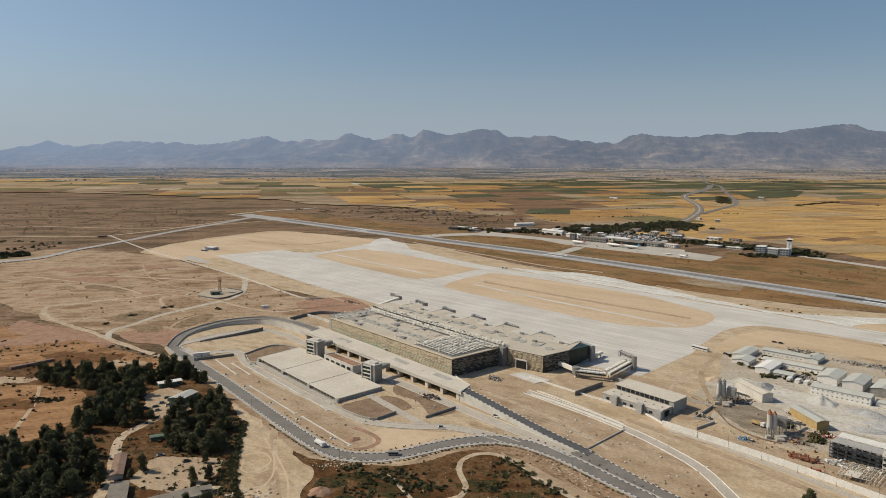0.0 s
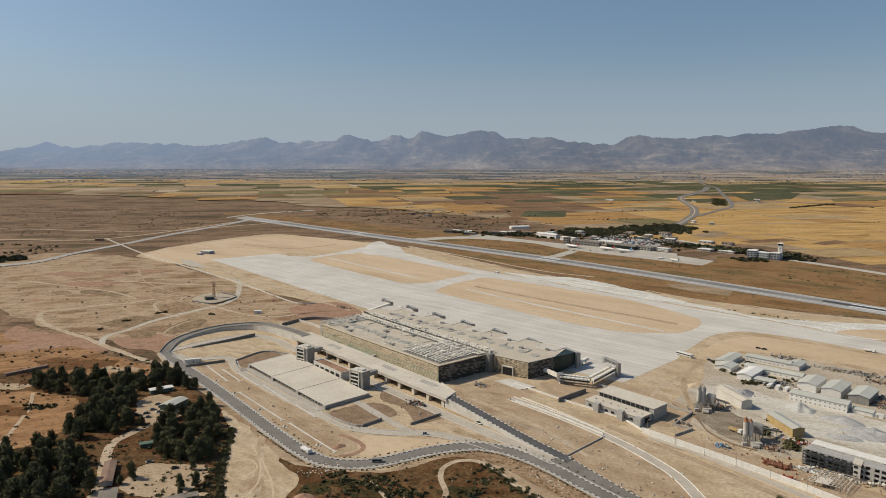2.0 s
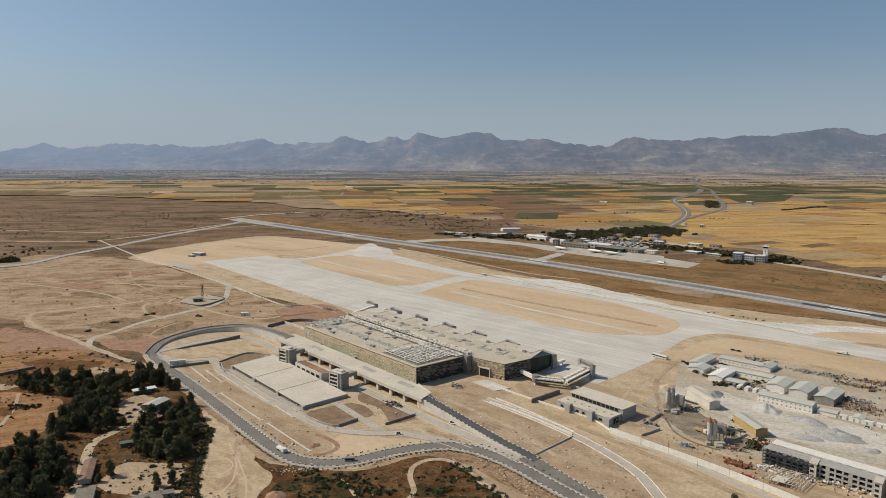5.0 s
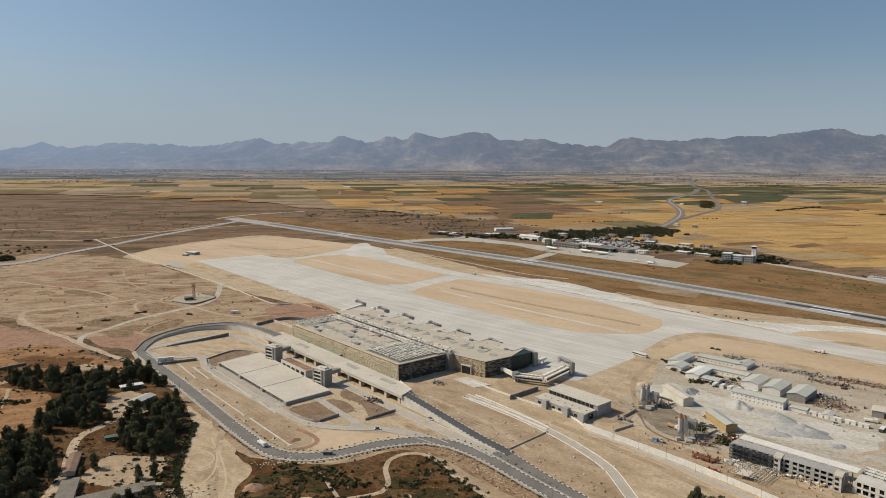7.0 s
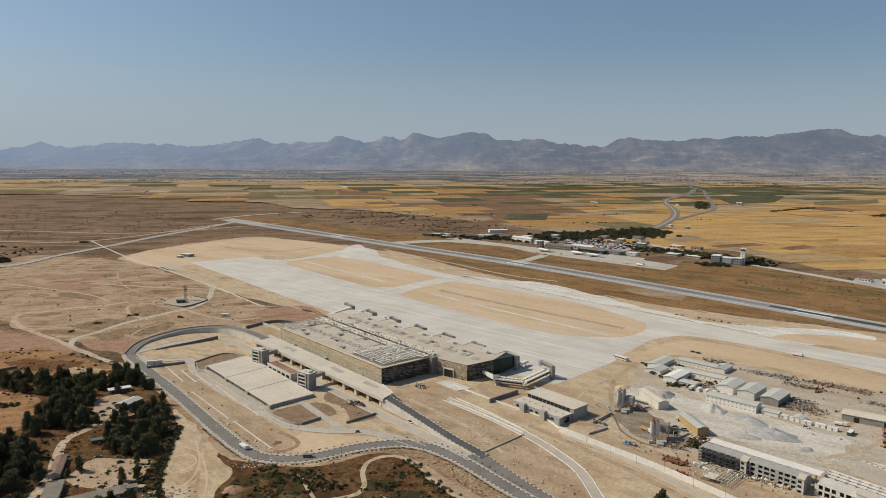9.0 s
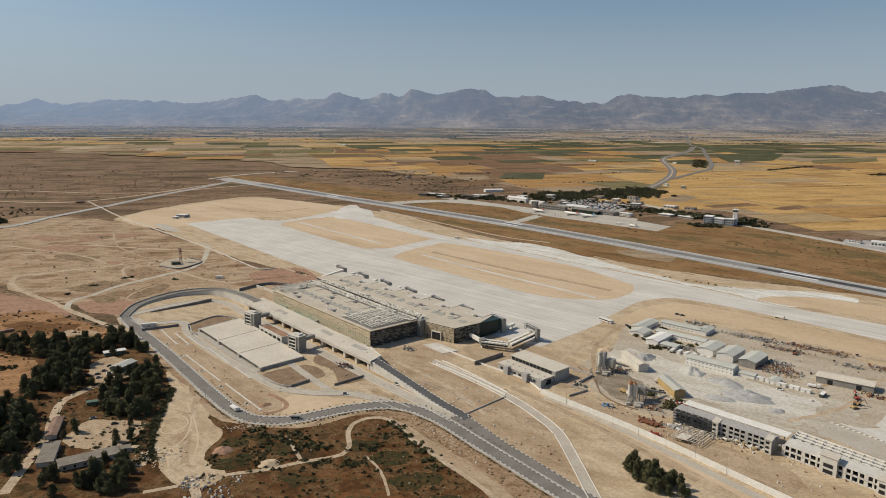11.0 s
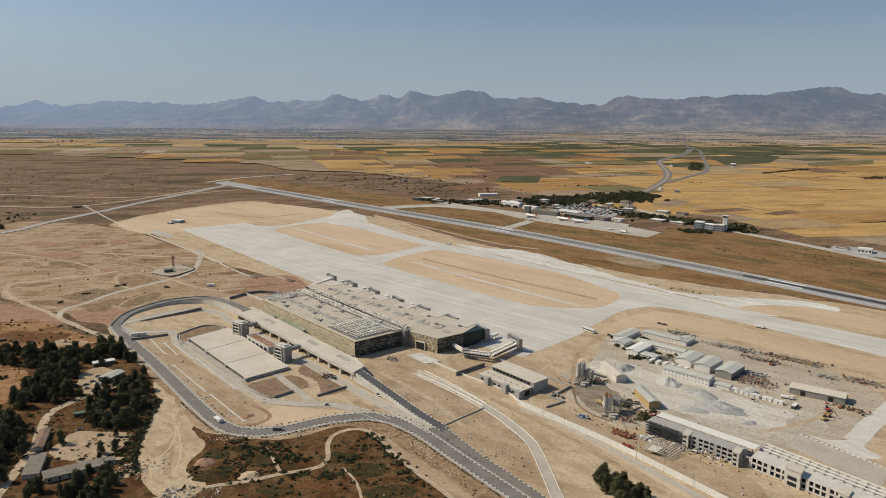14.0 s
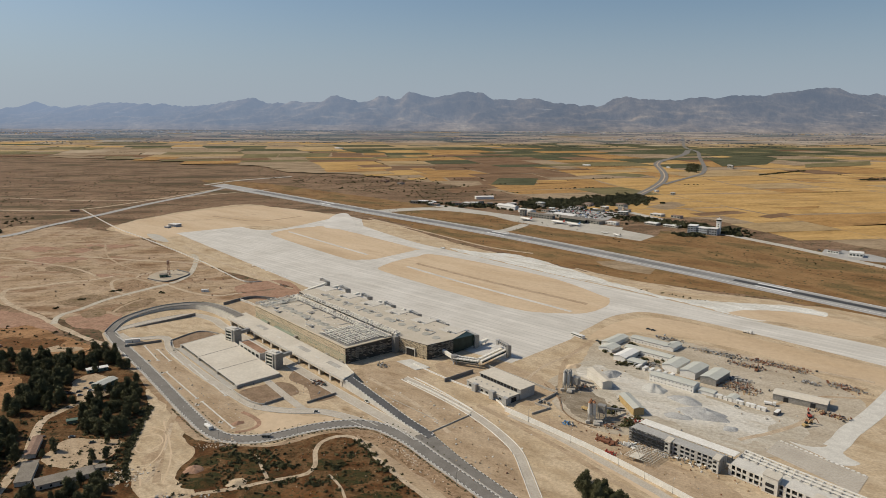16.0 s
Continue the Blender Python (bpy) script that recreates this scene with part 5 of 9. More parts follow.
def build_core(at, h, label):
    """A stair tower with a glazed, banded side towards the deck."""
    t = thing("stair_tower", at, label, "stair tower", "stair towers of the car park")
    c = S2(at)
    bm = bmesh.new()
    box(bm, c, U, 11, 7.5, -0.2, h, v=V)
    part("tower_wall", bm, M_GREYM, t)
    bm = bmesh.new()
    box(bm, c, U, 11.5, 8.0, h, h + 0.5, v=V)
    box(bm, c + U * 1.5, U, 5, 4, h + 0.5, h + 1.6, v=V)
    part("roof_cap", bm, M_WALLC, t)
    for k in range(4):
        z = 1.4 + k * (h - 2) / 4
        bm = bmesh.new()
        box(bm, c - V * 3.8 - U * 1.6, U, 7.0, 0.3, z, z + (h - 2) / 4 - 1.0, v=V)
        part("window_band", bm, M_GLASSD, t, "dark glazed band")
        bm = bmesh.new()
        box(bm, c - V * 3.9 - U * 1.6, U, 7.6, 0.6, z + (h - 2) / 4 - 1.0, z + (h - 2) / 4, v=V)
        part("spandrel", bm, M_WALLC, t)
    for s in (-5.4, 2.4):
        bm = bmesh.new()
        box(bm, c - V * 4.0 + U * s, U, 0.7, 0.8, -0.2, h + 0.3, v=V)
        part("fin", bm, M_WALLC, t)
    bm = bmesh.new()
    beam(bm, c + V * 3.5 + Vector((0, 0, 8.4)), c + V * 17 + Vector((0, 0, 8.4)), 3.0, 2.8)
    part("footbridge", bm, M_GREYM, t, "enclosed grey footbridge")
    return t


build_core((-54, 466), 13.5, "grey stair tower with dark glazed bands beside the parking deck")
build_core((-107, 520), 13.5, "grey stair tower with dark glazed bands beside the parking deck")


def build_link():
    t = thing("link_building", (-80, 496), "low white building with reddish planted roof between towers", "building")
    c = S2((-80, 496))
    bm = bmesh.new()
    box(bm, c, U, 38, 9, -0.2, 5.6, v=V)
    part("wall", bm, M_WALLC, t)
    bm = bmesh.new()
    box(bm, c, U, 36.5, 7.5, 5.6, 5.9, v=V)
    part("roof_bed", bm, M_RED, t, "reddish gravel roof bed")
    bm = bmesh.new()
    for a in (-1, 1):
        box(bm, c + V * a * 4.3, U, 38.6, 0.5, 5.6, 6.5, v=V)
        box(bm, c + U * a * 19, V, 9, 0.5, 5.6, 6.5, v=U)
    part("roof_parapet", bm, M_WALLC, t)
    for k in range(5):
        bm = bmesh.new()
        box(bm, c - V * 4.55 + U * (-14 + 7 * k), U, 4.2, 0.4, 0.4, 4.2, v=V)
        part("window", bm, M_GLASSD if k not in (0, 4) else M_OPENING_SHADE, t)


build_link()


# ---- terminal ----
TA, TB, TC, TD = Vector((8, 457, 0)), Vector((-99, 562, 0)), Vector((46, 483, 0)), Vector((-62, 594, 0))
TH = 20.5


def tiles(bm, a, b, z0, z1, out, row, w, seed, fill, tall=0.84, mi=0):
    """Staggered rows of louvre tiles hung on a face from a to b, standing out from it."""
    rnd = random.Random(seed)
    d = b - a
    n = max(1, int(d.length / w))
    for r in range(int((z1 - z0) / row)):
        z = z0 + r * row
        for k in range(n):
            if rnd.random() > (fill(r * row / (z1 - z0)) if callable(fill) else fill):
                continue
            s = (k + (0.5 if r % 2 else 0.0)) / n
            e = min(1.0, s + 0.93 / n)
            p, q = a + d * s + out * 0.35, a + d * e + out * 0.35
            lift = rnd.uniform(-0.15, 0.25)
            v = [bm.verts.new(x) for x in (p + Vector((0, 0, z)), q + Vector((0, 0, z)), q + Vector((0, 0, z + row * tall)) + out * lift, p + Vector((0, 0, z + row * tall)) + out * lift)]
            bm.faces.new(v).material_index = mi
            g = [bm.verts.new(x) for x in (v[3].co, v[2].co, v[2].co - out * 0.3, v[3].co - out * 0.3)]
            bm.faces.new(g).material_index = mi


def build_terminal():
    t = thing("terminal_hall", (-20, 530), "large flat-roofed terminal hall clad in bronze louvre tiles", "terminal")
    quad = [TA, TC, TD, TB]
    bm = bmesh.new()
    prism(bm, quad, -0.2, TH - 0.6)
    part("wall", bm, M_SHADEW, t, "dark glazed wall behind the louvres")
    bm = bmesh.new()
    c = sum(quad, Vector()) / 4
    prism(bm, [c + (p - c) * 0.996 for p in quad], TH - 0.6, TH - 0.1)
    part("roof", bm, M_ROOF, t, "beige flat roof membrane")
    bm = bmesh.new()
    for p, q in zip(quad, quad[1:] + quad[:1]):
        beam(bm, p + Vector((0, 0, TH - 0.15)), q + Vector((0, 0, TH - 0.15)), 0.7, 0.9)
    part("roof_rim", bm, M_CLAD, t)
    front = -V
    side = U
    bm = bmesh.new()
    prism(bm, [TB - V * 0.02, TA - V * 0.02, TA - V * 0.16, TB - V * 0.16], 0.6, TH - 9.3)
    part("glass_front", bm, M_GLASSG, t, "pale green glass behind the lower louvres")
    bm = bmesh.new()
    tiles(bm, TB, TA, 0.8, TH - 9.1, front, 1.3, 2.6, 1, 0.97, 0.5)
    tiles(bm, TB, TA, TH - 9.1, TH - 0.6, front, 1.12, 2.6, 2, 1.0, 0.74)
    part("louvre_front", bm, M_CLAD, t, "staggered bronze louvre tiles", "stuff")
    bm = bmesh.new()
    # tiles thicken at mid-height to stand for a band of reflected sky
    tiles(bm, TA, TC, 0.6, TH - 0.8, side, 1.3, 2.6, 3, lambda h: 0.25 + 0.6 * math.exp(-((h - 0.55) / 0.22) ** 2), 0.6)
    part("louvre_end", bm, M_SHADE_TILE, t, "scattered bronze louvre tiles, coloured darker for shade, on dark glass", "stuff")
    # glazed entrances set before the front
    for f, w in ((0.62, 36), (0.87, 12)):
        o = TA.lerp(TB, f)
        bm = bmesh.new()
        box(bm, o - V * 1.2, U, w, 1.6, 0.2, 5.0, v=V)
        lobby = part("entrance_lobby", bm, M_GLASSG, t, "pale green glazed entrance lobby")
        bm = bmesh.new()
        box(bm, o - V * 2.4, U, w + 1.0, 4.4, 5.0, 5.35, v=V)
        part("canopy", bm, M_GLASSG, lobby)
    for f in (0.5, 0.18, 0.03):
        o = TA.lerp(TB, f)
        bm = bmesh.new()
        box(bm, o - V * 1.8, U, 3.2, 3.4, 0.2, 6.2 if f > 0.3 else 2.6, v=V)
        part("plant_box", bm, M_CONC, t)
    # recess with a pale stair shaft at the rear corner
    bm = bmesh.new()
    box(bm, TC + U * 1.5 + V * 1.5, U, 5, 6, -0.2, TH + 0.8, v=V)
    part("stair_shaft", bm, M_GREYM, t)
    # oval roof lights
    for k in range(14):
        o = Vector((-2, 493, 0)).lerp(Vector((-74, 563, 0)), (k + 0.22 * (k // 2 % 2) + 0.12 * (k % 2)) / 13.5) + V * (0.9 if k % 2 else -0.5)
        bm = bmesh.new()
        tube(bm, o + Vector((0, 0, TH - 0.1)), o + Vector((0, 0, TH + 0.35)), 3.7, 20, 3.4)
        part("roof_light", bm, M_LENS, t, "round grey roof light")
    for k in range(8):
        s = 0.10 + k * 0.105
        o = TA.lerp(TB, s).lerp(TC.lerp(TD, s), 0.24 + 0.08 * (k % 2))
        bm = bmesh.new()
        tube(bm, o + Vector((0, 0, TH - 0.1)), o + Vector((0, 0, TH + 0.5)), 0.8, 10, 0.5)
        part("roof_vent", bm, M_PIPE, t)
    for s, v, w in ((0.42, 0.15, 9), (0.92, 0.5, 8), (0.78, 0.12, 8), (0.63, 0.55, 7), (0.96, 0.3, 6), (0.30, 0.22, 7), (0.55, 0.30, 5), (0.86, 0.2, 7), (0.47, 0.74, 5), (0.70, 0.75, 5), (0.25, 0.72, 4)):
        o = TA.lerp(TB, s).lerp(TC.lerp(TD, s), v)
        bm = bmesh.new()
        box(bm, o, U, w * 0.55, 2.2, TH - 0.1, TH + 1.9, v=V)
        unit = part("air_handler", bm, M_GREYM, t, "grey rooftop air handler")
        bm = bmesh.new()
        beam(bm, o + U * 1.5 + Vector((0, 0, TH + 1.2)), o - U * w + Vector((0, 0, TH + 0.9)), 0.9, 0.9)
        beam(bm, o + V * 1.0 + Vector((0, 0, TH + 0.6)), o + V * 4 + Vector((0, 0, TH + 0.5)), 0.8, 0.8)
        part("duct", bm, M_STEEL, unit)
    rnd = random.Random(31)
    for k in range(46):
        s, q = rnd.uniform(0.30, 0.98), rnd.uniform(0.05, 0.72)
        o = TA.lerp(TB, s).lerp(TC.lerp(TD, s), q)
        bm = bmesh.new()
        w = rnd.uniform(0.5, 1.1)
        box(bm, o, U, w, w * rnd.uniform(0.6, 1.6), TH - 0.12, TH + rnd.uniform(0.3, 0.9))
        part("roof_vent", bm, rnd.choice((M_PIPE, M_PIPE, M_GREYM)), t)
    for k in range(4):
        s = 0.34 + 0.16 * k
        a, b = (TA.lerp(TB, s).lerp(TC.lerp(TD, s), q) + Vector((0, 0, TH + 0.35)) for q in (0.62, 0.82))
        bm = bmesh.new()
        beam(bm, a, b, 0.45)
        beam(bm, a, a + UB0 * 5, 0.45)
        part("duct", bm, M_STEEL, t)
    return t


UB0 = (TB - TA).normalized()
terminal = build_terminal()


def rack(name, o, du, dv, lu, lv, z, nu, lanes, label, seed, size=0.8):
    """A rack of long cream ducts on cross beams and short legs; lanes are places across, 0 to 1."""
    rnd = random.Random(seed)
    t = thing(name, o + du * lu / 2 + dv * lv / 2 + Vector((0, 0, TH - 0.1)), label, "pipe rack", "rooftop pipe racks")
    for f in lanes:
        bm = bmesh.new()
        a = o + dv * f * lv + Vector((0, 0, z + rnd.uniform(-0.15, 0.2)))
        beam(bm, a, a + du * lu, size * rnd.uniform(0.8, 1.15), 0.5)
        part("duct", bm, M_PIPE, t, "long cream insulated duct")
    for k in range(nu):
        f = (k + 0.5) / nu * lu
        bm = bmesh.new()
        a = o + du * f + Vector((0, 0, z - 0.5))
        beam(bm, a, a + dv * lv, 0.32, 0.32)
        for e in (0.02, 0.5, 0.98):
            b = o + du * f + dv * lv * e
            beam(bm, b + Vector((0, 0, TH - 0.2)), b + Vector((0, 0, z)), 0.3)
        part("support_frame", bm, M_PIPE if k % 2 else M_STEEL, t, "pale steel frame")
    bm = bmesh.new()
    for k in range(nu):
        b = o + du * rnd.random() * lu + dv * rnd.uniform(0.1, 0.9) * lv
        box(bm, b, du, rnd.uniform(1, 2.6), rnd.uniform(0.8, 1.8), TH - 0.1, z + rnd.uniform(-0.3, 0.9), rnd.choice((0, 0, 1)))
    part("valve_box", bm, [M_GREYM, M_PIPE], t, "", "stuff")
    return t


UB = (TB - TA).normalized()
VC = (TC - TA).normalized()
# dark sheets on the roof stand for the shade between the ducts
for name, o, du, dv, lu, lv in (("roof_well", TA + UB * 3 + VC * 3, UB, VC, 42, 40), ("roof_well", TC + (TA - TC).normalized() * 8.5, -U, VC, 157, 8.2)):
    bm = bmesh.new()
    prism(bm, [o, o + du * lu, o + du * lu + dv * lv, o + dv * lv], TH - 0.1, TH + 0.12)
    part(name, bm, M_DARKC, terminal, "dark sheet standing for the shade under the ducts")
EVEN = [(k + 0.5) / 13 for k in range(13)]
rack("pipe_rack", TA + UB * 4 + VC * 4, UB, VC, 40, 38, TH + 1.9, 12, EVEN, "grid of cream ducts over the roof end", 1, 0.55)
rack("pipe_rack", TA + UB * 6 + VC * 4, VC, UB, 40, 36, TH + 3.2, 7, (0.06, 0.22, 0.38, 0.54, 0.7, 0.86), "cross run of cream ducts over the roof end", 2, 0.5)
rack("pipe_rack", TC + (TA - TC).normalized() * 8, -U, VC, 156, 7, TH + 2.2, 52, (0.05, 0.3, 0.55, 0.8, 0.98), "long run of cream ducts between hall and pier", 3, 0.45)
rack("pipe_rack", TC + VC * 1.5, -U, VC, 150, 7, TH + 3.0, 52, (0.05, 0.35, 0.62, 0.95), "long run of cream ducts between hall and pier", 5, 0.45)
rack("pipe_rack", TB + UB * 1 + VC * 6, VC, UB, 48, 13, TH - 1.6, 12, (0.06, 0.2, 0.36, 0.52, 0.7, 0.9), "cream ducts on a frame beside the hall", 4, 0.6)
rack("pipe_rack", TB - UB * 12 + VC * 3, VC, UB, 44, 11, TH + 1.6, 12, (0.06, 0.25, 0.5, 0.75, 0.95), "cream ducts over the far roof end", 6, 0.5)
for k in range(7):
    bm = bmesh.new()
    o = TB + UB * (7.5) + VC * (7 + 7.5 * k)
    box(bm, o, UB, 13, 0.5, -0.1, TH - 2.0)
    part("frame_leg", bm, M_CONC, terminal)

# pier behind the hall
PZ = 19.0
PR0, PR1 = Vector((111, 497, 0)), Vector((-38, 625, 0))


def build_pier():
    t = thing("terminal_pier", (40, 560), "flat-roofed terminal pier clad in bronze louvre tiles", "terminal")
    a, b, c2 = Vector((51, 483, 0)), Vector((77, 466, 0)), Vector((99, 479, 0))
    out = [a, b, c2, PR0, PR1, Vector((-66, 609, 0)), Vector((-57, 598, 0))]
    bm = bmesh.new()
    prism(bm, out, -0.2, PZ)
    part("wall", bm, M_SHADEW, t, "dark glazed wall behind the louvres")
    bm = bmesh.new()
    prism(bm, out, PZ, PZ + 0.5)
    part("roof", bm, M_ROOF, t, "beige flat roof membrane")
    bm = bmesh.new()
    tiles(bm, a, b, 4.6, PZ + 0.4, -V, 1.18, 2.2, 11, 1.0, 0.66)
    tiles(bm, a, b, 0.6, 4.5, -V, 1.3, 2.2, 13, 0.9, 0.5)
    part("louvre_front", bm, M_CLAD, t, "staggered bronze louvre tiles", "stuff")
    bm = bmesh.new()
    # again thicker at mid-height, like sky reflected in the shaded end
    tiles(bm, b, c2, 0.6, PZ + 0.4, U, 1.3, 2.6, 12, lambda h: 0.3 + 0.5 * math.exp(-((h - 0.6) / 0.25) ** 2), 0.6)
    part("louvre_end", bm, M_SHADE_TILE, t, "scattered bronze louvre tiles, coloured darker for shade, on dark glass", "stuff")
    bm = bmesh.new()
    o = a.lerp(b, 0.44) - V * 0.6
    box(bm, o, b - a, 8.6, 1.2, -0.1, 9.4)
    door = part("goods_door", bm, M_OPENING_SHADE, t, "tall near-black panel for an open doorway's shade")
    bm = bmesh.new()
    box(bm, o - V * 0.2, b - a, 9.8, 1.4, 9.4, 10.4)
    for s in (-4.6, 4.6):
        box(bm, o - V * 0.2 + (b - a).normalized() * s, b - a, 0.6, 1.4, -0.1, 9.4)
    part("door_frame", bm, M_WALLC, door, "pale door surround")
    # glazed prow
    bm = bmesh.new()
    prism(bm, [c2 + U * 0.3, Vector((118, 491, 0)), PR0 + V * 1.0, PR0 - U * 6], [0, 4, 4, 0], [PZ + 0.3, PZ - 0.4, PZ - 0.4, PZ + 0.3])
    part("prow", bm, M_PROW, t, "dark green glass prow")
    d = (PR1 - PR0).normalized()
    n = Vector((d.y, -d.x, 0))
    for k in range(6):
        o = PR0 + d * (4 + 36 * k)
        bm = bmesh.new()
        prism(bm, [o - n * 13, o + n * 1.5 - d * 2, o + n * 0.5 + d * 15, o - n * 13 + d * 19], PZ + 0.45, [PZ + 0.7, PZ + 1.1, PZ + 1.0, PZ + 0.7])
        part("gate_roof", bm, M_ROOF2, t, "pale sloping gate roof")
        bm = bmesh.new()
        prism(bm, [o - d * 2 - n * 2, o + n * 1.2 - d * 1.5, o + n * 0.4 + d * 14, o - n * 2 + d * 14], 0.1, PZ + 0.4)
        part("gate_lounge", bm, M_GLASSD, t, "dark glazed gate lounge")
    for k in range(16):
        o = Vector((84, 482, 0)).lerp(Vector((-34, 596, 0)), k / 15 + 0.012 * (k % 3))
        bm = bmesh.new()
        tube(bm, o + Vector((0, 0, PZ + 0.5)), o + Vector((0, 0, PZ + 0.95)), 3.7, 20, 3.4)
        part("roof_light", bm, M_LENS, t, "round grey roof light")
    for k in range(10):
        s = 0.05 + 0.095 * k
        o = PR0.lerp(PR1, s) - n * (12 + 10 * (k % 2))
        bm = bmesh.new()
        box(bm, o, d, 3.2, 2.2, PZ + 0.5, PZ + 2.4)
        unit = part("air_handler", bm, M_GREYM, t, "grey rooftop air handler")
        bm = bmesh.new()
        beam(bm, o + Vector((0, 0, PZ + 1.6)), o - d * 6 + n * 1.5 + Vector((0, 0, PZ + 1.2)), 0.9)
        part("duct", bm, M_STEEL, unit)
    rnd = random.Random(32)
    for k in range(44):
        s = rnd.uniform(0.03, 0.97)
        o = PR0.lerp(PR1, s) - n * rnd.uniform(3, 27)
        bm = bmesh.new()
        w = rnd.uniform(0.5, 1.2)
        box(bm, o, U, w, w * rnd.uniform(0.6, 1.6), PZ + 0.45, PZ + rnd.uniform(0.9, 1.6))
        part("roof_vent", bm, rnd.choice((M_PIPE, M_PIPE, M_GREYM)), t)
    for k in range(7):
        o = PR0.lerp(PR1, 0.1 + 0.12 * k) - n * 20
        bm = bmesh.new()
        beam(bm, o + Vector((0, 0, PZ + 1.0)), o - n * 9 + Vector((0, 0, PZ + 1.0)), 0.5)
        beam(bm, o + Vector((0, 0, PZ + 1.0)), o + d * 7 + n * 2 + Vector((0, 0, PZ + 1.0)), 0.5)
        part("duct", bm, M_STEEL, t)
    return d, n


PD, PN = build_pier()


def bridge_end(t, c, d, n, h=13.5):
    """The slab-like end of a boarding bridge on the apron, with a lattice head at its top."""
    bm = bmesh.new()
    p = [c - n * 2.6 - d * 1.0, c + n * 2.6 - d * 1.0, c + n * 2.6 + d * 1.0, c - n * 2.6 + d * 1.0]
    prism(bm, p, -0.1, [h - 1.6, h - 3.4, h - 3.4, h - 1.6])
    slab = part("end_tower", bm, M_GREYM, t, "grey sheeted end tower")
    bm = bmesh.new()
    box(bm, c + n * 2.7, d, 1.4, 0.25, 0.6, h - 4)
    part("tower_door", bm, M_DARK, slab)
    q = c + d * 1.0
    bm = bmesh.new()
    for s in (-1.1, 1.1):
        for z0, z1 in ((h - 5.0, h - 3.6), (h - 2.2, h - 0.6)):
            beam(bm, q + n * s + Vector((0, 0, z0)), q + d * 11 + n * s + Vector((0, 0, z1)), 0.45, 0.45)
        for k in range(6):
            f = k / 5
            beam(bm, q + d * 11 * f + n * s + Vector((0, 0, h - 5.0 + 1.4 * f)), q + d * 11 * f + n * s + Vector((0, 0, h - 2.2 + 1.6 * f)), 0.3)
            beam(bm, q + d * 11 * f + n * s + Vector((0, 0, h - 5.0 + 1.4 * f)), q + d * 11 * min(1, f + 0.2) + n * s + Vector((0, 0, h - 2.2 + 1.6 * min(1, f + 0.2))), 0.25)
    part("head_frame", bm, M_STEEL, t, "pale steel lattice")
    bm = bmesh.new()
    beam(bm, q + Vector((0, 0, h - 4.2)), q + d * 10 + Vector((0, 0, h - 2.8)), 1.8, 1.0)
    part("head_floor", bm, M_GREYM, t)
    bm = bmesh.new()
    box(bm, q + d * 11.3, d, 2.0, 3.2, h - 5.0, h - 0.4)
    part("cab", bm, M_STEEL, t, "pale bellows-ended cab")


def build_jet_bridge(c, d, n, h):
    """A boarding bridge, its end tower set at the pier's edge and sized to show over the roof in the camera's view."""
    t = thing("boarding_bridge", (c.x, c.y, 0), "grey boarding bridge with tall end tower on the apron", "boarding bridge", "boarding bridges")
    bridge_end(t, c, d, n, h)
    bm = bmesh.new()
    beam(bm, c + n * 14 + Vector((0, 0, 5.2)), c + n * 2.6 + Vector((0, 0, 5.2)), 3.0, 3.0)
    part("tunnel", bm, M_PIPE, t, "pale tunnel")
    for s in (12, 7):
        bm = bmesh.new()
        beam(bm, c + n * s + Vector((0, 0, -0.1)), c + n * s + Vector((0, 0, 3.8)), 0.9)
        part("support", bm, M_STEEL, t)
    return t


bm = bmesh.new()
beam(bm, Vector((-62, 618, 15.5)), Vector((-44, 645, 15.5)), 3.0, 3.0)
tagged(obj("link_tunnel", bm, M_PIPE), "pale enclosed bridge from the pier to its end tower", "link bridge")
for k in range(7):
    build_jet_bridge(Vector((120.5, 492, 0)) + Vector((-27.1, 25.9, 0)) * k, PD, PN, 20.2)


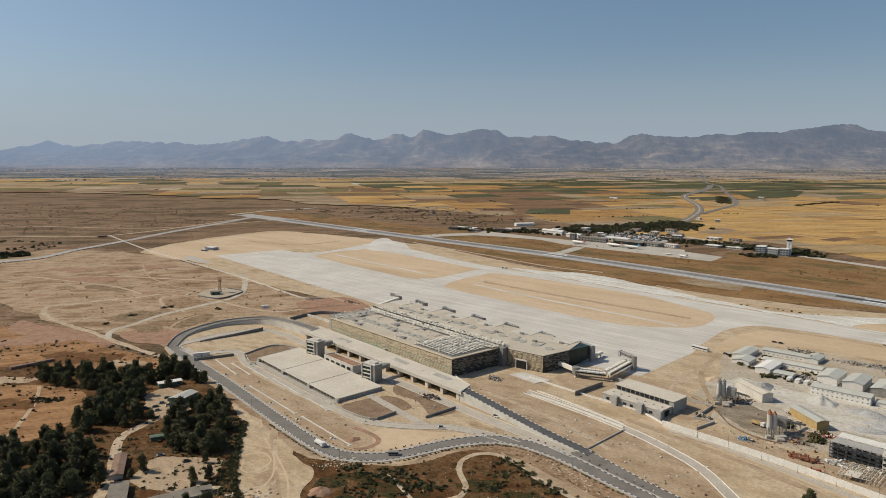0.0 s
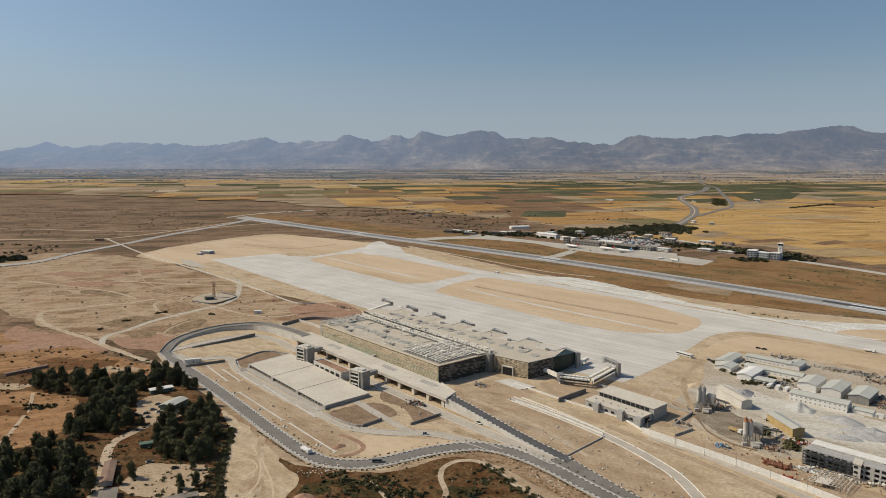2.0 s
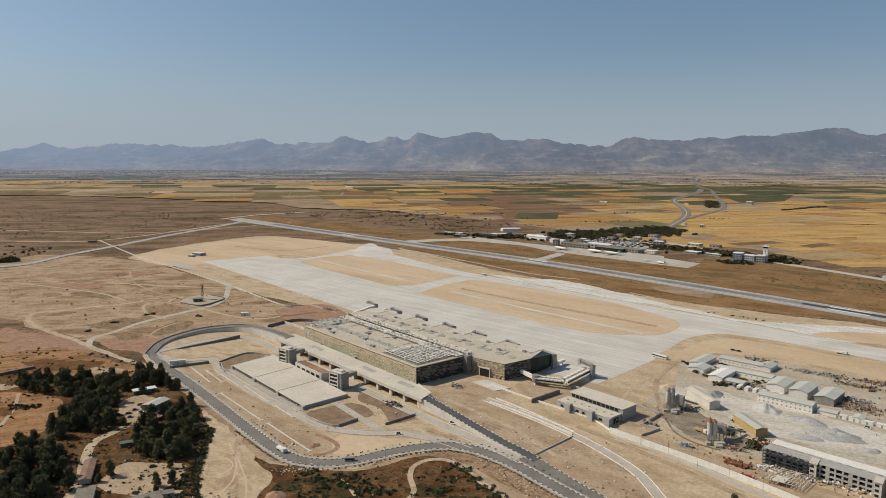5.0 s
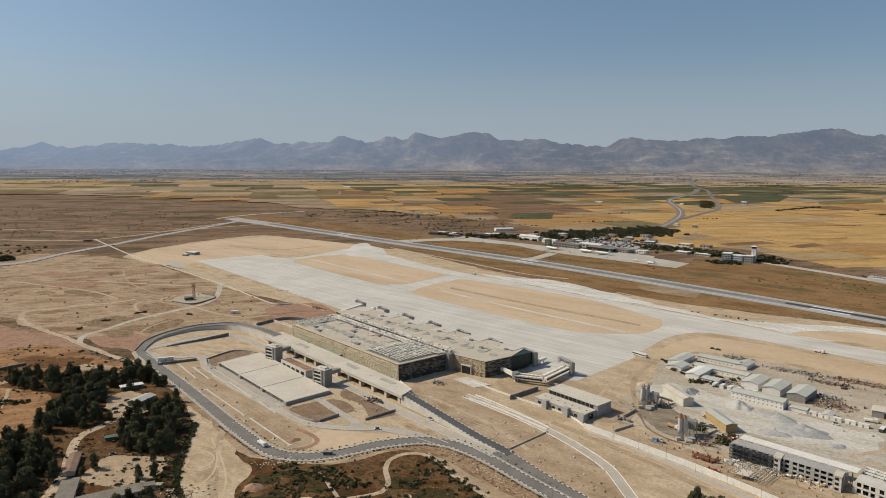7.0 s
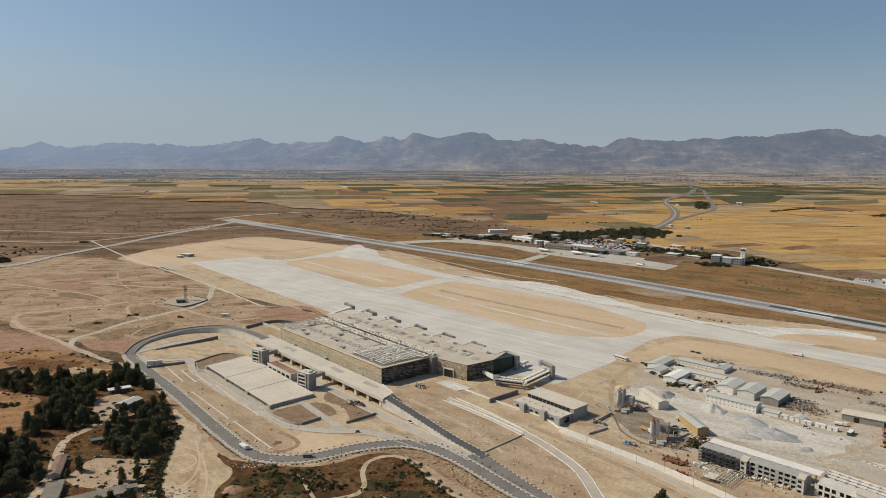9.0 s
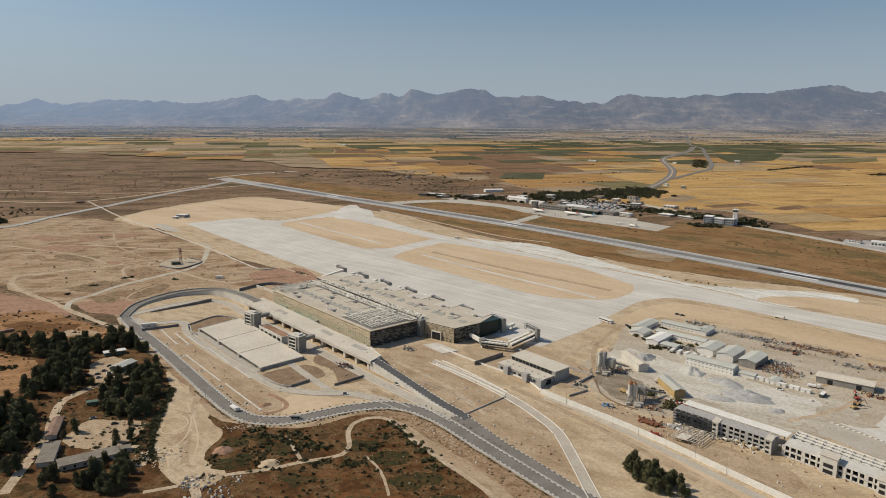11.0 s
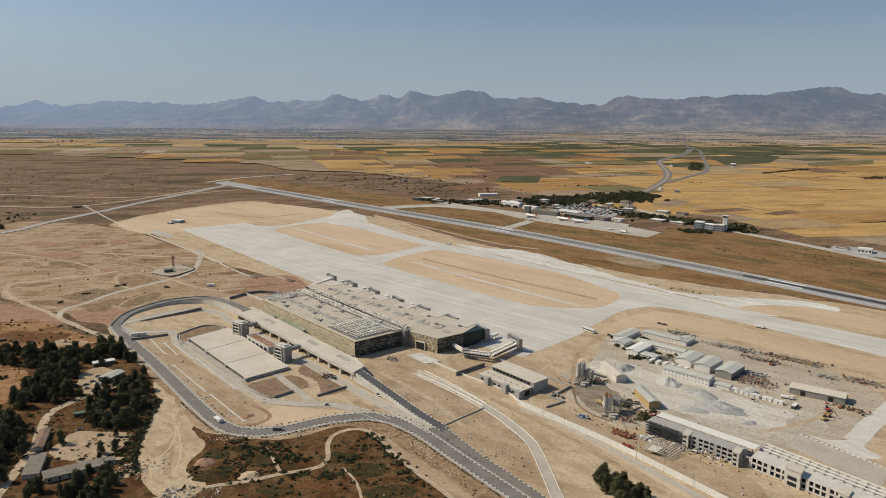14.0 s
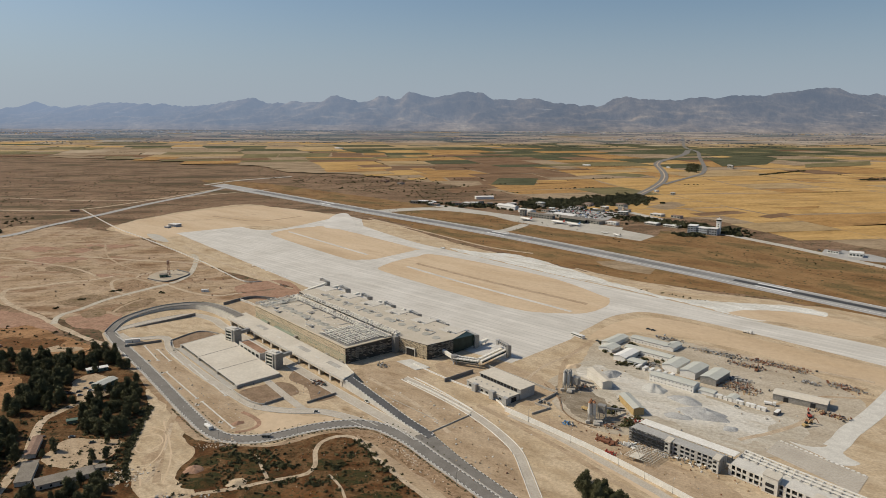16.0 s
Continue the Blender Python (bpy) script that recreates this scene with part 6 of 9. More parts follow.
def build_long_bridge():
    """The long pair of boarding tunnels at the pier's near end, on a round tower."""
    t = thing("twin_boarding_bridge", (103, 474), "pair of pale boarding tunnels on a steel tower", "boarding bridge", "boarding bridges")
    a, m, e = Vector((92, 490, 5.2)), Vector((102, 475, 5.2)), Vector((148, 494, 5.2))
    bm = bmesh.new()
    beam(bm, a, m, 2.6, 2.6)
    part("tunnel", bm, M_PIPE, t, "pale ribbed tunnel")
    bm = bmesh.new()
    tube(bm, m + Vector((0, 0, -2)), m + Vector((0, 0, 2.4)), 3.0, 14)
    part("rotunda", bm, M_GREYM, t)
    bm = bmesh.new()
    for k in range(3):
        q = m + Vector((2.2 * math.cos(2.1 * k), 2.2 * math.sin(2.1 * k), 0))
        beam(bm, Vector((q.x, q.y, -0.1)), Vector((m.x, m.y, 4.4)), 0.7)
    part("tower_leg", bm, M_STEEL, t)
    k = Vector((123.5, 468, 5.2))
    for p, q, w in ((m, k, 2.2), (k, e, 2.4)):
        x = (q - p).normalized()
        y = Vector((-x.y, x.x, 0))
        for s in (-2.3, 2.3):
            bm = bmesh.new()
            beam(bm, p + y * s, q + y * s, w, 2.5)
            tun = part("tunnel", bm, M_PIPE, t, "pale ribbed tunnel")
            for i in range(7):
                bm = bmesh.new()
                c = p.lerp(q, (i + 0.5) / 7) + y * s
                beam(bm, c - x * 0.2, c + x * 0.2, w + 0.2, 2.7)
                part("rib", bm, M_STEEL, tun)
            bm = bmesh.new()
            beam(bm, p + y * s * 1.55 + Vector((0, 0, -0.2)), q + y * s * 1.55 + Vector((0, 0, -0.2)), 0.25, 1.0)
            part("window_band", bm, M_GLASSD, tun, "dark window band")
    for p in (k, e):
        bm = bmesh.new()
        for s in (-1.5, 1.5):
            beam(bm, Vector((p.x + s, p.y - s, -0.1)), Vector((p.x + s, p.y - s, 5)), 0.5)
        part("support", bm, M_STEEL, t)
    bridge_end(t, Vector((151, 489, 0)), PD, PN)


build_long_bridge()


# ---- east side: walls, road, white building ----
wall("boundary_wall", [(140, 391), (197, 335), (246, 278), (300, 215), (380, 120)], 0.5, 3.9, M_WALLW, "long pale concrete boundary wall")
wall("boundary_wall", [(94, 439), (118, 457)], 0.5, 3.2, M_DARKC, "dark concrete wall beside the white building")
wall("low_wall", [(66, 473), (97, 443), (130, 414), (141, 394)], 0.6, 1.3, M_WALLW, "low pale concrete wall before the white building")
wall("boundary_wall", [(129, 470), (184, 419)], 0.5, 2.2, M_CONC, "grey concrete yard wall behind the white building")
wall("boundary_wall", [(184, 419), (166, 402)], 0.5, 2.0, M_CONC, "grey concrete yard wall")
wall("low_wall", [(175, 395), (160, 386)], 0.5, 1.6, M_CONC, "short low concrete wall")
wall("low_wall", [(164, 402), (175, 395)], 0.5, 1.6, M_CONC, "short low concrete wall")
wall("low_wall", [(85, 360), (114, 385)], 0.5, 1.0, M_CONC, "thin low concrete wall over the sand")
wall("low_wall", [(46, 416), (90, 376)], 0.4, 0.5, M_CONC, "half-buried concrete kerb line")
wall("trench_wall", [(63, 440), (84, 421), (114, 388)], 0.5, 1.2, M_WALLW, "pale concrete side of a sunken ramp")
wall("trench_wall", [(68, 447), (88, 426), (116, 392)], 0.5, 0.9, M_WALLW, "pale concrete side of a sunken ramp")
road("service_road", [(60, 446), (99, 406), (120, 380), (134, 358), (144, 336), (148, 310), (151, 284), (156, 240), (165, 180)], 6.0, M_ROADC, 0.2, 4, 0, "narrow pale concrete road")
e_line = spline([(60, 446), (99, 406), (120, 380), (134, 358), (144, 336), (148, 310), (151, 284), (156, 240)], 4)
for s in (1, -1):
    bm = bmesh.new()
    ln = offsets(e_line, s * 3.5)
    for p, q in zip(ln, ln[1:]):
        beam(bm, p + Vector((0, 0, 0.35)), q + Vector((0, 0, 0.35)), 0.4, 0.5)
    tagged(obj("kerb", bm, M_WALLW), "pale concrete kerb of the narrow road", "kerb", "", "structure")
road("dirt_track", [(143, 386), (170, 360), (210, 312), (250, 262), (320, 180)], 6, M_ROADC, 0.18, 6, 0.6, "trodden track along the boundary wall")
road("dirt_track", [(128, 400), (160, 370), (200, 320), (240, 265)], 5, M_FILL, 0.17, 6, 0.8, "sandy track along the boundary wall")
bm = bmesh.new()
prism(bm, [(52, 478), (62, 484), (80, 467), (70, 460)], 0, 0.6)
tagged(obj("loading_slab", bm, M_WALLC), "pale concrete slab before the goods door", "slab")


def build_white_building():
    t = thing("service_building", (138, 425), "raw concrete service building with stepped flat roof", "building")
    u, v = Vector((0.707, -0.707, 0)), Vector((0.80, 0.60, 0))
    o = Vector((112, 432, 0))
    bm = bmesh.new()
    prism(bm, [o, o + u * 43, o + u * 43 + v * 13, o + v * 13], -0.2, 5.0)
    part("wall", bm, M_GREYC, t)
    bm = bmesh.new()
    prism(bm, [o + v * 13 + u * 1, o + u * 44 + v * 13, o + u * 44 + v * 28, o + v * 28 + u * 1], -0.2, 8.2)
    part("upper_wall", bm, M_GREYC, t)
    bm = bmesh.new()
    prism(bm, [o + v * 12.4 + u * 0.4, o + u * 44.6 + v * 12.4, o + u * 44.6 + v * 28.4, o + v * 28.4 + u * 0.4], 8.2, 8.7)
    prism(bm, [o - v * 0.3 - u * 0.3, o + u * 43.3 - v * 0.3, o + u * 43.3 + v * 12.2, o + v * 12.2 - u * 0.3], 5.0, 5.35)
    part("roof", bm, M_DECK, t, "pale flat concrete roof")
    for k in range(11):
        bm = bmesh.new()
        c = o + v * 12.9 + u * (3.5 + k * 3.55)
        box(bm, c, u, 2.7, 0.5, 5.6, 7.7)
        part("window", bm, M_OPENING_SHADE, t, "near-black panel for an unglazed window's shade")
    for s, h in ((10.5, 6.2), (29, 6.4), (42.5, 5.6)):
        bm = bmesh.new()
        box(bm, o + u * s - v * 1.2, u, 4.2, 3.6, -0.2, h)
        part("stair_block", bm, M_GREYC, t)
    for s in (4, 17, 22, 36):
        bm = bmesh.new()
        box(bm, o + u * s - v * 0.05, u, 2.2, 0.4, 1.6, 3.2)
        part("window", bm, M_OPENING_SHADE, t, "near-black panel for an unglazed window's shade")
    bm = bmesh.new()
    box(bm, o + u * 43.1 + v * 7, v, 5, 0.4, 0, 3.6)
    part("door", bm, M_OPENING_SHADE, t, "near-black panel for an open doorway's shade")
    for k in range(7):
        bm = bmesh.new()
        box(bm, o + u * (4 + k * 6) + v * 6, u, 0.9, 0.9, 5.3, 5.9)
        part("roof_curb", bm, M_GREYC, t)


build_white_building()


# ---- unfinished offices ----
def build_frame(at, u, v, L, W, floors, fh, wings, label, scaffold=0.0, roofed=True):
    """A concrete frame building: slabs, columns, front piers and spandrels with dark openings."""
    t = thing("unfinished_building", at, label, "building", "unfinished concrete buildings")
    o = S2(at)
    u, v = Vector((*u, 0)).normalized(), Vector((*v, 0)).normalized()
    half = W * 0.45
    for f in range(floors + 1):
        z = f * fh
        bm = bmesh.new()
        prism(bm, [o - v * 0.4, o + u * L - v * 0.4, o + u * L + v * half, o + v * half], z - 0.15 if f else -0.1, z + 0.25)
        part("floor_slab", bm, M_GREYC if roofed or f < floors else M_WALLC, t)
    # near-black wall stands for the shade indoors
    bm = bmesh.new()
    prism(bm, [o + v * half * 0.55, o + u * L + v * half * 0.55, o + u * L + v * half * 0.65, o + v * half * 0.65], 0.2, floors * fh - 0.2)
    part("core_wall", bm, M_OPENING_SHADE, t, "block coloured as a shaded interior")
    n = int(L / 3.6)
    for f in range(floors):
        z0, z1 = f * fh + 0.25, (f + 1) * fh - 0.15
        for k in range(n + 1):
            s = L * k / n
            bm = bmesh.new()
            box(bm, o + u * s - v * 0.2, u, 1.0 if k % 3 else 2.1, 0.4, z0, z1)
            part("front_pier", bm, M_GREYC if roofed else M_WALLC, t)
        bm = bmesh.new()
        prism(bm, [o - v * 0.3, o + u * L - v * 0.3, o + u * L - v * 0.05, o - v * 0.05], z0, z0 + 0.75)
        part("spandrel", bm, M_GREYC if roofed else M_WALLC, t)
        for e in (0.0, L - 0.4):
            bm = bmesh.new()
            prism(bm, [o + u * e, o + u * (e + 0.4), o + u * (e + 0.4) + v * half, o + u * e + v * half], z0, z1)
            part("end_wall", bm, M_CONC, t)
    top = floors * fh
    for s, w, h in wings:
        bm = bmesh.new()
        box(bm, o + u * s + v * 1.0, u, w, 7.0, 0, top + h)
        wing = part("stair_wing", bm, M_WALLC, t)
        for f in range(floors):
            bm = bmesh.new()
            box(bm, o + u * s - v * 2.55, u, w * 0.55, 0.3, f * fh + 0.9, f * fh + fh - 0.6)
            part("window", bm, M_OPENING_SHADE, wing)
        bm = bmesh.new()
        box(bm, o + u * s + v * 1.0, u, w + 0.8, 7.8, top + h, top + h + 0.4)
        part("roof_cap", bm, M_DECK, wing)
    # open hall behind under a light roof frame
    bm = bmesh.new()
    prism(bm, [o + v * half, o + u * L + v * half, o + u * L + v * W, o + v * W], 0, 0.2)
    part("hall_floor", bm, M_CONC, t)
    m = int(L / 5)
    bm = bmesh.new()
    for k in range(m + 1):
        s = L * k / m
        for e in (half + 0.5, W - 0.3):
            p = o + u * s + v * e
            beam(bm, p, p + Vector((0, 0, top - 0.6)), 0.45)
        beam(bm, o + u * s + v * (half + 0.5) + Vector((0, 0, top - 0.7)), o + u * s + v * (W - 0.3) + Vector((0, 0, top - 0.7)), 0.4, 0.6)
    part("hall_frame", bm, M_WALLC, t, "pale concrete hall frame")
    bm = bmesh.new()
    if roofed:
        prism(bm, [o + v * (half + 2.4), o + u * (L + 4) + v * (half + 2.4), o + u * (L + 4) + v * (W + 0.6), o + v * (W + 0.6)], top - 0.35, top - 0.05)
        part("hall_roof", bm, M_WALLW, t, "pale roof strip")
    else:
        prism(bm, [o + v * (half + 0.1), o + u * L + v * (half + 0.1), o + u * L + v * W, o + v * W], top - 1.9, top - 1.6)
        part("hall_slab", bm, M_WALLC, t, "pale slab under the roof beams")
        bm = bmesh.new()
        for f in (0.0, 0.36, 0.68, 1.0):
            e = half + 0.5 + (W - half - 0.8) * f
            beam(bm, o + v * e + Vector((0, 0, top - 0.6)), o + u * L + v * e + Vector((0, 0, top - 0.6)), 0.5, 0.9)
        part("edge_beam", bm, M_WALLW, t, "pale long roof beams", "stuff")
    if scaffold:
        bm = bmesh.new()
        for k in range(int(scaffold / 2.2) + 1):
            for e in (-1.0, -2.2):
                p = o + u * 2.2 * k + v * e
                beam(bm, p, p + Vector((0, 0, top + 0.8)), 0.14)
        for f in range(int(top / 1.9) + 1):
            for e in (-1.0, -2.2):
                p = o + v * e + Vector((0, 0, 0.4 + f * 1.9))
                beam(bm, p, p + u * scaffold, 0.12)
            prism(bm, [o - v * 2.2, o + u * scaffold - v * 2.2, o + u * scaffold - v * 1.0, o - v * 1.0], 0.3 + f * 1.9, 0.38 + f * 1.9)
        part("scaffold", bm, M_DARK, t, "dark steel scaffold", "stuff")
    return t


build_frame((225, 353), (0.755, -0.655), (0.76, 0.65), 61, 17, 3, 2.9, ((27, 3.5, 0.2), (59, 3.5, 0.3)), "unfinished grey concrete office block under dark scaffolding", 29)
build_frame((277, 311), (0.70, -0.714), (0.72, 0.70), 84, 24, 2, 3.6, ((25, 9, 3.4), (52, 5, 1.0)), "unfinished pale concrete office block with a raised stair wing", 0.0, False)


def build_formwork():
    t = thing("formwork", (228, 328), "timber formwork and props for a new slab", "formwork")
    u, v = Vector((0.755, -0.655, 0)), Vector((0.76, 0.65, 0))
    o = Vector((215, 329, 0))
    bm = bmesh.new()
    rnd = random.Random(8)
    for i in range(11):
        beam(bm, o + u * i * 1.7 + Vector((0, 0, 2.6)), o + u * i * 1.7 + v * rnd.uniform(14, 20) + Vector((0, 0, 2.6)), 0.35, 0.2)
    for j in range(9):
        beam(bm, o + v * j * 2.4 + Vector((0, 0, 2.75)), o + u * rnd.uniform(10, 17) + v * j * 2.4 + Vector((0, 0, 2.75)), 0.3, 0.2)
    prism(bm, [o + u * 3, o + u * 9, o + u * 9 + v * 8, o + u * 3 + v * 8], 2.86, 2.95)
    part("board", bm, M_DECK, t, "pale timber joists and boards", "stuff")
    bm = bmesh.new()
    for i in range(9):
        for j in range(8):
            p = o + u * (i * 2) + v * (j * 2.8)
            beam(bm, p, p + Vector((0, 0, 2.6 + 1.4 * ((i + j) % 2))), 0.14)
    part("prop", bm, M_GREYM, t, "steel props", "stuff")
    return t


build_formwork()


# ---- sheds ----
def shed(at, u, L, W, h, label, rise=0.12, wallm=None, roofm=None, doors=0, windows=0, name="shed", group="site sheds"):
    """A gabled sheet-metal shed with a roof that oversails, doors in the side and small windows."""
    t = thing(name, at, label, "shed", group)
    c = S2(at)
    u = Vector((*u, 0)).normalized()
    v = Vector((-u.y, u.x, 0))
    r = h + W * rise
    wallm, roofm = wallm or M_WHITE, roofm or M_SHEDROOF
    bm = bmesh.new()
    sec = [(-W / 2, -0.1), (W / 2, -0.1), (W / 2, h), (0, r), (-W / 2, h)]
    ends = [[bm.verts.new(c + u * e * L / 2 + v * a + Vector((0, 0, z))) for a, z in sec] for e in (-1, 1)]
    bm.faces.new(ends[0])
    bm.faces.new(ends[1][::-1])
    for k in range(5):
        bm.faces.new((ends[0][k], ends[0][(k + 1) % 5], ends[1][(k + 1) % 5], ends[1][k]))
    part("wall", bm, wallm, t)
    bm = bmesh.new()
    for s in (-1, 1):
        a = [c + u * e * (L / 2 + 0.5) + v * s * q + Vector((0, 0, z)) for e in (-1, 1) for q, z in ((0, r + 0.12), (W / 2 + 0.5, h + 0.0))]
        lo = [bm.verts.new(p) for p in (a[0], a[1], a[3], a[2])]
        hi = [bm.verts.new(p + Vector((0, 0, 0.16))) for p in (a[0], a[1], a[3], a[2])]
        bm.faces.new(lo)
        bm.faces.new(hi[::-1])
        for k in range(4):
            bm.faces.new((lo[k], lo[(k + 1) % 4], hi[(k + 1) % 4], hi[k]))
    part("roof", bm, roofm, t)
    for k in range(doors):
        bm = bmesh.new()
        box(bm, c - v * (W / 2) * (1 if u.x > 0 else -1) + u * L * ((k + 0.5) / doors - 0.5), u, 3.4, 0.3, 0, h * 0.75)
        part("door", bm, M_OPENING_SHADE, t, "near-black panel for an open doorway's shade")
    for k in range(windows):
        for z in ((1.2,) if h < 5 else (1.1, 3.8)):
            bm = bmesh.new()
            box(bm, c - v * (W / 2) * (1 if u.x > 0 else -1) + u * L * ((k + 0.5) / windows - 0.5), u, 0.9, 0.2, z, z + 0.9)
            part("window", bm, M_GREYM, t)
    return t


DV, DU = (0.74, 0.67), (0.80, -0.60)
shed((255, 523), DV, 27, 10, 3.6, "white gabled site shed with grey roof")
shed((246, 507), DV, 14, 12, 3.0, "low white site shed with grey roof")
shed((257, 489), DV, 23, 10, 4.2, "white gabled site shed with pale roof", roofm=M_WHITE)
shed((287, 518), DU, 34, 8, 4.2, "long white site hostel with small windows", windows=10)
shed((279, 494), DU, 42, 8, 3.8, "long low site hostel with grey roof", windows=10)
shed((305, 509), DV, 16, 9, 3.6, "white gabled site shed")
shed((294, 467), DV, 22, 12, 5.4, "large white gabled store with grey-green roof")
shed((306, 456), DV, 23, 12, 5.6, "large white gabled store with grey-green roof")
shed((319, 444), DV, 24, 12, 5.6, "large gabled store with grey walls", wallm=M_GREYM)
shed((282, 435), DU, 36, 9, 5.8, "two-storey white site hostel with rows of windows", windows=12)
shed((304, 420), DU, 12, 6, 3.0, "small white site hut")
shed((263, 476), DU, 13, 8, 2.8, "low flat site shed", rise=0.05)
shed((371, 406), (0.87, -0.5), 37, 11, 5.0, "long grey-green store with dark doorways", wallm=M_GREYM, roofm=M_DECK, doors=2)
shed((320, 410), DV, 8, 6, 2.8, "small white tent-like hut")


def container(at, u, L, mat, label, h=2.6):
    t = thing("container", at, label, "container", "site containers")
    bm = bmesh.new()
    box(bm, at, u, L, 2.5, 0.05, h)
    part("body", bm, mat, t)
    bm = bmesh.new()
    box(bm, at, u, L + 0.15, 2.65, h, h + 0.12)
    part("roof", bm, M_WHITE, t)
    bm = bmesh.new()
    c = S2(at) + Vector((u[1], -u[0], 0)).normalized() * 1.28
    box(bm, c, u, 0.95, 0.1, 0.1, 2.1)
    part("door", bm, M_GREYM, t)
    return t


for k, (x, y) in enumerate(((310, 414), (316, 409), (322, 404), (329, 399), (335, 394))):
    container((x, y), DU, 6.5, M_WHITE, "white site office container")
for k in range(6):
    container((262 + 4.6 * k, 467 - 3.4 * k), DV, 6, M_WHITE, "white curved-roof site cabin")
container((344, 388), DV, 7, M_DARK, "dark steel site container beside the lorry")
container((-203, 520), (0.95, 0.3), 13, M_WHITE, "long white site hut beside the loop road", 3.2)
container((-189, 669), (0.9, 0.1), 8, M_WHITE, "white hut alone on bare earth", 3.0)


# ---- batching plants ----
def batching_plant(at, n, top, label, bins, tower):
    t = thing("batching_plant", at, label, "batching plant", "batching plants")
    c = S2(at)
    for k in range(n):
        p = c + Vector((3.1 * (k % 2) + 1.8 * (k // 2), 2.9 * (k // 2), 0))
        bm = bmesh.new()
        tube(bm, p + Vector((0, 0, 6)), p + Vector((0, 0, 14.0)), 1.3, 14)
        tube(bm, p + Vector((0, 0, 3.4)), p + Vector((0, 0, 6)), 0.4, 14, 1.3)
        silo = part("silo", bm, M_WALLC, t, "pale cement silo")
        bm = bmesh.new()
        tube(bm, p + Vector((0, 0, 14.0)), p + Vector((0, 0, 14.8)), 1.4, 14, 1.0)
        tube(bm, p + Vector((0, 0, 14.8)), p + Vector((0, 0, 15.8)), 0.4, 8)
        part("cap", bm, top, silo)
        for a in (0.8, 2.4, 3.9, 5.5):
            bm = bmesh.new()
            q = p + Vector((1.2 * math.cos(a), 1.2 * math.sin(a), 0))
            beam(bm, q, q + Vector((0, 0, 6.6)), 0.3)
            part("leg", bm, M_STEEL, silo)
    q = c + S2(tower)
    bm = bmesh.new()
    box(bm, q, (0.8, -0.6), 5.5, 4.5, 5.0, 10.5)
    house = part("mixer_house", bm, M_GREYM, t)
    for a in (-2.2, 2.2):
        for b in (-1.8, 1.8):
            bm = bmesh.new()
            beam(bm, q + Vector((a, b, -0.1)), q + Vector((a, b, 5)), 0.4)
            part("leg", bm, M_STEEL, house)
    e = c + S2(bins)
    bm = bmesh.new()
    beam(bm, q + Vector((0, 0, 8.5)), e + Vector((0, 0, 2.0)), 1.6, 1.2)
    part("conveyor", bm, M_GREYM, t, "inclined grey conveyor")
    for k in range(4):
        bm = bmesh.new()
        f = q.lerp(e, 0.2 + 0.2 * k)
        beam(bm, Vector((f.x, f.y, 0)), Vector((f.x, f.y, 8.0 - 1.4 * k)), 0.3)
        part("trestle", bm, M_STEEL, t)
    bm = bmesh.new()
    box(bm, c + Vector((5, -4, 0)), (1, 0), 6, 3, -0.1, 2.4)
    box(bm, c + Vector((-2, -3, 0)), (1, 0), 3, 2, -0.1, 2.0)
    tube(bm, c + Vector((1, -6, 1.2)), c + Vector((5, -7, 1.2)), 1.2, 10)
    part("mixer_plant", bm, M_CONC, t)
    return t


batching_plant((191, 427), 4, M_GREYM, "concrete batching plant with four grey silos", (24, 6), (9, 0))
batching_plant((201, 377), 3, M_ORANGE, "concrete batching plant with orange-topped silos", (30, 12), (10, 4))
shed((222, 440), (0.28, -0.96), 26, 8, 6.0, "pale open-ended aggregate store", wallm=M_WALLC, roofm=M_DECK, name="aggregate_store", group="")
shed((237, 397), (0.2, -0.98), 24, 8, 5.5, "yellow-walled aggregate store with grey roof", wallm=M_YELLOW, name="aggregate_store", group="")
wall("retaining_wall", [(176, 436), (184, 412), (184, 392), (192, 376), (204, 367)], 1.0, 0.7, M_BED, "low dark bank round the batching plant")


def mound(at, rx, ry, h, turn, mat, label, seed):
    """A tipped heap with a broken crest and a skirt of loose stone."""
    rnd = random.Random(seed)
    bm = bmesh.new()
    n, m = 36, 9
    off = Vector((rnd.random() * 50, rnd.random() * 50, 0))
    ca, sa = math.cos(turn), math.sin(turn)
    rings = []
    for j in range(m):
        f = 1 - j / (m - 1)
        ring = []
        for i in range(n):
            a = 2 * math.pi * i / n
            w = 1 + 0.35 * noise.noise(Vector((math.cos(a), math.sin(a), 0)) * 1.3 + off)
            x, y = rx * f * w * math.cos(a), ry * f * w * math.sin(a)
            z = h * (1 - f ** 1.25) * (0.8 + 0.5 * noise.noise(Vector((x / 5, y / 5, 0)) + off)) + 0.5 * noise.noise(Vector((x, y, 3)) / 1.3 + off) * (1 - f)
            ring.append(bm.verts.new((at[0] + x * ca - y * sa, at[1] + x * sa + y * ca, max(z, 0) + (0.02 if j else -0.2))))
        rings.append(ring)
    for a, b in zip(rings, rings[1:]):
        for i in range(n):
            bm.faces.new((a[i], a[(i + 1) % n], b[(i + 1) % n], b[i]))
    bmesh.ops.remove_doubles(bm, verts=bm.verts, dist=0.02)
    return tagged(obj("gravel_heap", bm, mat, True), label, "gravel heap", "gravel heaps")


mound((234, 453), 10, 7, 5, 0.3, M_PILE, "grey heap of crushed stone", 1)
mound((264, 427), 10, 8, 6, -0.6, M_PILEL, "pale heap of crushed limestone", 2)
mound((282, 408), 14, 7, 4.5, -0.7, M_PILE, "grey heap of crushed stone", 3)
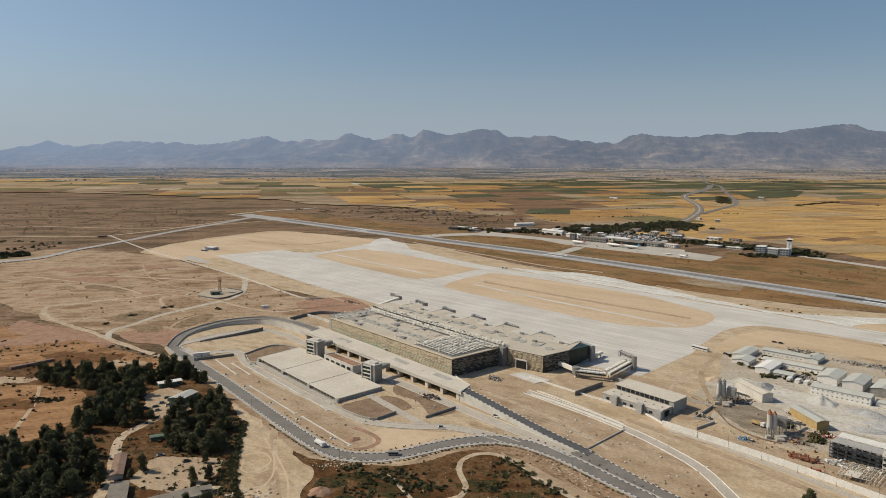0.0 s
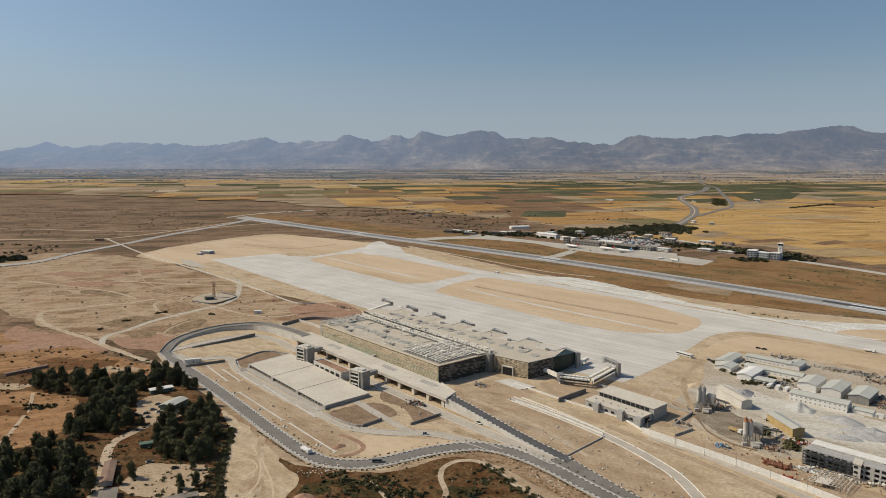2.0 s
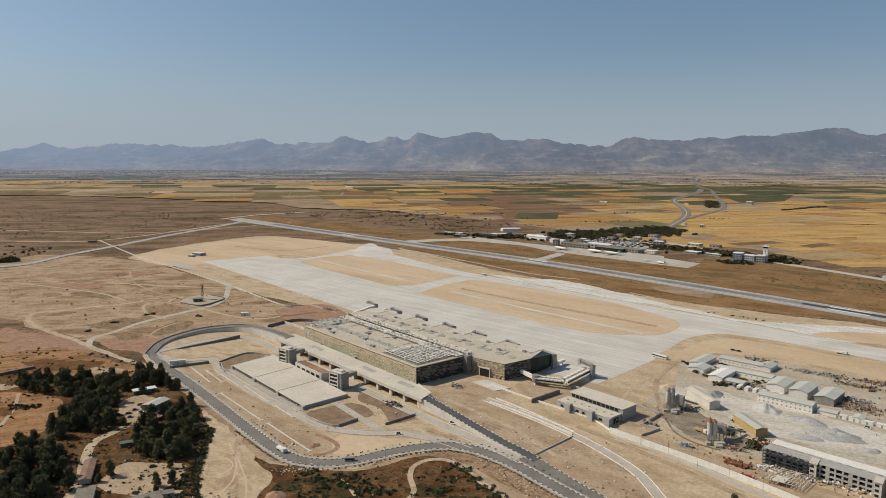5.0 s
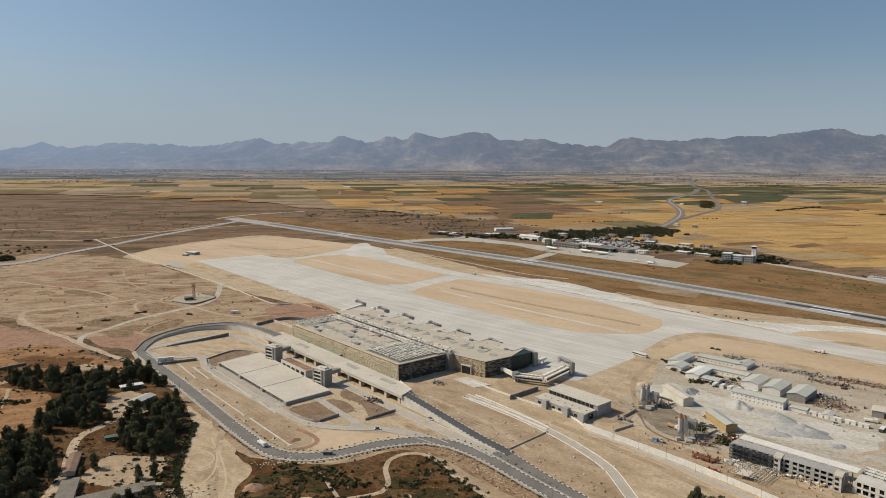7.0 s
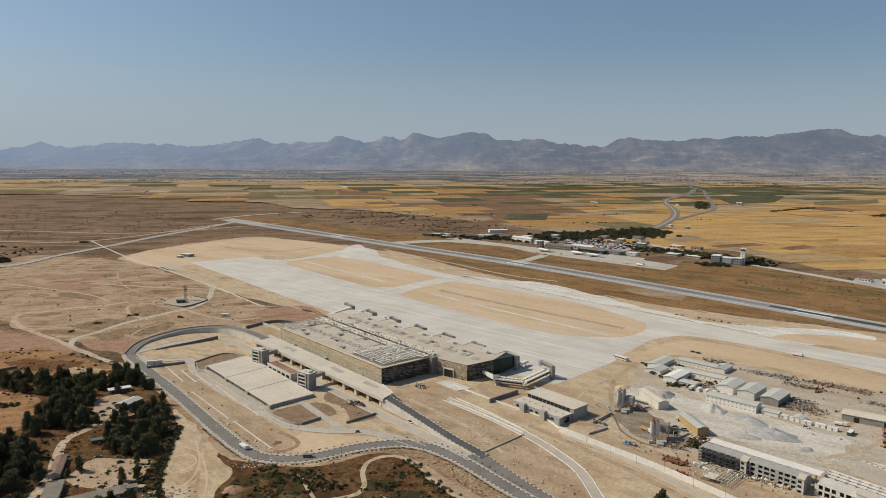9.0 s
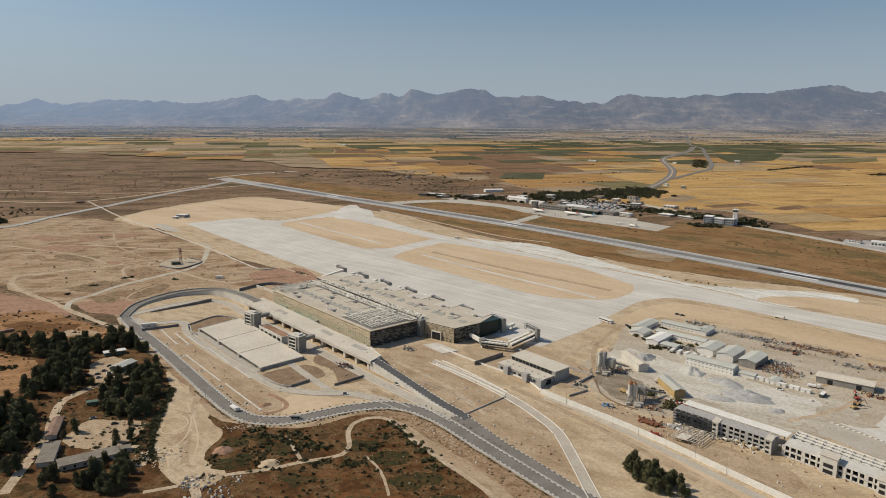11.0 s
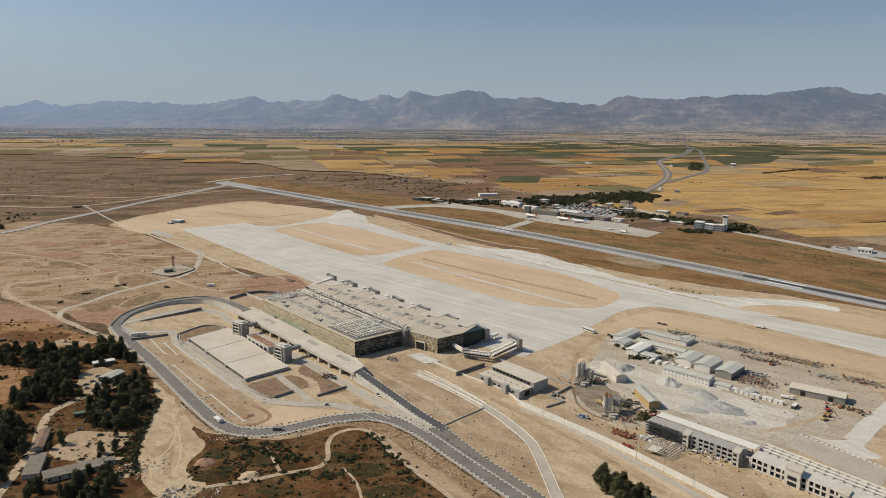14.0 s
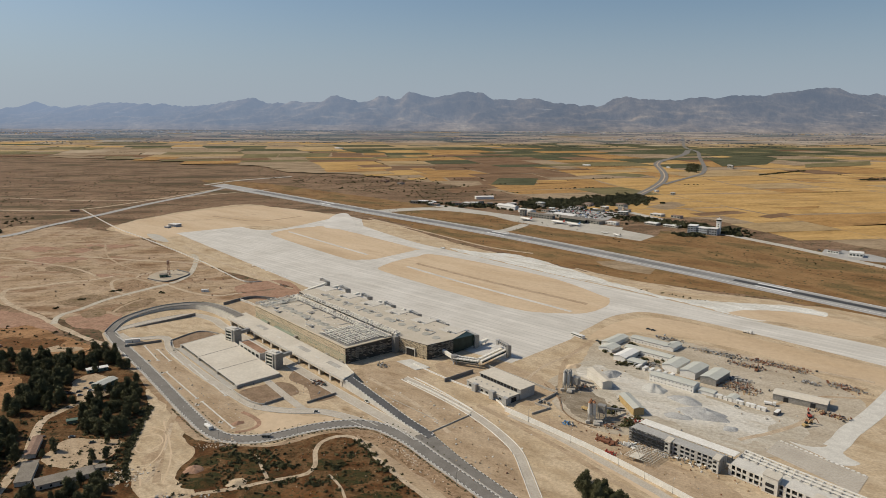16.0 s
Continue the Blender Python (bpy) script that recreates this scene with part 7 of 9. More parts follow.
mound((288, 387), 20, 9, 6, -0.5, M_PILE, "large grey heap of crushed stone", 4)
mound((268, 384), 11, 5, 3.0, -0.4, M_PILE, "low grey heap of crushed stone", 5)
mound((300, 366), 6, 4, 2.4, 0, M_PILE, "small grey heap of crushed stone", 6)
mound((206, 470), 8, 5, 2.2, 0.6, M_FILL, "sandy heap beside the plant", 7)
mound((-66, 314), 7, 5, 3.2, 0.3, M_RED, "reddish heap of spoil", 8)
mound((-57, 300), 12, 7, 2.6, 0.1, M_SCRUBG, "spoil heap grown over with dark green weeds", 10)
mound((-34, 300), 7, 5, 2.4, 0.4, M_SAND, "pale sandy heap of spoil", 11)
mound((-56, 372), 6, 3, 1.6, 0.6, M_RED, "dark heap of spoil", 9)


# ---- clutter and vehicles ----
def scrap(at, rx, ry, n, mats, label, seed, size=(0.4, 2.0), turn=-0.6, name="scrap_heap"):
    """Loose building material lying about: boxes, bars and pipes."""
    rnd = random.Random(seed)
    bm = bmesh.new()
    ca, sa = math.cos(turn), math.sin(turn)
    for k in range(int(n * 2.4)):
        a, b = rnd.gauss(0, 0.5) * rx, rnd.gauss(0, 0.5) * ry
        x, y = at[0] + a * ca - b * sa, at[1] + a * sa + b * ca
        an = turn + rnd.choice((0, 1.57)) + rnd.gauss(0, 0.25)
        L = rnd.uniform(*size) * (0.75 if name != "rubble" else 0.6)
        if name == "rubble":
            m = rnd.randint(5, 7)
            ring = [(x + L * rnd.uniform(0.4, 0.8) * math.cos(6.283 * i / m), y + L * rnd.uniform(0.4, 0.8) * math.sin(6.283 * i / m)) for i in range(m)]
            prism(bm, ring, -0.05, [L * rnd.uniform(0.25, 0.75) for i in range(m)], rnd.randrange(len(mats)))
            continue
        z = rnd.choice((0, 0, 0.5, 1.0)) * min(1, L)
        mi = rnd.randrange(len(mats))
        if rnd.random() < 0.3:
            tube(bm, (x, y, z + 0.4), (x + L * 1.5 * math.cos(an), y + L * 1.5 * math.sin(an), z + 0.4), rnd.uniform(0.2, 0.6), 7, mi=mi)
        else:
            box(bm, (x, y), (math.cos(an), math.sin(an)), L * rnd.uniform(0.8, 1.7), L * rnd.uniform(0.25, 0.8), z - 0.05, z + rnd.uniform(0.25, 1.3), mi)
    return tagged(obj(name, bm, mats), label, "scrap", "", "stuff")


MIXED = [M_GREYM, M_RUSTM, M_CONC, M_TIMBER, M_DARKC, M_DIRT, M_DARK, M_RED, M_RUSTM]
STEELY = [M_GREYM, M_STEEL, M_CONC, M_DARK, M_DARKC, M_DIRT]
for k, (x, y, rx, ry, n, mats) in enumerate(((308, 530, 12, 4, 60, STEELY), (333, 502, 12, 4, 70, STEELY), (350, 492, 14, 5, 80, STEELY), (357, 472, 16, 4, 80, MIXED), (378, 476, 16, 5, 90, MIXED), (398, 463, 10, 6, 60, MIXED), (420, 430, 14, 6, 90, MIXED), (396, 438, 10, 3, 30, STEELY), (334, 430, 16, 9, 150, MIXED), (338, 444, 12, 5, 70, [M_GREYM, M_DARK, M_STEEL]), (272, 474, 14, 5, 60, STEELY), (276, 502, 12, 4, 30, MIXED), (383, 386, 12, 4, 40, [M_RUSTM, M_DARK, M_TIMBER]), (205, 432, 9, 5, 40, MIXED), (236, 376, 9, 4, 40, [M_WHITE, M_REDP, M_TIMBER]), (214, 368, 6, 3, 24, MIXED), (240, 335, 24, 4, 60, [M_TIMBER, M_WHITE, M_GREYM]), (258, 322, 10, 3, 30, [M_TIMBER, M_WHITE]), (222, 343, 7, 3, 30, [M_WHITE, M_STEEL]), (185, 372, 6, 3, 16, [M_BLUE, M_GREYM]), (172, 404, 5, 2, 14, STEELY), (-10, 436, 6, 4, 30, [M_DARK, M_GREYM, M_RUSTM]), (-40, 508, 10, 2, 20, STEELY), (-100, 690, 8, 3, 20, MIXED), (40, 470, 8, 4, 18, STEELY))):
    scrap((x, y), rx, ry, n, mats, "loose heap of building material and scrap", 40 + k)
scrap((207, 349), 7, 2, 26, [M_RUSTM], "rust-red stack of steel bars", 90, (2, 5), name="steel_stack")
scrap((206, 334), 4, 2, 16, [M_REDP], "stack of red bricks on pallets", 91, (0.8, 1.4), name="brick_stack")
for k in range(46):
    rnd = random.Random(200 + k)
    f = rnd.random()
    x, y = 20 + 120 * f + rnd.gauss(0, 14), 440 - 110 * f + rnd.gauss(0, 14)
    if k == 0:
        bm = bmesh.new()
    box(bm, (x, y), (rnd.random(), rnd.random()), rnd.uniform(0.5, 1.6), rnd.uniform(0.4, 1.2), -0.05, rnd.uniform(0.3, 0.9))
tagged(obj("rubble", bm, M_WALLC), "pale blocks of rubble scattered over the sand", "rubble", "", "stuff")


def vehicle(at, u, kind, mat, label, z=0.0):
    """A lorry, car, bus or digger: body, glazed cab and wheels, each its own part."""
    L, W, H = {"car": (4.4, 1.8, 1.45), "van": (6.0, 2.1, 2.5), "truck": (8.5, 2.5, 3.0), "bus": (14.0, 3.0, 3.3), "digger": (4.5, 2.6, 2.6)}[kind]
    t = thing(kind if kind in ("car", "van", "bus") else {"truck": "lorry", "digger": "excavator"}[kind], at, label, {"truck": "lorry", "digger": "excavator"}.get(kind, kind))
    c = S2(at)
    u = Vector((*u, 0)).normalized()
    v = Vector((-u.y, u.x, 0))
    bm = bmesh.new()
    if kind == "car":
        box(bm, c, u, L, W, 0.45, 0.95)
    elif kind == "truck":
        box(bm, c - u * 1.3, u, L - 2.8, W, 1.1, 2.4)
    elif kind == "digger":
        box(bm, c - u * 0.6, u, 3.4, 2.6, 1.0, 2.2)
    else:
        box(bm, c, u, L, W, 0.5, H)
    bmesh.ops.bevel(bm, geom=bm.edges[:], offset=0.08, segments=1, affect="EDGES")
    part("body", bm, mat, t)
    bm = bmesh.new()
    if kind == "car":
        prism(bm, [c + u * a + v * b for a, b in ((-1.5, -0.8), (1.0, -0.8), (1.0, 0.8), (-1.5, 0.8))], 0.95, H)
    elif kind == "truck":
        box(bm, c + u * (L / 2 - 1.1), u, 2.1, W, 0.8, H)
    elif kind == "digger":
        box(bm, c + u * 0.6 + v * 0.6, u, 1.6, 1.2, 2.2, 3.4)
    else:
        box(bm, c, u, L - 0.4, W + 0.06, H * 0.5, H * 0.78)
    part("cab" if kind in ("truck", "digger") else "glazing", bm, M_WHITE if kind == "truck" else M_GLASSD, t)
    if kind == "digger":
        bm = bmesh.new()
        beam(bm, c + u * 1.2 + Vector((0, 0, 2)), c + u * 4.0 + Vector((0, 0, 5.2)), 0.5)
        beam(bm, c + u * 4.0 + Vector((0, 0, 5.2)), c + u * 6.0 + Vector((0, 0, 2.2)), 0.4)
        part("boom", bm, mat, t)
        for s in (-1, 1):
            bm = bmesh.new()
            box(bm, c + v * s * 1.1, u, 4.2, 0.6, -0.05, 1.0)
            part("track", bm, M_DARK, t)
        return t
    r = 0.34 if kind == "car" else 0.52
    for a in ((-L * 0.31, L * 0.31) if kind != "truck" else (-L * 0.33, -L * 0.18, L * 0.36)):
        for s in (-1, 1):
            bm = bmesh.new()
            p = c + u * a + v * s * (W / 2 - 0.1) + Vector((0, 0, r + 0.12))
            tube(bm, p - v * 0.13, p + v * 0.13, r, 10)
            part("wheel", bm, M_DARK, t)
    return t


vehicle((222, 536), (0.65, -0.76), "bus", M_WHITE, "white apron bus standing at the apron edge")
vehicle((391, 547), (0.75, -0.66), "truck", M_WHITE, "white lorry on the taxiway edge")
vehicle((202, 392), (0.6, -0.8), "truck", M_YELLOW, "yellow mixer lorry beside the silos")
vehicle((345, 402), (0.9, -0.4), "truck", M_WHITE, "white tanker lorry in the yard")
vehicle((318, 398), (0.8, -0.6), "car", M_WHITE, "white car parked by the containers")
vehicle((361, 375), (0.8, -0.5), "digger", M_ORANGE, "orange excavator parked in the yard")
vehicle((366, 384), (0.2, 0.9), "digger", M_REDP, "red excavator parked in the yard")
vehicle((356, 370), (0.9, 0.2), "digger", M_YELLOW, "yellow excavator parked in the yard")
vehicle((362, 462), (0.6, 0.8), "digger", M_RUSTM, "rust-red crane parked among scrap")
vehicle((288, 318), (0.8, -0.6), "truck", M_BLUE, "lorry with a blue load beside the offices")
vehicle((-75, 365), (0.7, -0.7), "truck", M_WHITE, "white lorry on the approach road")
vehicle((-30, 353), (1, 0.05), "van", M_GREYM, "grey pickup on the approach road")
vehicle((-4, 432), (0.7, -0.7), "car", M_DARK, "dark car on the arrivals road")
vehicle((-2, 388), (1, 0), "car", M_WHITE, "white car on the service road")
vehicle((34, 404), (0.7, -0.7), "car", M_WHITE, "white car on the arrivals road")
vehicle((300, 553), (1, -0.4), "car", M_DARK, "dark car on the sand")
vehicle((296, 556), (1, -0.4), "car", M_DARK, "dark car on the sand")
vehicle((239, 525), (0.6, -0.8), "car", M_DARK, "dark car by the sheds")
vehicle((86, 866), (0.8, -0.5), "van", M_WHITE, "white van beside the taxiway")
vehicle((632, 862), (0.6, -0.7), "car", M_DARK, "dark car on the country road")


# stones, spoil and scraps lying about the site
def litter(outline, n, seed, mats, size, label):
    rnd = random.Random(seed)
    xs, ys = [p[0] for p in outline], [p[1] for p in outline]
    verts, faces, idx = [], [], []
    done = 0
    while done < n:
        x, y = rnd.uniform(min(xs), max(xs)), rnd.uniform(min(ys), max(ys))
        if not within(x, y, outline) or noise.noise(Vector((x / 22, y / 22, seed))) + rnd.uniform(-0.5, 0.5) < 0.05:
            continue
        done += 1
        r = rnd.uniform(*size) * rnd.choice((0.6, 0.8, 1.0, 1.6))
        a = rnd.uniform(0, 3.14)
        w, h = r * rnd.uniform(0.5, 1.0), r * rnd.uniform(0.35, 0.8)
        i = len(verts)
        for sx, sy, k in ((-1, -1, 1), (1, -1, 1), (1, 1, 1), (-1, 1, 1), (-1, -1, 0.6), (1, -1, 0.7), (1, 1, 0.5), (-1, 1, 0.7)):
            px, py = sx * r * k * 0.5, sy * w * k * 0.5
            verts.append((x + px * math.cos(a) - py * math.sin(a), y + px * math.sin(a) + py * math.cos(a), 0.12 if k == 1 else 0.2 + h))
        faces += [(i + 4, i + 5, i + 6, i + 7)] + [(i + q, i + (q + 1) % 4, i + 4 + (q + 1) % 4, i + 4 + q) for q in range(4)]
        idx += [rnd.randrange(len(mats))] * 5
    me = bpy.data.meshes.new("litter")
    me.from_pydata(verts, [], faces)
    for m in mats:
        me.materials.append(m)
    me.polygons.foreach_set("material_index", idx)
    return tagged(new("site_litter", me), label, "litter", "", "stuff")


litter([(20, 445), (60, 470), (130, 405), (150, 300), (200, 180), (150, 200), (90, 350)], 240, 1, [M_DIRT, M_CONC, M_RED], (0.3, 0.8), "stones and clods on the trodden earth")
litter([(150, 400), (190, 420), (260, 350), (330, 270), (420, 180), (380, 130), (260, 280)], 420, 2, [M_CONC, M_WALLC, M_DIRT, M_RUSTM, M_TIMBER], (0.3, 1.1), "building scraps behind the boundary wall")
litter([(-190, 510), (-60, 375), (-45, 400), (-150, 505)], 160, 3, [M_DIRT, M_WALLC, M_DARKC], (0.4, 0.8), "stones on the unfinished car park")
litter([(-75, 425), (-45, 400), (5, 418), (-30, 462)], 70, 4, [M_RED, M_DARKC, M_CONC], (0.3, 0.9), "dark clods and scraps on the earth beds")
litter([(-420, 900), (-250, 790), (-110, 680), (-240, 580), (-420, 660), (-560, 800)], 260, 5, [M_RED, M_DIRT, M_RED, M_DIRT], (0.5, 1.3), "clods and low weeds on the bare site")
litter([(-80, 345), (-60, 340), (0, 352), (60, 345), (150, 225), (90, 215), (-40, 270), (-66, 305)], 340, 6, [M_DIRT, M_SCRUBG, M_BUSH], (0.3, 0.9), "stones and tussocks in the foreground scrub")
litter([(180, 440), (280, 540), (420, 450), (420, 390), (300, 330), (190, 380)], 300, 7, [M_CONC, M_YARD, M_DIRT], (0.3, 1.0), "stones and scraps over the gravel yard")


# planting beds beside the approach road
def planting_bed(at, turn):
    t = thing("planting_bed", at, "cross-shaped pale concrete planting bed with a low shrub", "planting bed", "planting beds of the car park")
    c = S2(at)
    u = Vector((math.cos(turn), math.sin(turn), 0))
    bm = bmesh.new()
    box(bm, c, u, 4.6, 1.0, 0.1, 0.5)
    box(bm, c, (-u.y, u.x), 3.6, 1.0, 0.1, 0.48)
    part("kerb_cross", bm, M_WALLC, t)
    bm = bmesh.new()
    box(bm, c, u, 1.3, 1.2, 0.4, 0.62)
    part("soil", bm, M_RED, t)
    for a in (0.4, 2.2, 4.1):
        bm = bmesh.new()
        p = c + Vector((math.cos(a), math.sin(a), 0)) * 0.35
        tube(bm, p + Vector((0, 0, 0.6)), p + Vector((0.1, 0.05, 1.3)), 0.32, 6, 0.12)
        part("shrub", bm, M_BUSH, t)


for k, p in enumerate(((-169, 478), (-147, 454), (-120, 425), (-96, 399), (-69, 373))):
    planting_bed(p, -0.8)

litter([(-78, 290), (-44, 288), (-30, 268), (-78, 258)], 190, 8, [M_WALLC, M_CONC, M_DIRT], (0.4, 1.3), "grey broken rock beside the dirt track")
for pts in ([(-118, 352), (-108, 356), (-100, 346), (-106, 334), (-114, 336), (-116, 348)], [(-122, 368), (-104, 360), (-92, 340), (-84, 320), (-80, 300)], [(-112, 376), (-100, 352), (-95, 330), (-98, 312), (-92, 296)]):
    road("wheel_track", pts, 1.1, M_FILL, 0.23, 3, 0.3, "curved wheel mark on cleared sand")



# ---- trees ----
def crown_mesh(name, seed, h, r, lumps, leaves, size, flat=1.0, base=0.25):
    """A crown of many small leaf clumps gathered in uneven lumps round the stem."""
    rnd = random.Random(seed)
    verts, faces = [], []
    cores = []
    for k in range(lumps):
        z = h * (base + (0.97 - base) * (k + rnd.random()) / lumps)
        f = min(1.0, (z / h + 0.06) / (base + 0.16)) * (1.04 - (z / h) ** 2.4)
        a = rnd.uniform(0, 6.283)
        d = r * f * rnd.uniform(0.15, 0.75)
        cores.append((Vector((d * math.cos(a), d * math.sin(a), z)), r * rnd.uniform(0.3, 0.55)))
    for k in range(leaves):
        c, q = rnd.choice(cores)
        p = Vector((rnd.gauss(0, 1), rnd.gauss(0, 1), rnd.gauss(0, 1))).normalized() * q * rnd.uniform(0.55, 1.08)
        p.z *= 0.75 * flat
        p += c
        n = Vector((rnd.gauss(0, 1), rnd.gauss(0, 1), rnd.gauss(0.4, 1))).normalized()
        s = n.orthogonal().normalized() * size * rnd.uniform(0.6, 1.3)
        t = n.cross(s) * rnd.uniform(0.6, 1.1)
        i = len(verts)
        verts += [p - s - t * 0.6, p + s * 0.9 - t, p + s * 0.7 + t, p - s * 0.8 + t * 0.9]
        faces.append((i, i + 1, i + 2, i + 3))
    me = bpy.data.meshes.new(name)
    me.from_pydata(verts, [], faces)
    return me


def stem_mesh(name, seed, h, r):
    rnd = random.Random(seed)
    bm = bmesh.new()
    p = Vector((0, 0, -0.2))
    for k in range(4):
        q = Vector((rnd.gauss(0, 0.12) * k, rnd.gauss(0, 0.12) * k, h * (k + 1) / 4 * 0.86))
        tube(bm, p, q, r * (1 - 0.2 * k), 6, r * (0.8 - 0.2 * k))
        p = q
    for k in range(6):
        z = h * rnd.uniform(0.3, 0.75)
        a = rnd.uniform(0, 6.283)
        tube(bm, (0, 0, z), (math.cos(a) * h * 0.2, math.sin(a) * h * 0.2, z + h * 0.1), r * 0.3, 4, r * 0.1)
    me = bpy.data.meshes.new(name)
    bm.to_mesh(me)
    bm.free()
    return me


PINES = []
for k, (h, r) in enumerate(((8.6, 4.0), (10.2, 3.7), (7.2, 4.2), (9.4, 3.2))):
    c = crown_mesh("crown", 500 + k, h, r, 24, 3000, 0.25, 1.0, 0.14)
    c.materials.append(M_PINE)
    s = stem_mesh("trunk", 520 + k, h, 0.28)
    s.materials.append(M_BARK)
    PINES.append((c, s))
CYP = crown_mesh("crown", 540, 11, 1.3, 12, 800, 0.34, 1.3, 0.06)
CYP.materials.append(M_PINE)
SHRUB = []
for k in range(2):
    c = crown_mesh("crown", 550 + k, 2.6, 2.2, 7, 260, 0.45, 0.9, 0.1)
    c.materials.append(M_BUSH)
    SHRUB.append(c)


def tree(x, y, rnd, scale=1.0, name="pine_tree", label="dark green pine tree in the grove", group="pines of the grove"):
    c, s = rnd.choice(PINES)
    t = tagged(new(name), label, "tree", group)
    t.location = (x, y, 0.05)
    k = scale * rnd.uniform(0.75, 1.2)
    t.scale = (k, k, k * rnd.uniform(0.9, 1.1))
    t.rotation_euler = (0, 0, rnd.uniform(0, 6.28))
    for n, me in (("crown", c), ("trunk", s)):
        o = new(n, me)
        o.parent = t
    return t


def grove(outline, count, seed, scale=1.0, avoid=()):
    """Trees scattered inside a plan outline, kept apart and off the clearings."""
    rnd = random.Random(seed)
    count, scale = int(count * 0.66), scale * 1.16
    xs, ys = [p[0] for p in outline], [p[1] for p in outline]
    done = []
    tries = 0
    while len(done) < count and tries < count * 40:
        tries += 1
        x, y = rnd.uniform(min(xs), max(xs)), rnd.uniform(min(ys), max(ys))
        inside = False
        for (a, b), (c, d) in zip(outline, outline[1:] + outline[:1]):
            if (b > y) != (d > y) and x < (c - a) * (y - b) / (d - b) + a:
                inside = not inside
        if not inside or any((x - p) ** 2 + (y - q) ** 2 < 6.5 for p, q in done):
            continue
        if any((x - p) ** 2 + (y - q) ** 2 < r * r for p, q, r in avoid):
            continue
        done.append((x, y))
        tree(x, y, rnd, scale)


CLEAR = ((-196, 425, 13), (-185, 440, 12), (-190, 375, 6), (-186, 345, 6), (-150, 335, 17), (-178, 310, 7), (-200, 455, 7), (-182, 335, 9), (-160, 300, 12), (-168, 316, 10), (-140, 300, 9))
grove([(-308, 468), (-300, 482), (-262, 480), (-240, 468), (-228, 452), (-248, 448), (-290, 455)], 62, 1, 1.05)
grove([(-248, 470), (-215, 500), (-196, 484), (-178, 462), (-205, 462), (-232, 458)], 48, 2, 1.0, ((-200, 456, 8),))
grove([(-246, 440), (-215, 440), (-212, 410), (-220, 385), (-240, 372), (-238, 400)], 58, 3, 1.05, CLEAR)
grove([(-212, 415), (-195, 412), (-190, 395), (-205, 385), (-215, 395)], 14, 4, 0.9, CLEAR)
grove([(-178, 425), (-160, 435), (-148, 420), (-138, 395), (-130, 360), (-145, 345), (-165, 360), (-180, 395)], 70, 5, 0.95, CLEAR)
grove([(-258, 360), (-225, 368), (-195, 345), (-192, 300), (-190, 270), (-240, 270), (-270, 310)], 84, 6, 1.05, CLEAR)
grove([(-150, 305), (-118, 298), (-110, 275), (-140, 262), (-160, 280)], 15, 7, 0.85, CLEAR)
grove([(-225, 355), (-198, 348), (-184, 328), (-184, 300), (-172, 282), (-200, 268), (-240, 300)], 34, 51, 1.0, CLEAR)
grove([(-139, 292), (-126, 307), (-108, 292), (-102, 268), (-125, 264)], 22, 52, 0.9, ((-142, 302, 9),))
grove([(176, 296), (184, 304), (203, 282), (204, 268), (188, 272)], 42, 53, 0.72)
grove([(-140, 345), (-128, 340), (-126, 310), (-136, 308)], 7, 8, 0.7, ((-150, 335, 12),))
rnd = random.Random(77)
for x, y, k in ((-262, 484, 1.0), (-204, 455, 0.9), (-168, 334, 1.1), (-172, 328, 0.8), (181, 285, 1.1), (185, 289, 1.1), (189, 284, 1.0), (186, 280, 1.0), (192, 288, 0.8)):
    tree(x, y, rnd, k, label="dark green tree standing apart from the grove", group="lone trees")


def shrubs(name, spots, label, seed, size=1.0, mat=None, true=False):
    """Low bushes, too many to count, as one mesh; true: the spots are already in metres."""
    rnd = random.Random(seed)
    verts, faces = [], []
    for x, y, r in spots:
        if not true:
            r *= enlarged(x, y)
            x, y = fitted_place(x, y)
        for k in range(int(9 + 10 * r)):
            p = Vector((x + rnd.gauss(0, 0.45) * r, y + rnd.gauss(0, 0.45) * r, rnd.uniform(0.1, 0.75) * r))
            n = Vector((rnd.gauss(0, 1), rnd.gauss(0, 1), rnd.gauss(0.6, 1))).normalized()
            s = n.orthogonal().normalized() * r * 0.36 * size * rnd.uniform(0.6, 1.3)
            t = n.cross(s)
            i = len(verts)
            verts += [p - s - t * 0.7, p + s - t, p + s * 0.8 + t, p - s * 0.9 + t * 0.8]
            faces.append((i, i + 1, i + 2, i + 3))
    me = bpy.data.meshes.new(name)
    me.from_pydata(verts, [], faces)
    me.materials.append(mat or M_BUSH)
    return laid(tagged(new(name, me), label, "bushes", "", "stuff"))


def scatter(outline, n, seed, r=(0.6, 1.6), clump=9.0):
    rnd = random.Random(seed)
    xs, ys = [p[0] for p in outline], [p[1] for p in outline]
    out = []
    while len(out) < n:
        x, y = rnd.uniform(min(xs), max(xs)), rnd.uniform(min(ys), max(ys))
        inside = False
        for (a, b), (c, d) in zip(outline, outline[1:] + outline[:1]):
            if (b > y) != (d > y) and x < (c - a) * (y - b) / (d - b) + a:
                inside = not inside
        if inside and noise.noise(Vector((x / clump, y / clump, seed))) > rnd.uniform(-0.35, 0.3):
            out.append((x, y, rnd.uniform(*r)))
    return out


shrubs("scrub_bushes", scatter([(-75, 270), (-60, 290), (-30, 292), (-8, 300), (5, 325), (-20, 338), (-60, 338), (-70, 320)], 230, 11, (0.4, 1.4)), "dark low bushes in the foreground scrub", 1)
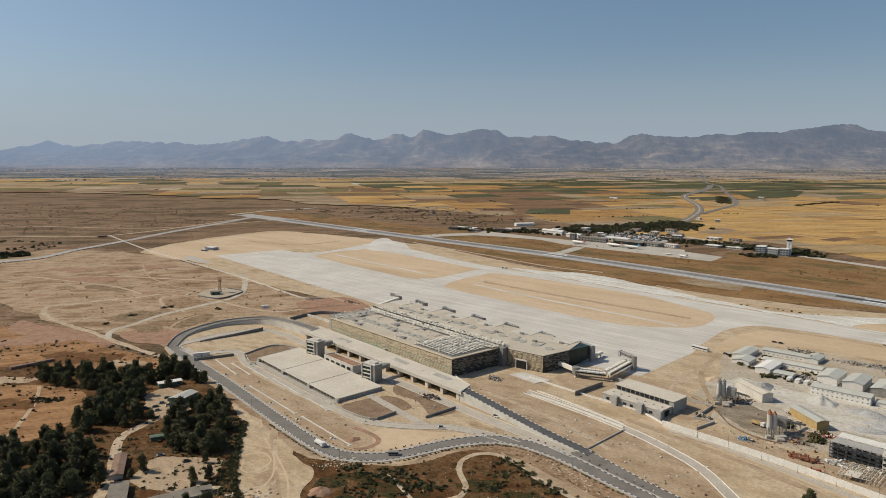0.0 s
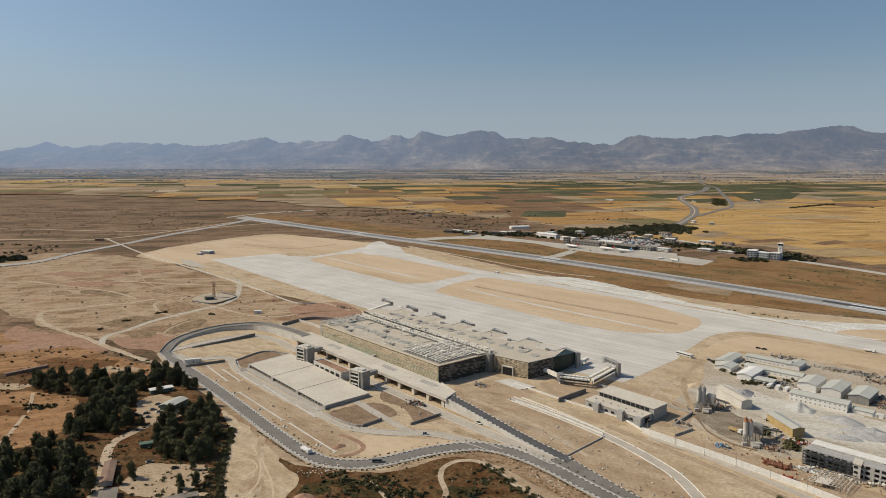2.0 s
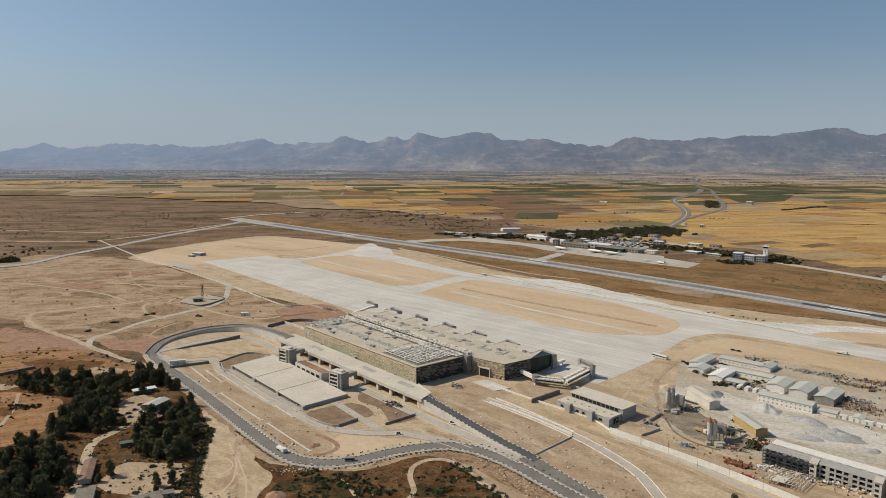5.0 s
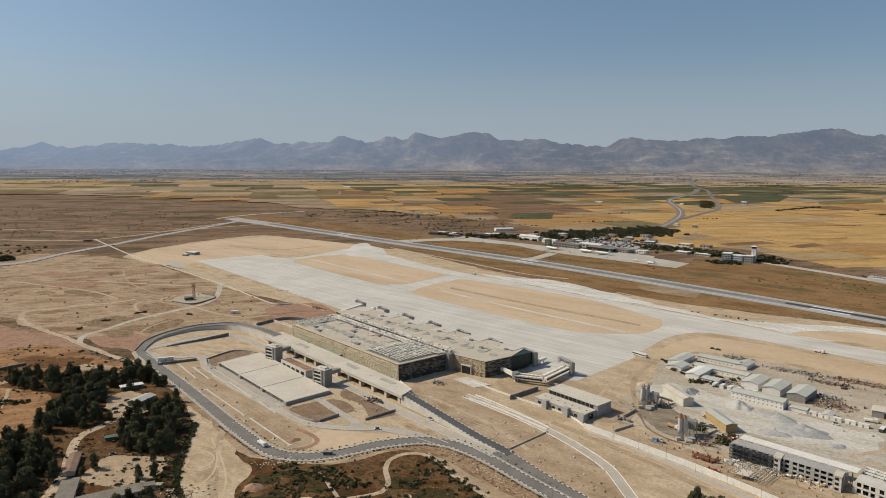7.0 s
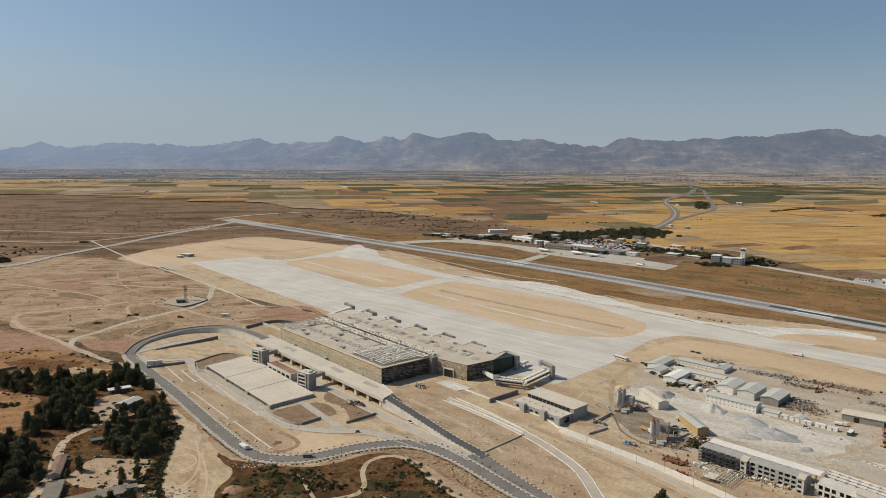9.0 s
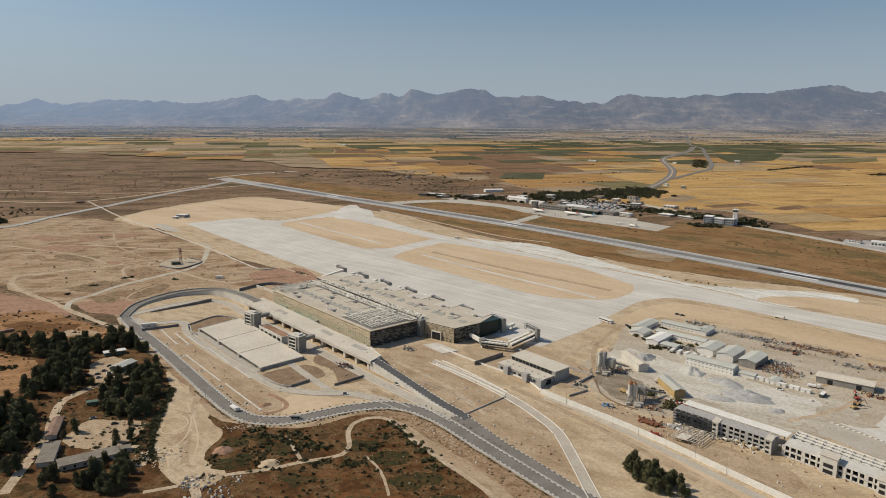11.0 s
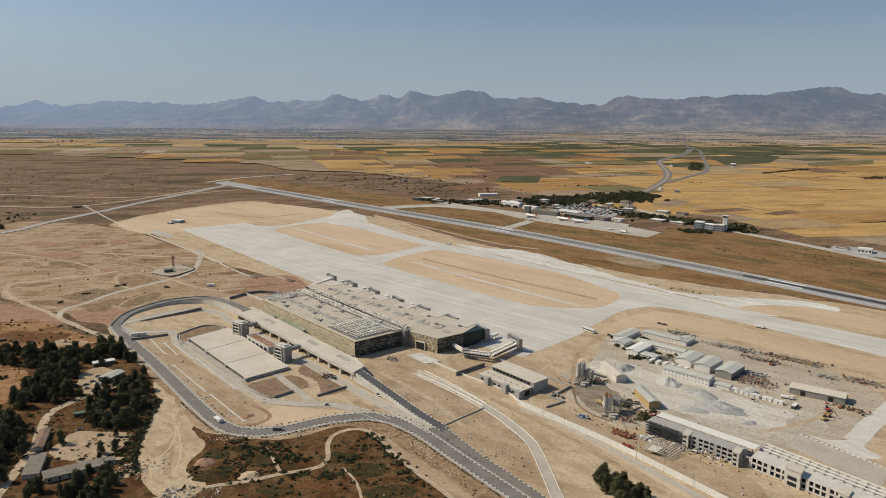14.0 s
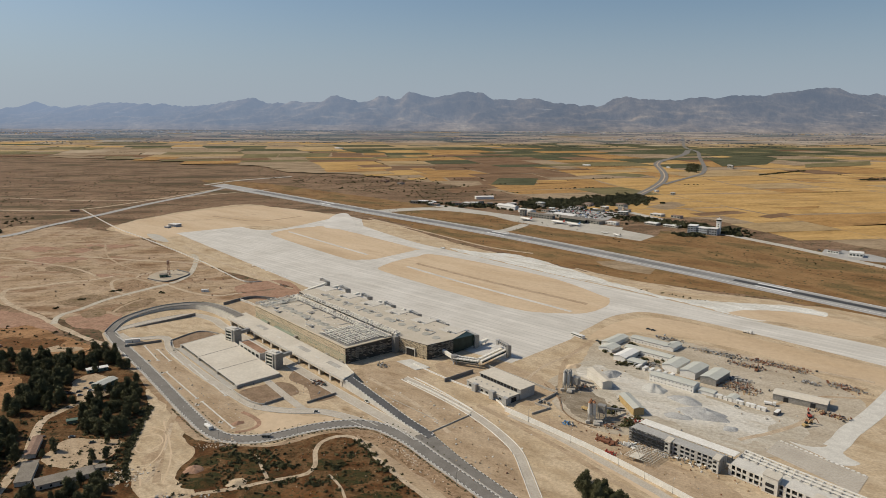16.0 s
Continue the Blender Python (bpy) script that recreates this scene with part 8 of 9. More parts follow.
shrubs("scrub_bushes", scatter([(14, 335), (30, 348), (50, 335), (80, 295), (110, 240), (60, 200), (-40, 210), (-20, 290), (5, 305)], 480, 12, (0.4, 1.3)), "dark low bushes in the foreground scrub", 2)
shrubs("scrub_bushes", scatter([(-480, 560), (-320, 560), (-245, 530), (-200, 470), (-320, 430), (-520, 420)], 420, 13, (0.5, 1.5), 30), "dry bushes over the rust-brown slope", 3, 1.0)
shrubs("scrub_bushes", scatter([(-140, 400), (-128, 395), (-118, 345), (-105, 300), (-125, 296), (-135, 350)], 260, 14, (0.5, 1.7)), "bushes along the edge of the grove", 4)
shrubs("scrub_bushes", scatter([(-330, 500), (-240, 430), (-200, 300), (-330, 280), (-420, 420)], 260, 15, (0.4, 1.2)), "low bushes in the rust-brown scrub", 5)
shrubs("litter_scrub", scatter([(-175, 420), (-130, 400), (-112, 310), (-200, 270), (-230, 380)], 500, 16, (0.4, 1.3)), "brown undergrowth between the pines", 6)
line = offsets(hw_line, -7.6)
rnd = random.Random(5)
shrubs("roadside_shrubs", [(p.x + (q.x - p.x) * f + rnd.gauss(0, 0.2), p.y + (q.y - p.y) * f + rnd.gauss(0, 0.2), rnd.uniform(0.55, 0.95)) for p, q in list(zip(line, line[1:]))[38:] for f in (0.0, 0.5)], "row of small dark shrubs along the approach road", 7)
line = offsets(hw_line, 7.4)
shrubs("roadside_shrubs", [(p.x + rnd.gauss(0, 0.2), p.y + rnd.gauss(0, 0.2), rnd.uniform(0.5, 0.85)) for p in line[36:86]], "row of small dark shrubs inside the bend", 8)
shrubs("yard_bushes", [(x + rnd.gauss(0, 2.2), y + rnd.gauss(0, 1.8), rnd.uniform(1.2, 2.4)) for x, y in ((221, 392), (225, 396), (229, 374), (234, 378), (226, 371), (238, 382), (248, 476), (254, 473), (262, 468), (232, 408), (270, 515), (268, 508), (240, 503)) for k in range(5)], "dark green bushes between the sheds", 9)
shrubs("strip_bushes", [(x + rnd.gauss(0, 1.5), y + rnd.gauss(0, 1.5), rnd.uniform(0.6, 1.1)) for x, y in ((352, 664), (358, 659), (364, 655), (372, 650), (380, 646), (386, 643), (326, 680), (345, 668)) for k in range(3)], "dark bushes at the edge of the strip", 10)
shrubs("far_bushes", scatter([(-1500, 1200), (-600, 1160), (-420, 1330), (-440, 1500), (-900, 1620), (-1700, 1700)], 1300, 17, (0.5, 1.5), 70), "dark bushes scattered over the far scrub", 11)
shrubs("far_bushes", scatter([(-620, 1000), (-700, 900), (-900, 850), (-900, 1100), (-640, 1080)], 240, 18, (1.0, 2.5), 40), "dark bushes along the perimeter road", 12)
shrubs("far_bushes", scatter([(-60, 1600), (250, 1340), (100, 1230), (-300, 1450), (-380, 1560)], 420, 19, (0.8, 2.0), 40), "dark bushes beyond the runway", 13)
shrubs("mast_bushes", [(x + rnd.gauss(0, 2), y + rnd.gauss(0, 1.5), rnd.uniform(1.0, 2.0)) for x, y in ((-297, 668), (-290, 670), (-318, 640), (-236, 664), (-330, 612), (-280, 430), (-276, 432), (-284, 428), (-272, 429), (-286, 432), (-278, 427)) for k in range(5)], "dark bushes on the bare ground", 14)
rnd = random.Random(31)
shrubs("tree_belt", [(250 + 240 * f + rnd.gauss(0, 10), 1215 + 60 * f * f + rnd.gauss(0, 16 + 8 * f), rnd.uniform(2.0, 4.0)) for f in (rnd.random() for k in range(1700))], "dark belt of pines behind the old terminal", 17, 1.1, M_BELT)
shrubs("tree_belt", [(420 + 130 * f + rnd.gauss(0, 7), 1075 - 110 * f + rnd.gauss(0, 9), rnd.uniform(2.5, 5)) for f in (rnd.random() for k in range(190))], "dark trees along the road to the control tower", 18, 1.3, M_BELT)
shrubs("tree_belt", [(30 + 190 * f + rnd.gauss(0, 8), 1215 - 45 * f + rnd.gauss(0, 12), rnd.uniform(2, 4.5)) for f in (rnd.random() for k in range(70))], "trees among the barracks beside the runway", 19, 1.3, M_BELT)
shrubs("tree_belt", [(-640 - 120 * f + rnd.gauss(0, 9), 960 - 60 * f + rnd.gauss(0, 9), rnd.uniform(2.5, 5)) for f in (rnd.random() for k in range(110))], "dark trees beyond the perimeter road", 20, 1.3, M_BELT)
shrubs("tower_garden", [(478 + rnd.gauss(0, 14), 955 + rnd.gauss(0, 6), rnd.uniform(1.5, 3.5)) for k in range(50)], "dark trees round the control tower", 21, 1.2, M_BELT)
shrubs("tower_garden", [(545 + rnd.gauss(0, 9), 962 + rnd.gauss(0, 3), rnd.uniform(1.5, 3.0)) for k in range(24)], "dark hedge beside the control tower", 22, 1.2, M_BELT)


# ---- grove buildings ----
def flat_house(at, u, L, W, h, wallm, roofm, label, doors=3, name="house"):
    t = thing(name, at, label, "building")
    c = S2(at)
    u = Vector((*u, 0)).normalized()
    v = Vector((-u.y, u.x, 0))
    bm = bmesh.new()
    box(bm, c, u, L, W, -0.1, h)
    part("wall", bm, wallm, t)
    bm = bmesh.new()
    box(bm, c, u, L + 0.8, W + 0.8, h, h + 0.3)
    part("roof", bm, roofm, t)
    for k in range(doors):
        for s in (-1, 1):
            bm = bmesh.new()
            box(bm, c + v * s * W / 2 + u * L * ((k + 0.5) / doors - 0.5), u, 1.2, 0.2, 0.9, 2.2)
            part("window", bm, M_GLASSD, t)
    return t


shed((-183, 430), (0.45, 0.9), 15, 9, 4.0, "green-walled barn with grey sheet roof among pines", wallm=M_GREENWALL, name="barn", group="", doors=1)
flat_house((-204, 458), (0.9, 0.45), 16, 5, 2.8, M_GREENWALL, M_WHITE, "long low shelter with white roof among pines", name="shelter")
shed((-183, 337), (0.35, -0.94), 24, 6, 2.8, "low house with brown tiled roof among pines", roofm=M_TILE, wallm=M_PLASTER, name="house", group="", windows=5)
flat_house((-169, 307), (0.35, -0.94), 24, 9, 3.0, M_PLASTER, M_OLDROOF, "cream flat-roofed low house among pines")
flat_house((-142, 302), (0.88, 0.47), 32, 9, 3.2, M_PLASTER, M_OLDROOF, "long flat-roofed house at the edge of pines", 6)
flat_house((-128, 313), (0.88, 0.3), 10, 4, 2.4, M_PLASTER, M_OLDROOF, "small cream flat-roofed outbuilding by the yard", 2)
shed((-177, 372), (0.9, 0.35), 7, 3, 2.4, "small green hut beside the lane", wallm=M_GREENWALL, roofm=M_GREENWALL, name="hut", group="")
for x, y, m in ((-192, 430, M_DARK), (-196, 425, M_GREYM), (-190, 421, M_WHITE), (-198, 419, M_DARK), (-207, 418, M_DARK), (-204, 416, M_DARK), (-194, 413, M_GREYM), (-148, 345, M_DARK), (-187, 352, M_DARK), (-196, 434, M_DARK), (-166, 352, M_GREYM)):
    vehicle((x, y), (0.9, 0.4), "car", m, "car parked in the sandy yard among pines")
scrap((-106, 306), 14, 9, 60, [M_DECK, M_DIRT, M_SAND], "pale rocks and rubble at the grove's edge", 60, (0.8, 2.4), 0.4, "rubble")
scrap((-60, 345), 14, 7, 50, [M_DIRT, M_FILL, M_DECK], "pale rocks on the bank below the road", 61, (0.5, 1.8), 0.2, "rubble")
scrap((70, 330), 32, 5, 90, [M_DIRT, M_FILL, M_DECK], "pale rocks on the bank below the road", 62, (0.4, 1.5), -0.9, "rubble")
wall("ruin_wall", [(-344, 489), (-321, 509)], 3.0, 2.2, M_TILE, "ruined brown stone wall on the scrub slope")
line = spline([(-130, 395), (-126, 372), (-121, 345), (-112, 318), (-104, 303)], 1.0)
shrubs("hedge", [(p.x + rnd.gauss(0, 0.7), p.y + rnd.gauss(0, 0.7), rnd.uniform(0.8, 1.7)) for p in line for k in range(3)], "dark hedge round the cleared sand", 41)

# ---- west side ----
def build_mast():
    """A slim four-legged lattice mast with two railed platforms near its top."""
    c = Vector((-260, 737, 0))
    t = thing("radio_mast", (c.x, c.y), "rusty lattice radio mast on a pale pad", "mast")

    def corner(z, i):
        r = 1.9 - 1.1 * z / 17
        a = 0.8 + math.pi / 2 * i
        return c + Vector((r * math.cos(a), r * math.sin(a), z))

    for i in range(4):
        bm = bmesh.new()
        beam(bm, corner(0, i), corner(17, i), 0.2)
        part("leg", bm, M_RUSTM, t)
    bm = bmesh.new()
    for k in range(8):
        z = 0.6 + k * 2.05
        for i in range(4):
            beam(bm, corner(z, i), corner(z, i + 1), 0.11)
            beam(bm, corner(z, i), corner(z + 2.05, i + 1), 0.1)
    part("bracing", bm, M_RUSTM, t)
    for z, w in ((13.2, 4.6), (16.6, 3.6)):
        bm = bmesh.new()
        box(bm, c, (1, 0), w, w * 0.7, z, z + 0.16)
        deck = part("platform", bm, M_RUSTM, t)
        bm = bmesh.new()
        for a, b in ((-1, -1), (-1, 1), (1, -1), (1, 1)):
            beam(bm, c + Vector((a * w / 2, b * w * 0.35, z)), c + Vector((a * w / 2, b * w * 0.35, z + 1.1)), 0.09)
        for b in (-1, 1):
            beam(bm, c + Vector((-w / 2, b * w * 0.35, z + 1.1)), c + Vector((w / 2, b * w * 0.35, z + 1.1)), 0.09)
        part("railing", bm, M_RUSTM, deck)
    for k in range(4):
        bm = bmesh.new()
        q = c + Vector((2.2 * math.cos(1.6 * k), 1.6 * math.sin(1.6 * k), 0))
        tube(bm, q + Vector((0, 0, 14)), q + Vector((0, 0, 17.5 + 0.5 * k)), 0.14, 6)
        part("antenna", bm, M_STEEL, t)


build_mast()
flat_house((-262, 727), (0.9, 0.3), 10, 6, 3.4, M_GREENWALL, M_OLDROOF, "small pale green hut beside the radio mast", 2, "hut")
wall("low_wall", [(-278, 717), (-251, 706), (-238, 723), (-235, 740), (-257, 755)], 0.8, 1.5, M_DARKC, "low dark wall round the radio mast")
flat_house((-364, 1008), (0.9, -0.3), 16, 9, 4.2, M_BLUEGREY, M_WHITE, "small pale grey building beside the apron")
flat_house((-372, 998), (0.9, -0.3), 7, 5, 2.6, M_BLUEGREY, M_WHITE, "small pale grey outbuilding beside the apron", 1)
flat_house((-600, 1130), (0.9, 0.1), 14, 6, 3, M_TILE, M_TILE, "small brown ruin on the scrub", 1)
wall("boundary_wall", [(-595, 1145), (-459, 998), (-373, 920), (-246, 801), (-190, 742), (-155, 708), (-134, 708)], 0.8, 1.3, M_WALLC, "low pale wall along the apron's edge")
wall("boundary_wall", [(-104, 604), (-118, 622), (-140, 640)], 0.8, 2.5, M_WALLC, "pale concrete wall behind the loop ramp")
wall("boundary_wall", [(-152, 624), (-128, 646), (-98, 640)], 0.8, 3.0, M_DARKC, "dark curved wall behind the terminal")
zone("lime_patch", [(-386, 954), (-368, 950), (-349, 931), (-330, 903), (-342, 906), (-365, 924)], M_OLDCONC, 0.22, 0.8, 6, "pale concrete patch at the apron corner")
bm = bmesh.new()
for k in range(15):
    x, y = -165 + 4.0 * k, 776 - 3.75 * k
    box(bm, (x + 5 * (k % 2), y + 2 * (k % 3)), (0.7, -0.7), 3.2, 0.7, 0.1, 0.7)
tagged(obj("barrier_row", bm, M_PAINT), "rows of white barriers laid at the apron's edge", "barrier", "", "stuff")


# ---- street lamps ----
def lamp_post(x, y, u, h=9.0):
    t = thing("street_lamp", (x, y), "thin grey steel street lamp beside the road", "street lamp", "street lamps")
    bm = bmesh.new()
    tube(bm, (x, y, -0.1), (x, y, h), 0.11, 6, 0.07)
    part("pole", bm, M_GREYM, t)
    bm = bmesh.new()
    beam(bm, (x, y, h), (x + u[0] * 1.8, y + u[1] * 1.8, h + 0.3), 0.1)
    part("arm", bm, M_GREYM, t)
    bm = bmesh.new()
    beam(bm, (x + u[0] * 1.6, y + u[1] * 1.6, h + 0.3), (x + u[0] * 2.3, y + u[1] * 2.3, h + 0.32), 0.28, 0.12)
    part("lamp_head", bm, M_WHITE, t)


for k, p in enumerate(offsets(hw_line, -8.2)[6:-6:9]):
    lamp_post(p.x, p.y, (0.7, 0.7))
for k in range(8):
    lamp_post(143 + 13.0 * k, 389 - 14.0 * k, (0.7, 0.7))


# hedges along the fields, orchards and tree lines far off
rnd = random.Random(61)
spots = []
for p, q in FIELD_EDGES:
    if p.y < 9000 and rnd.random() < 0.12:
        a, b = sorted((rnd.random(), rnd.random()))
        m = int((q - p).length * (b - a) / 14)
        spots += [(p.x + (q.x - p.x) * (a + (b - a) * i / max(m, 1)) + rnd.gauss(0, 2), p.y + (q.y - p.y) * (a + (b - a) * i / max(m, 1)) + rnd.gauss(0, 2), rnd.uniform(1.5, 3.6)) for i in range(m)]
shrubs("field_hedges", spots, "thin dark hedges and trees between the fields", 15, 1.0, M_FARTREE, True)
spots = []
for k in range(110):
    y = rnd.uniform(5200, 9800)
    x, w = rnd.uniform(-0.65, 0.65) * y, rnd.uniform(60, 500)
    spots += [(x + rnd.gauss(0, 0.5) * w, y + rnd.gauss(0, 40), rnd.uniform(2.5, 5)) for i in range(int(w * 0.12))]
for k in range(60):
    y = rnd.uniform(5600, 9600)
    x, w = rnd.uniform(-0.62, 0.12) * y, rnd.uniform(150, 700)
    spots += [(x + rnd.gauss(0, 0.5) * w, y + rnd.gauss(0, 30), rnd.uniform(2.5, 5)) for i in range(int(w * 0.13))]
shrubs("tree_lines", spots, "dark orchards and tree lines before the hills", 16, 1.0, M_FARTREE, True)
shrubs("tree_lines", [(727 + 62 * f + rnd.uniform(-16, 16), 1650 + 165 * f + rnd.uniform(-14, 14), rnd.uniform(1.0, 2.0)) for f in (rnd.random() for k in range(420))], "dark orchard beside the country road", 23, 1.0)
shrubs("tree_lines", [(x + rnd.gauss(0, 3), y + rnd.gauss(0, 3), rnd.uniform(1.5, 3)) for x, y in [(1090 + 9 * k, 1520 + 2 * k) for k in range(12)] + [(880 + 6 * k, 1600 + 3 * k) for k in range(26)] for j in range(3)], "row of dark trees in the golden fields", 24, 1.0)

rnd = random.Random(71)
spots = [(x + rnd.gauss(0, 2.6), y + rnd.gauss(0, 2.0), rnd.uniform(0.7, 1.7)) for x, y in ((-30, 334), (-24, 331), (-18, 327), (-14, 321), (-20, 316), (-8, 318), (-26, 324), (-36, 330), (-40, 322), (0, 303), (-6, 299), (10, 300), (36, 346), (41, 341), (46, 332), (52, 322), (57, 314), (62, 304), (30, 330), (26, 318), (66, 296), (-46, 331), (-52, 338), (20, 300)) for k in range(11)]
shrubs("scrub_bushes", spots, "dense dark green bushes in the foreground scrub", 25)

line = spline([(-720, 868), (-600, 922), (-571, 1000), (-531, 1090)], 2.5)
shrubs("hedge", [(p.x + rnd.gauss(0, 1.2), p.y + rnd.gauss(0, 1.2), rnd.uniform(0.5, 1.3)) for p in line for k in range(1)], "dark hedge below the perimeter road", 42)

shrubs("tree_belt", [(380 + 190 * f + rnd.gauss(0, 12), 1095 - 120 * f + rnd.gauss(0, 14), rnd.uniform(1.4, 3.4)) for f in (rnd.random() for k in range(260))], "dark trees among the halls by the road", 43, 1.0, M_BELT)
shrubs("tree_belt", [(150 + 260 * f + rnd.gauss(0, 8), 1195 - 60 * f + rnd.gauss(0, 12), rnd.uniform(1.2, 3.0)) for f in (rnd.random() for k in range(150))], "dark trees among the old terminal's yards", 44, 1.0, M_BELT)
shrubs("strip_bushes", scatter([(440, 860), (560, 900), (760, 690), (700, 610), (560, 745)], 160, 45, (0.4, 1.2), 20), "low dark tussocks on the dead grass", 45)
shrubs("strip_bushes", scatter([(-330, 1440), (60, 1180), (250, 1050), (380, 915), (420, 850), (188, 985), (-60, 1170)], 200, 46, (0.4, 1.1), 25), "low dark tussocks on the dead grass", 46)

shrubs("yard_bushes", [(x + rnd.gauss(0, 2.5), y + rnd.gauss(0, 2.0), rnd.uniform(0.8, 1.9)) for x, y in ((268, 503), (264, 494), (271, 484), (281, 478), (288, 482), (248, 494), (276, 504), (296, 490), (243, 520), (266, 512)) for k in range(7)], "dark bushes between the site sheds", 47)


# ---- old terminal and control tower ----
OU, OV = (0.80, -0.60), (0.60, 0.80)


def block(at, L, W, h, wallm, roofm, label, floors=2, bays=6, u=OU, name="building", group=""):
    """A flat-roofed building with a rim, and window openings in rows along both long sides."""
    t = thing(name, at, label, "building", group)
    c = S2(at)
    u = Vector((*u, 0)).normalized()
    v = Vector((-u.y, u.x, 0))
    bm = bmesh.new()
    box(bm, c, u, L, W, -0.1, h)
    part("wall", bm, wallm, t)
    bm = bmesh.new()
    box(bm, c, u, L + 0.5, W + 0.5, h, h + 0.4)
    part("roof", bm, roofm, t)
    fh = h / floors
    for f in range(floors):
        for k in range(bays):
            bm = bmesh.new()
            box(bm, c - v * W / 2 + u * L * ((k + 0.5) / bays - 0.5), u, L / bays * 0.55, 0.3, f * fh + fh * 0.35, f * fh + fh * 0.75)
            part("window", bm, M_GLASSD, t)
    return t


block((258, 1084), 50, 10, 6.5, M_DARKC, M_OLDROOF, "grey old terminal with dark glazed front", 2, 9, name="old_terminal")
block((228, 1102), 8, 8, 10, M_OLDWALL, M_OLDROOF, "cream block at the end of the old terminal", 3, 2)
block((312, 1056), 48, 20, 5.5, M_GLASSD, M_OLDROOF, "low dark glazed hall of the old terminal", 1, 8, name="old_terminal")
block((345, 1040), 26, 14, 5, M_GREYM, M_OLDROOF, "cream low office beside the old apron", 2, 5)
block((300, 1085), 40, 16, 6, M_OLDWALL, M_WHITE, "pale flat hall behind the old terminal", 1, 6)
block((372, 1030), 18, 8, 4.5, M_WHITE, M_WHITE, "white two-storey office beside the old apron", 2, 6)
block((440, 1030), 20, 11, 3.2, M_OLDWALL, M_WHITE, "long white-roofed hall among trees", 1, 5)
block((468, 1012), 24, 10, 3.2, M_OLDWALL, M_WHITE, "long white-roofed hall among trees", 1, 6)
block((470, 1100), 20, 10, 4, M_OLDWALL, M_WHITE, "low white-roofed house by the road", 1, 3)
block((500, 1085), 16, 8, 4, M_OLDWALL, M_TILE, "low house with brown roof by the road", 1, 3)
block((410, 1110), 14, 10, 6, M_OLDWALL, M_WHITE, "white house at the junction", 2, 3)
shed((165, 1265), (1, 0.12), 36, 9, 5, "long white hangar with pale blue roof", roofm=M_WHITE, name="hangar", group="")
shed((205, 1165), OU, 40, 14, 6, "white arched hangar beside the old apron", roofm=M_WHITE, name="hangar", group="")
shed((238, 1130), OU, 26, 12, 5, "white store beside the old apron", roofm=M_WHITE, name="hangar", group="")
rnd = random.Random(9)
for k in range(24):
    f = rnd.random()
    x, y = 20 + 190 * f + rnd.gauss(0, 6), 1225 - 40 * f + rnd.gauss(0, 11)
    block((x, y), rnd.uniform(7, 16), rnd.uniform(6, 9), rnd.uniform(3, 5), M_OLDWALL, rnd.choice((M_WHITE, M_TILE, M_OLDROOF)), "small barrack house beside the old taxiway", 1, 3, (rnd.uniform(0.6, 1), rnd.uniform(-0.5, 0.3)), "barrack", "barracks")
for k in range(14):
    block((300 + rnd.uniform(-30, 130), 1150 + rnd.uniform(-22, 50)), rnd.uniform(6, 16), rnd.uniform(5, 9), rnd.uniform(3, 6), M_OLDWALL, rnd.choice((M_WHITE, M_TILE, M_OLDROOF)), "small flat-roofed house near the car park", 1, 3, OU, "house", "houses near the car park")


def car_mesh():
    bm = bmesh.new()
    box(bm, (0, 0), (1, 0), 4.4, 1.8, 0.3, 0.95)
    prism(bm, [(-1.6, -0.8), (1.0, -0.8), (1.0, 0.8), (-1.6, 0.8)], 0.95, 1.5)
    me = bpy.data.meshes.new("parked_car")
    bm.to_mesh(me)
    bm.free()
    me.materials.append(M_CARS)
    return me


CAR = car_mesh()
CARL = []
for n, m in (("white", M_WHITE), ("grey", M_GREYM), ("dark", M_DARK), ("red", M_REDP), ("blue", M_BLUE)):
    c = CAR.copy()
    c.materials.clear()
    c.materials.append(m)
    CARL.append((n, c))
zone("car_park", [(268, 1120), (317, 1190), (412, 1120), (360, 1049)], M_RUNWAY, 0.2, 0, 12, "grey asphalt car park behind the old terminal", True)
cu, cv = Vector((0.8, -0.6, 0)), Vector((0.6, 0.8, 0))
rnd = random.Random(4)
for r in range(11):
    for k in range(30):
        if rnd.random() > 0.74:
            continue
        p = Vector((290, 1110, 0)) + cu * (k * 3.1 - 12) + cv * (r * 7.4 + (0 if r % 2 else 2))
        n, me = CARL[rnd.choice((0, 0, 0, 0, 0, 1, 1, 1, 2, 2, 2, 3, 4))]
        o = tagged(new("parked_car", me), n + " car parked behind the old terminal", "car", "cars of the car park")
        o.location = (p.x, p.y, 0.21)
        o.rotation_euler = (0, 0, 0.93 + rnd.gauss(0, 0.03))


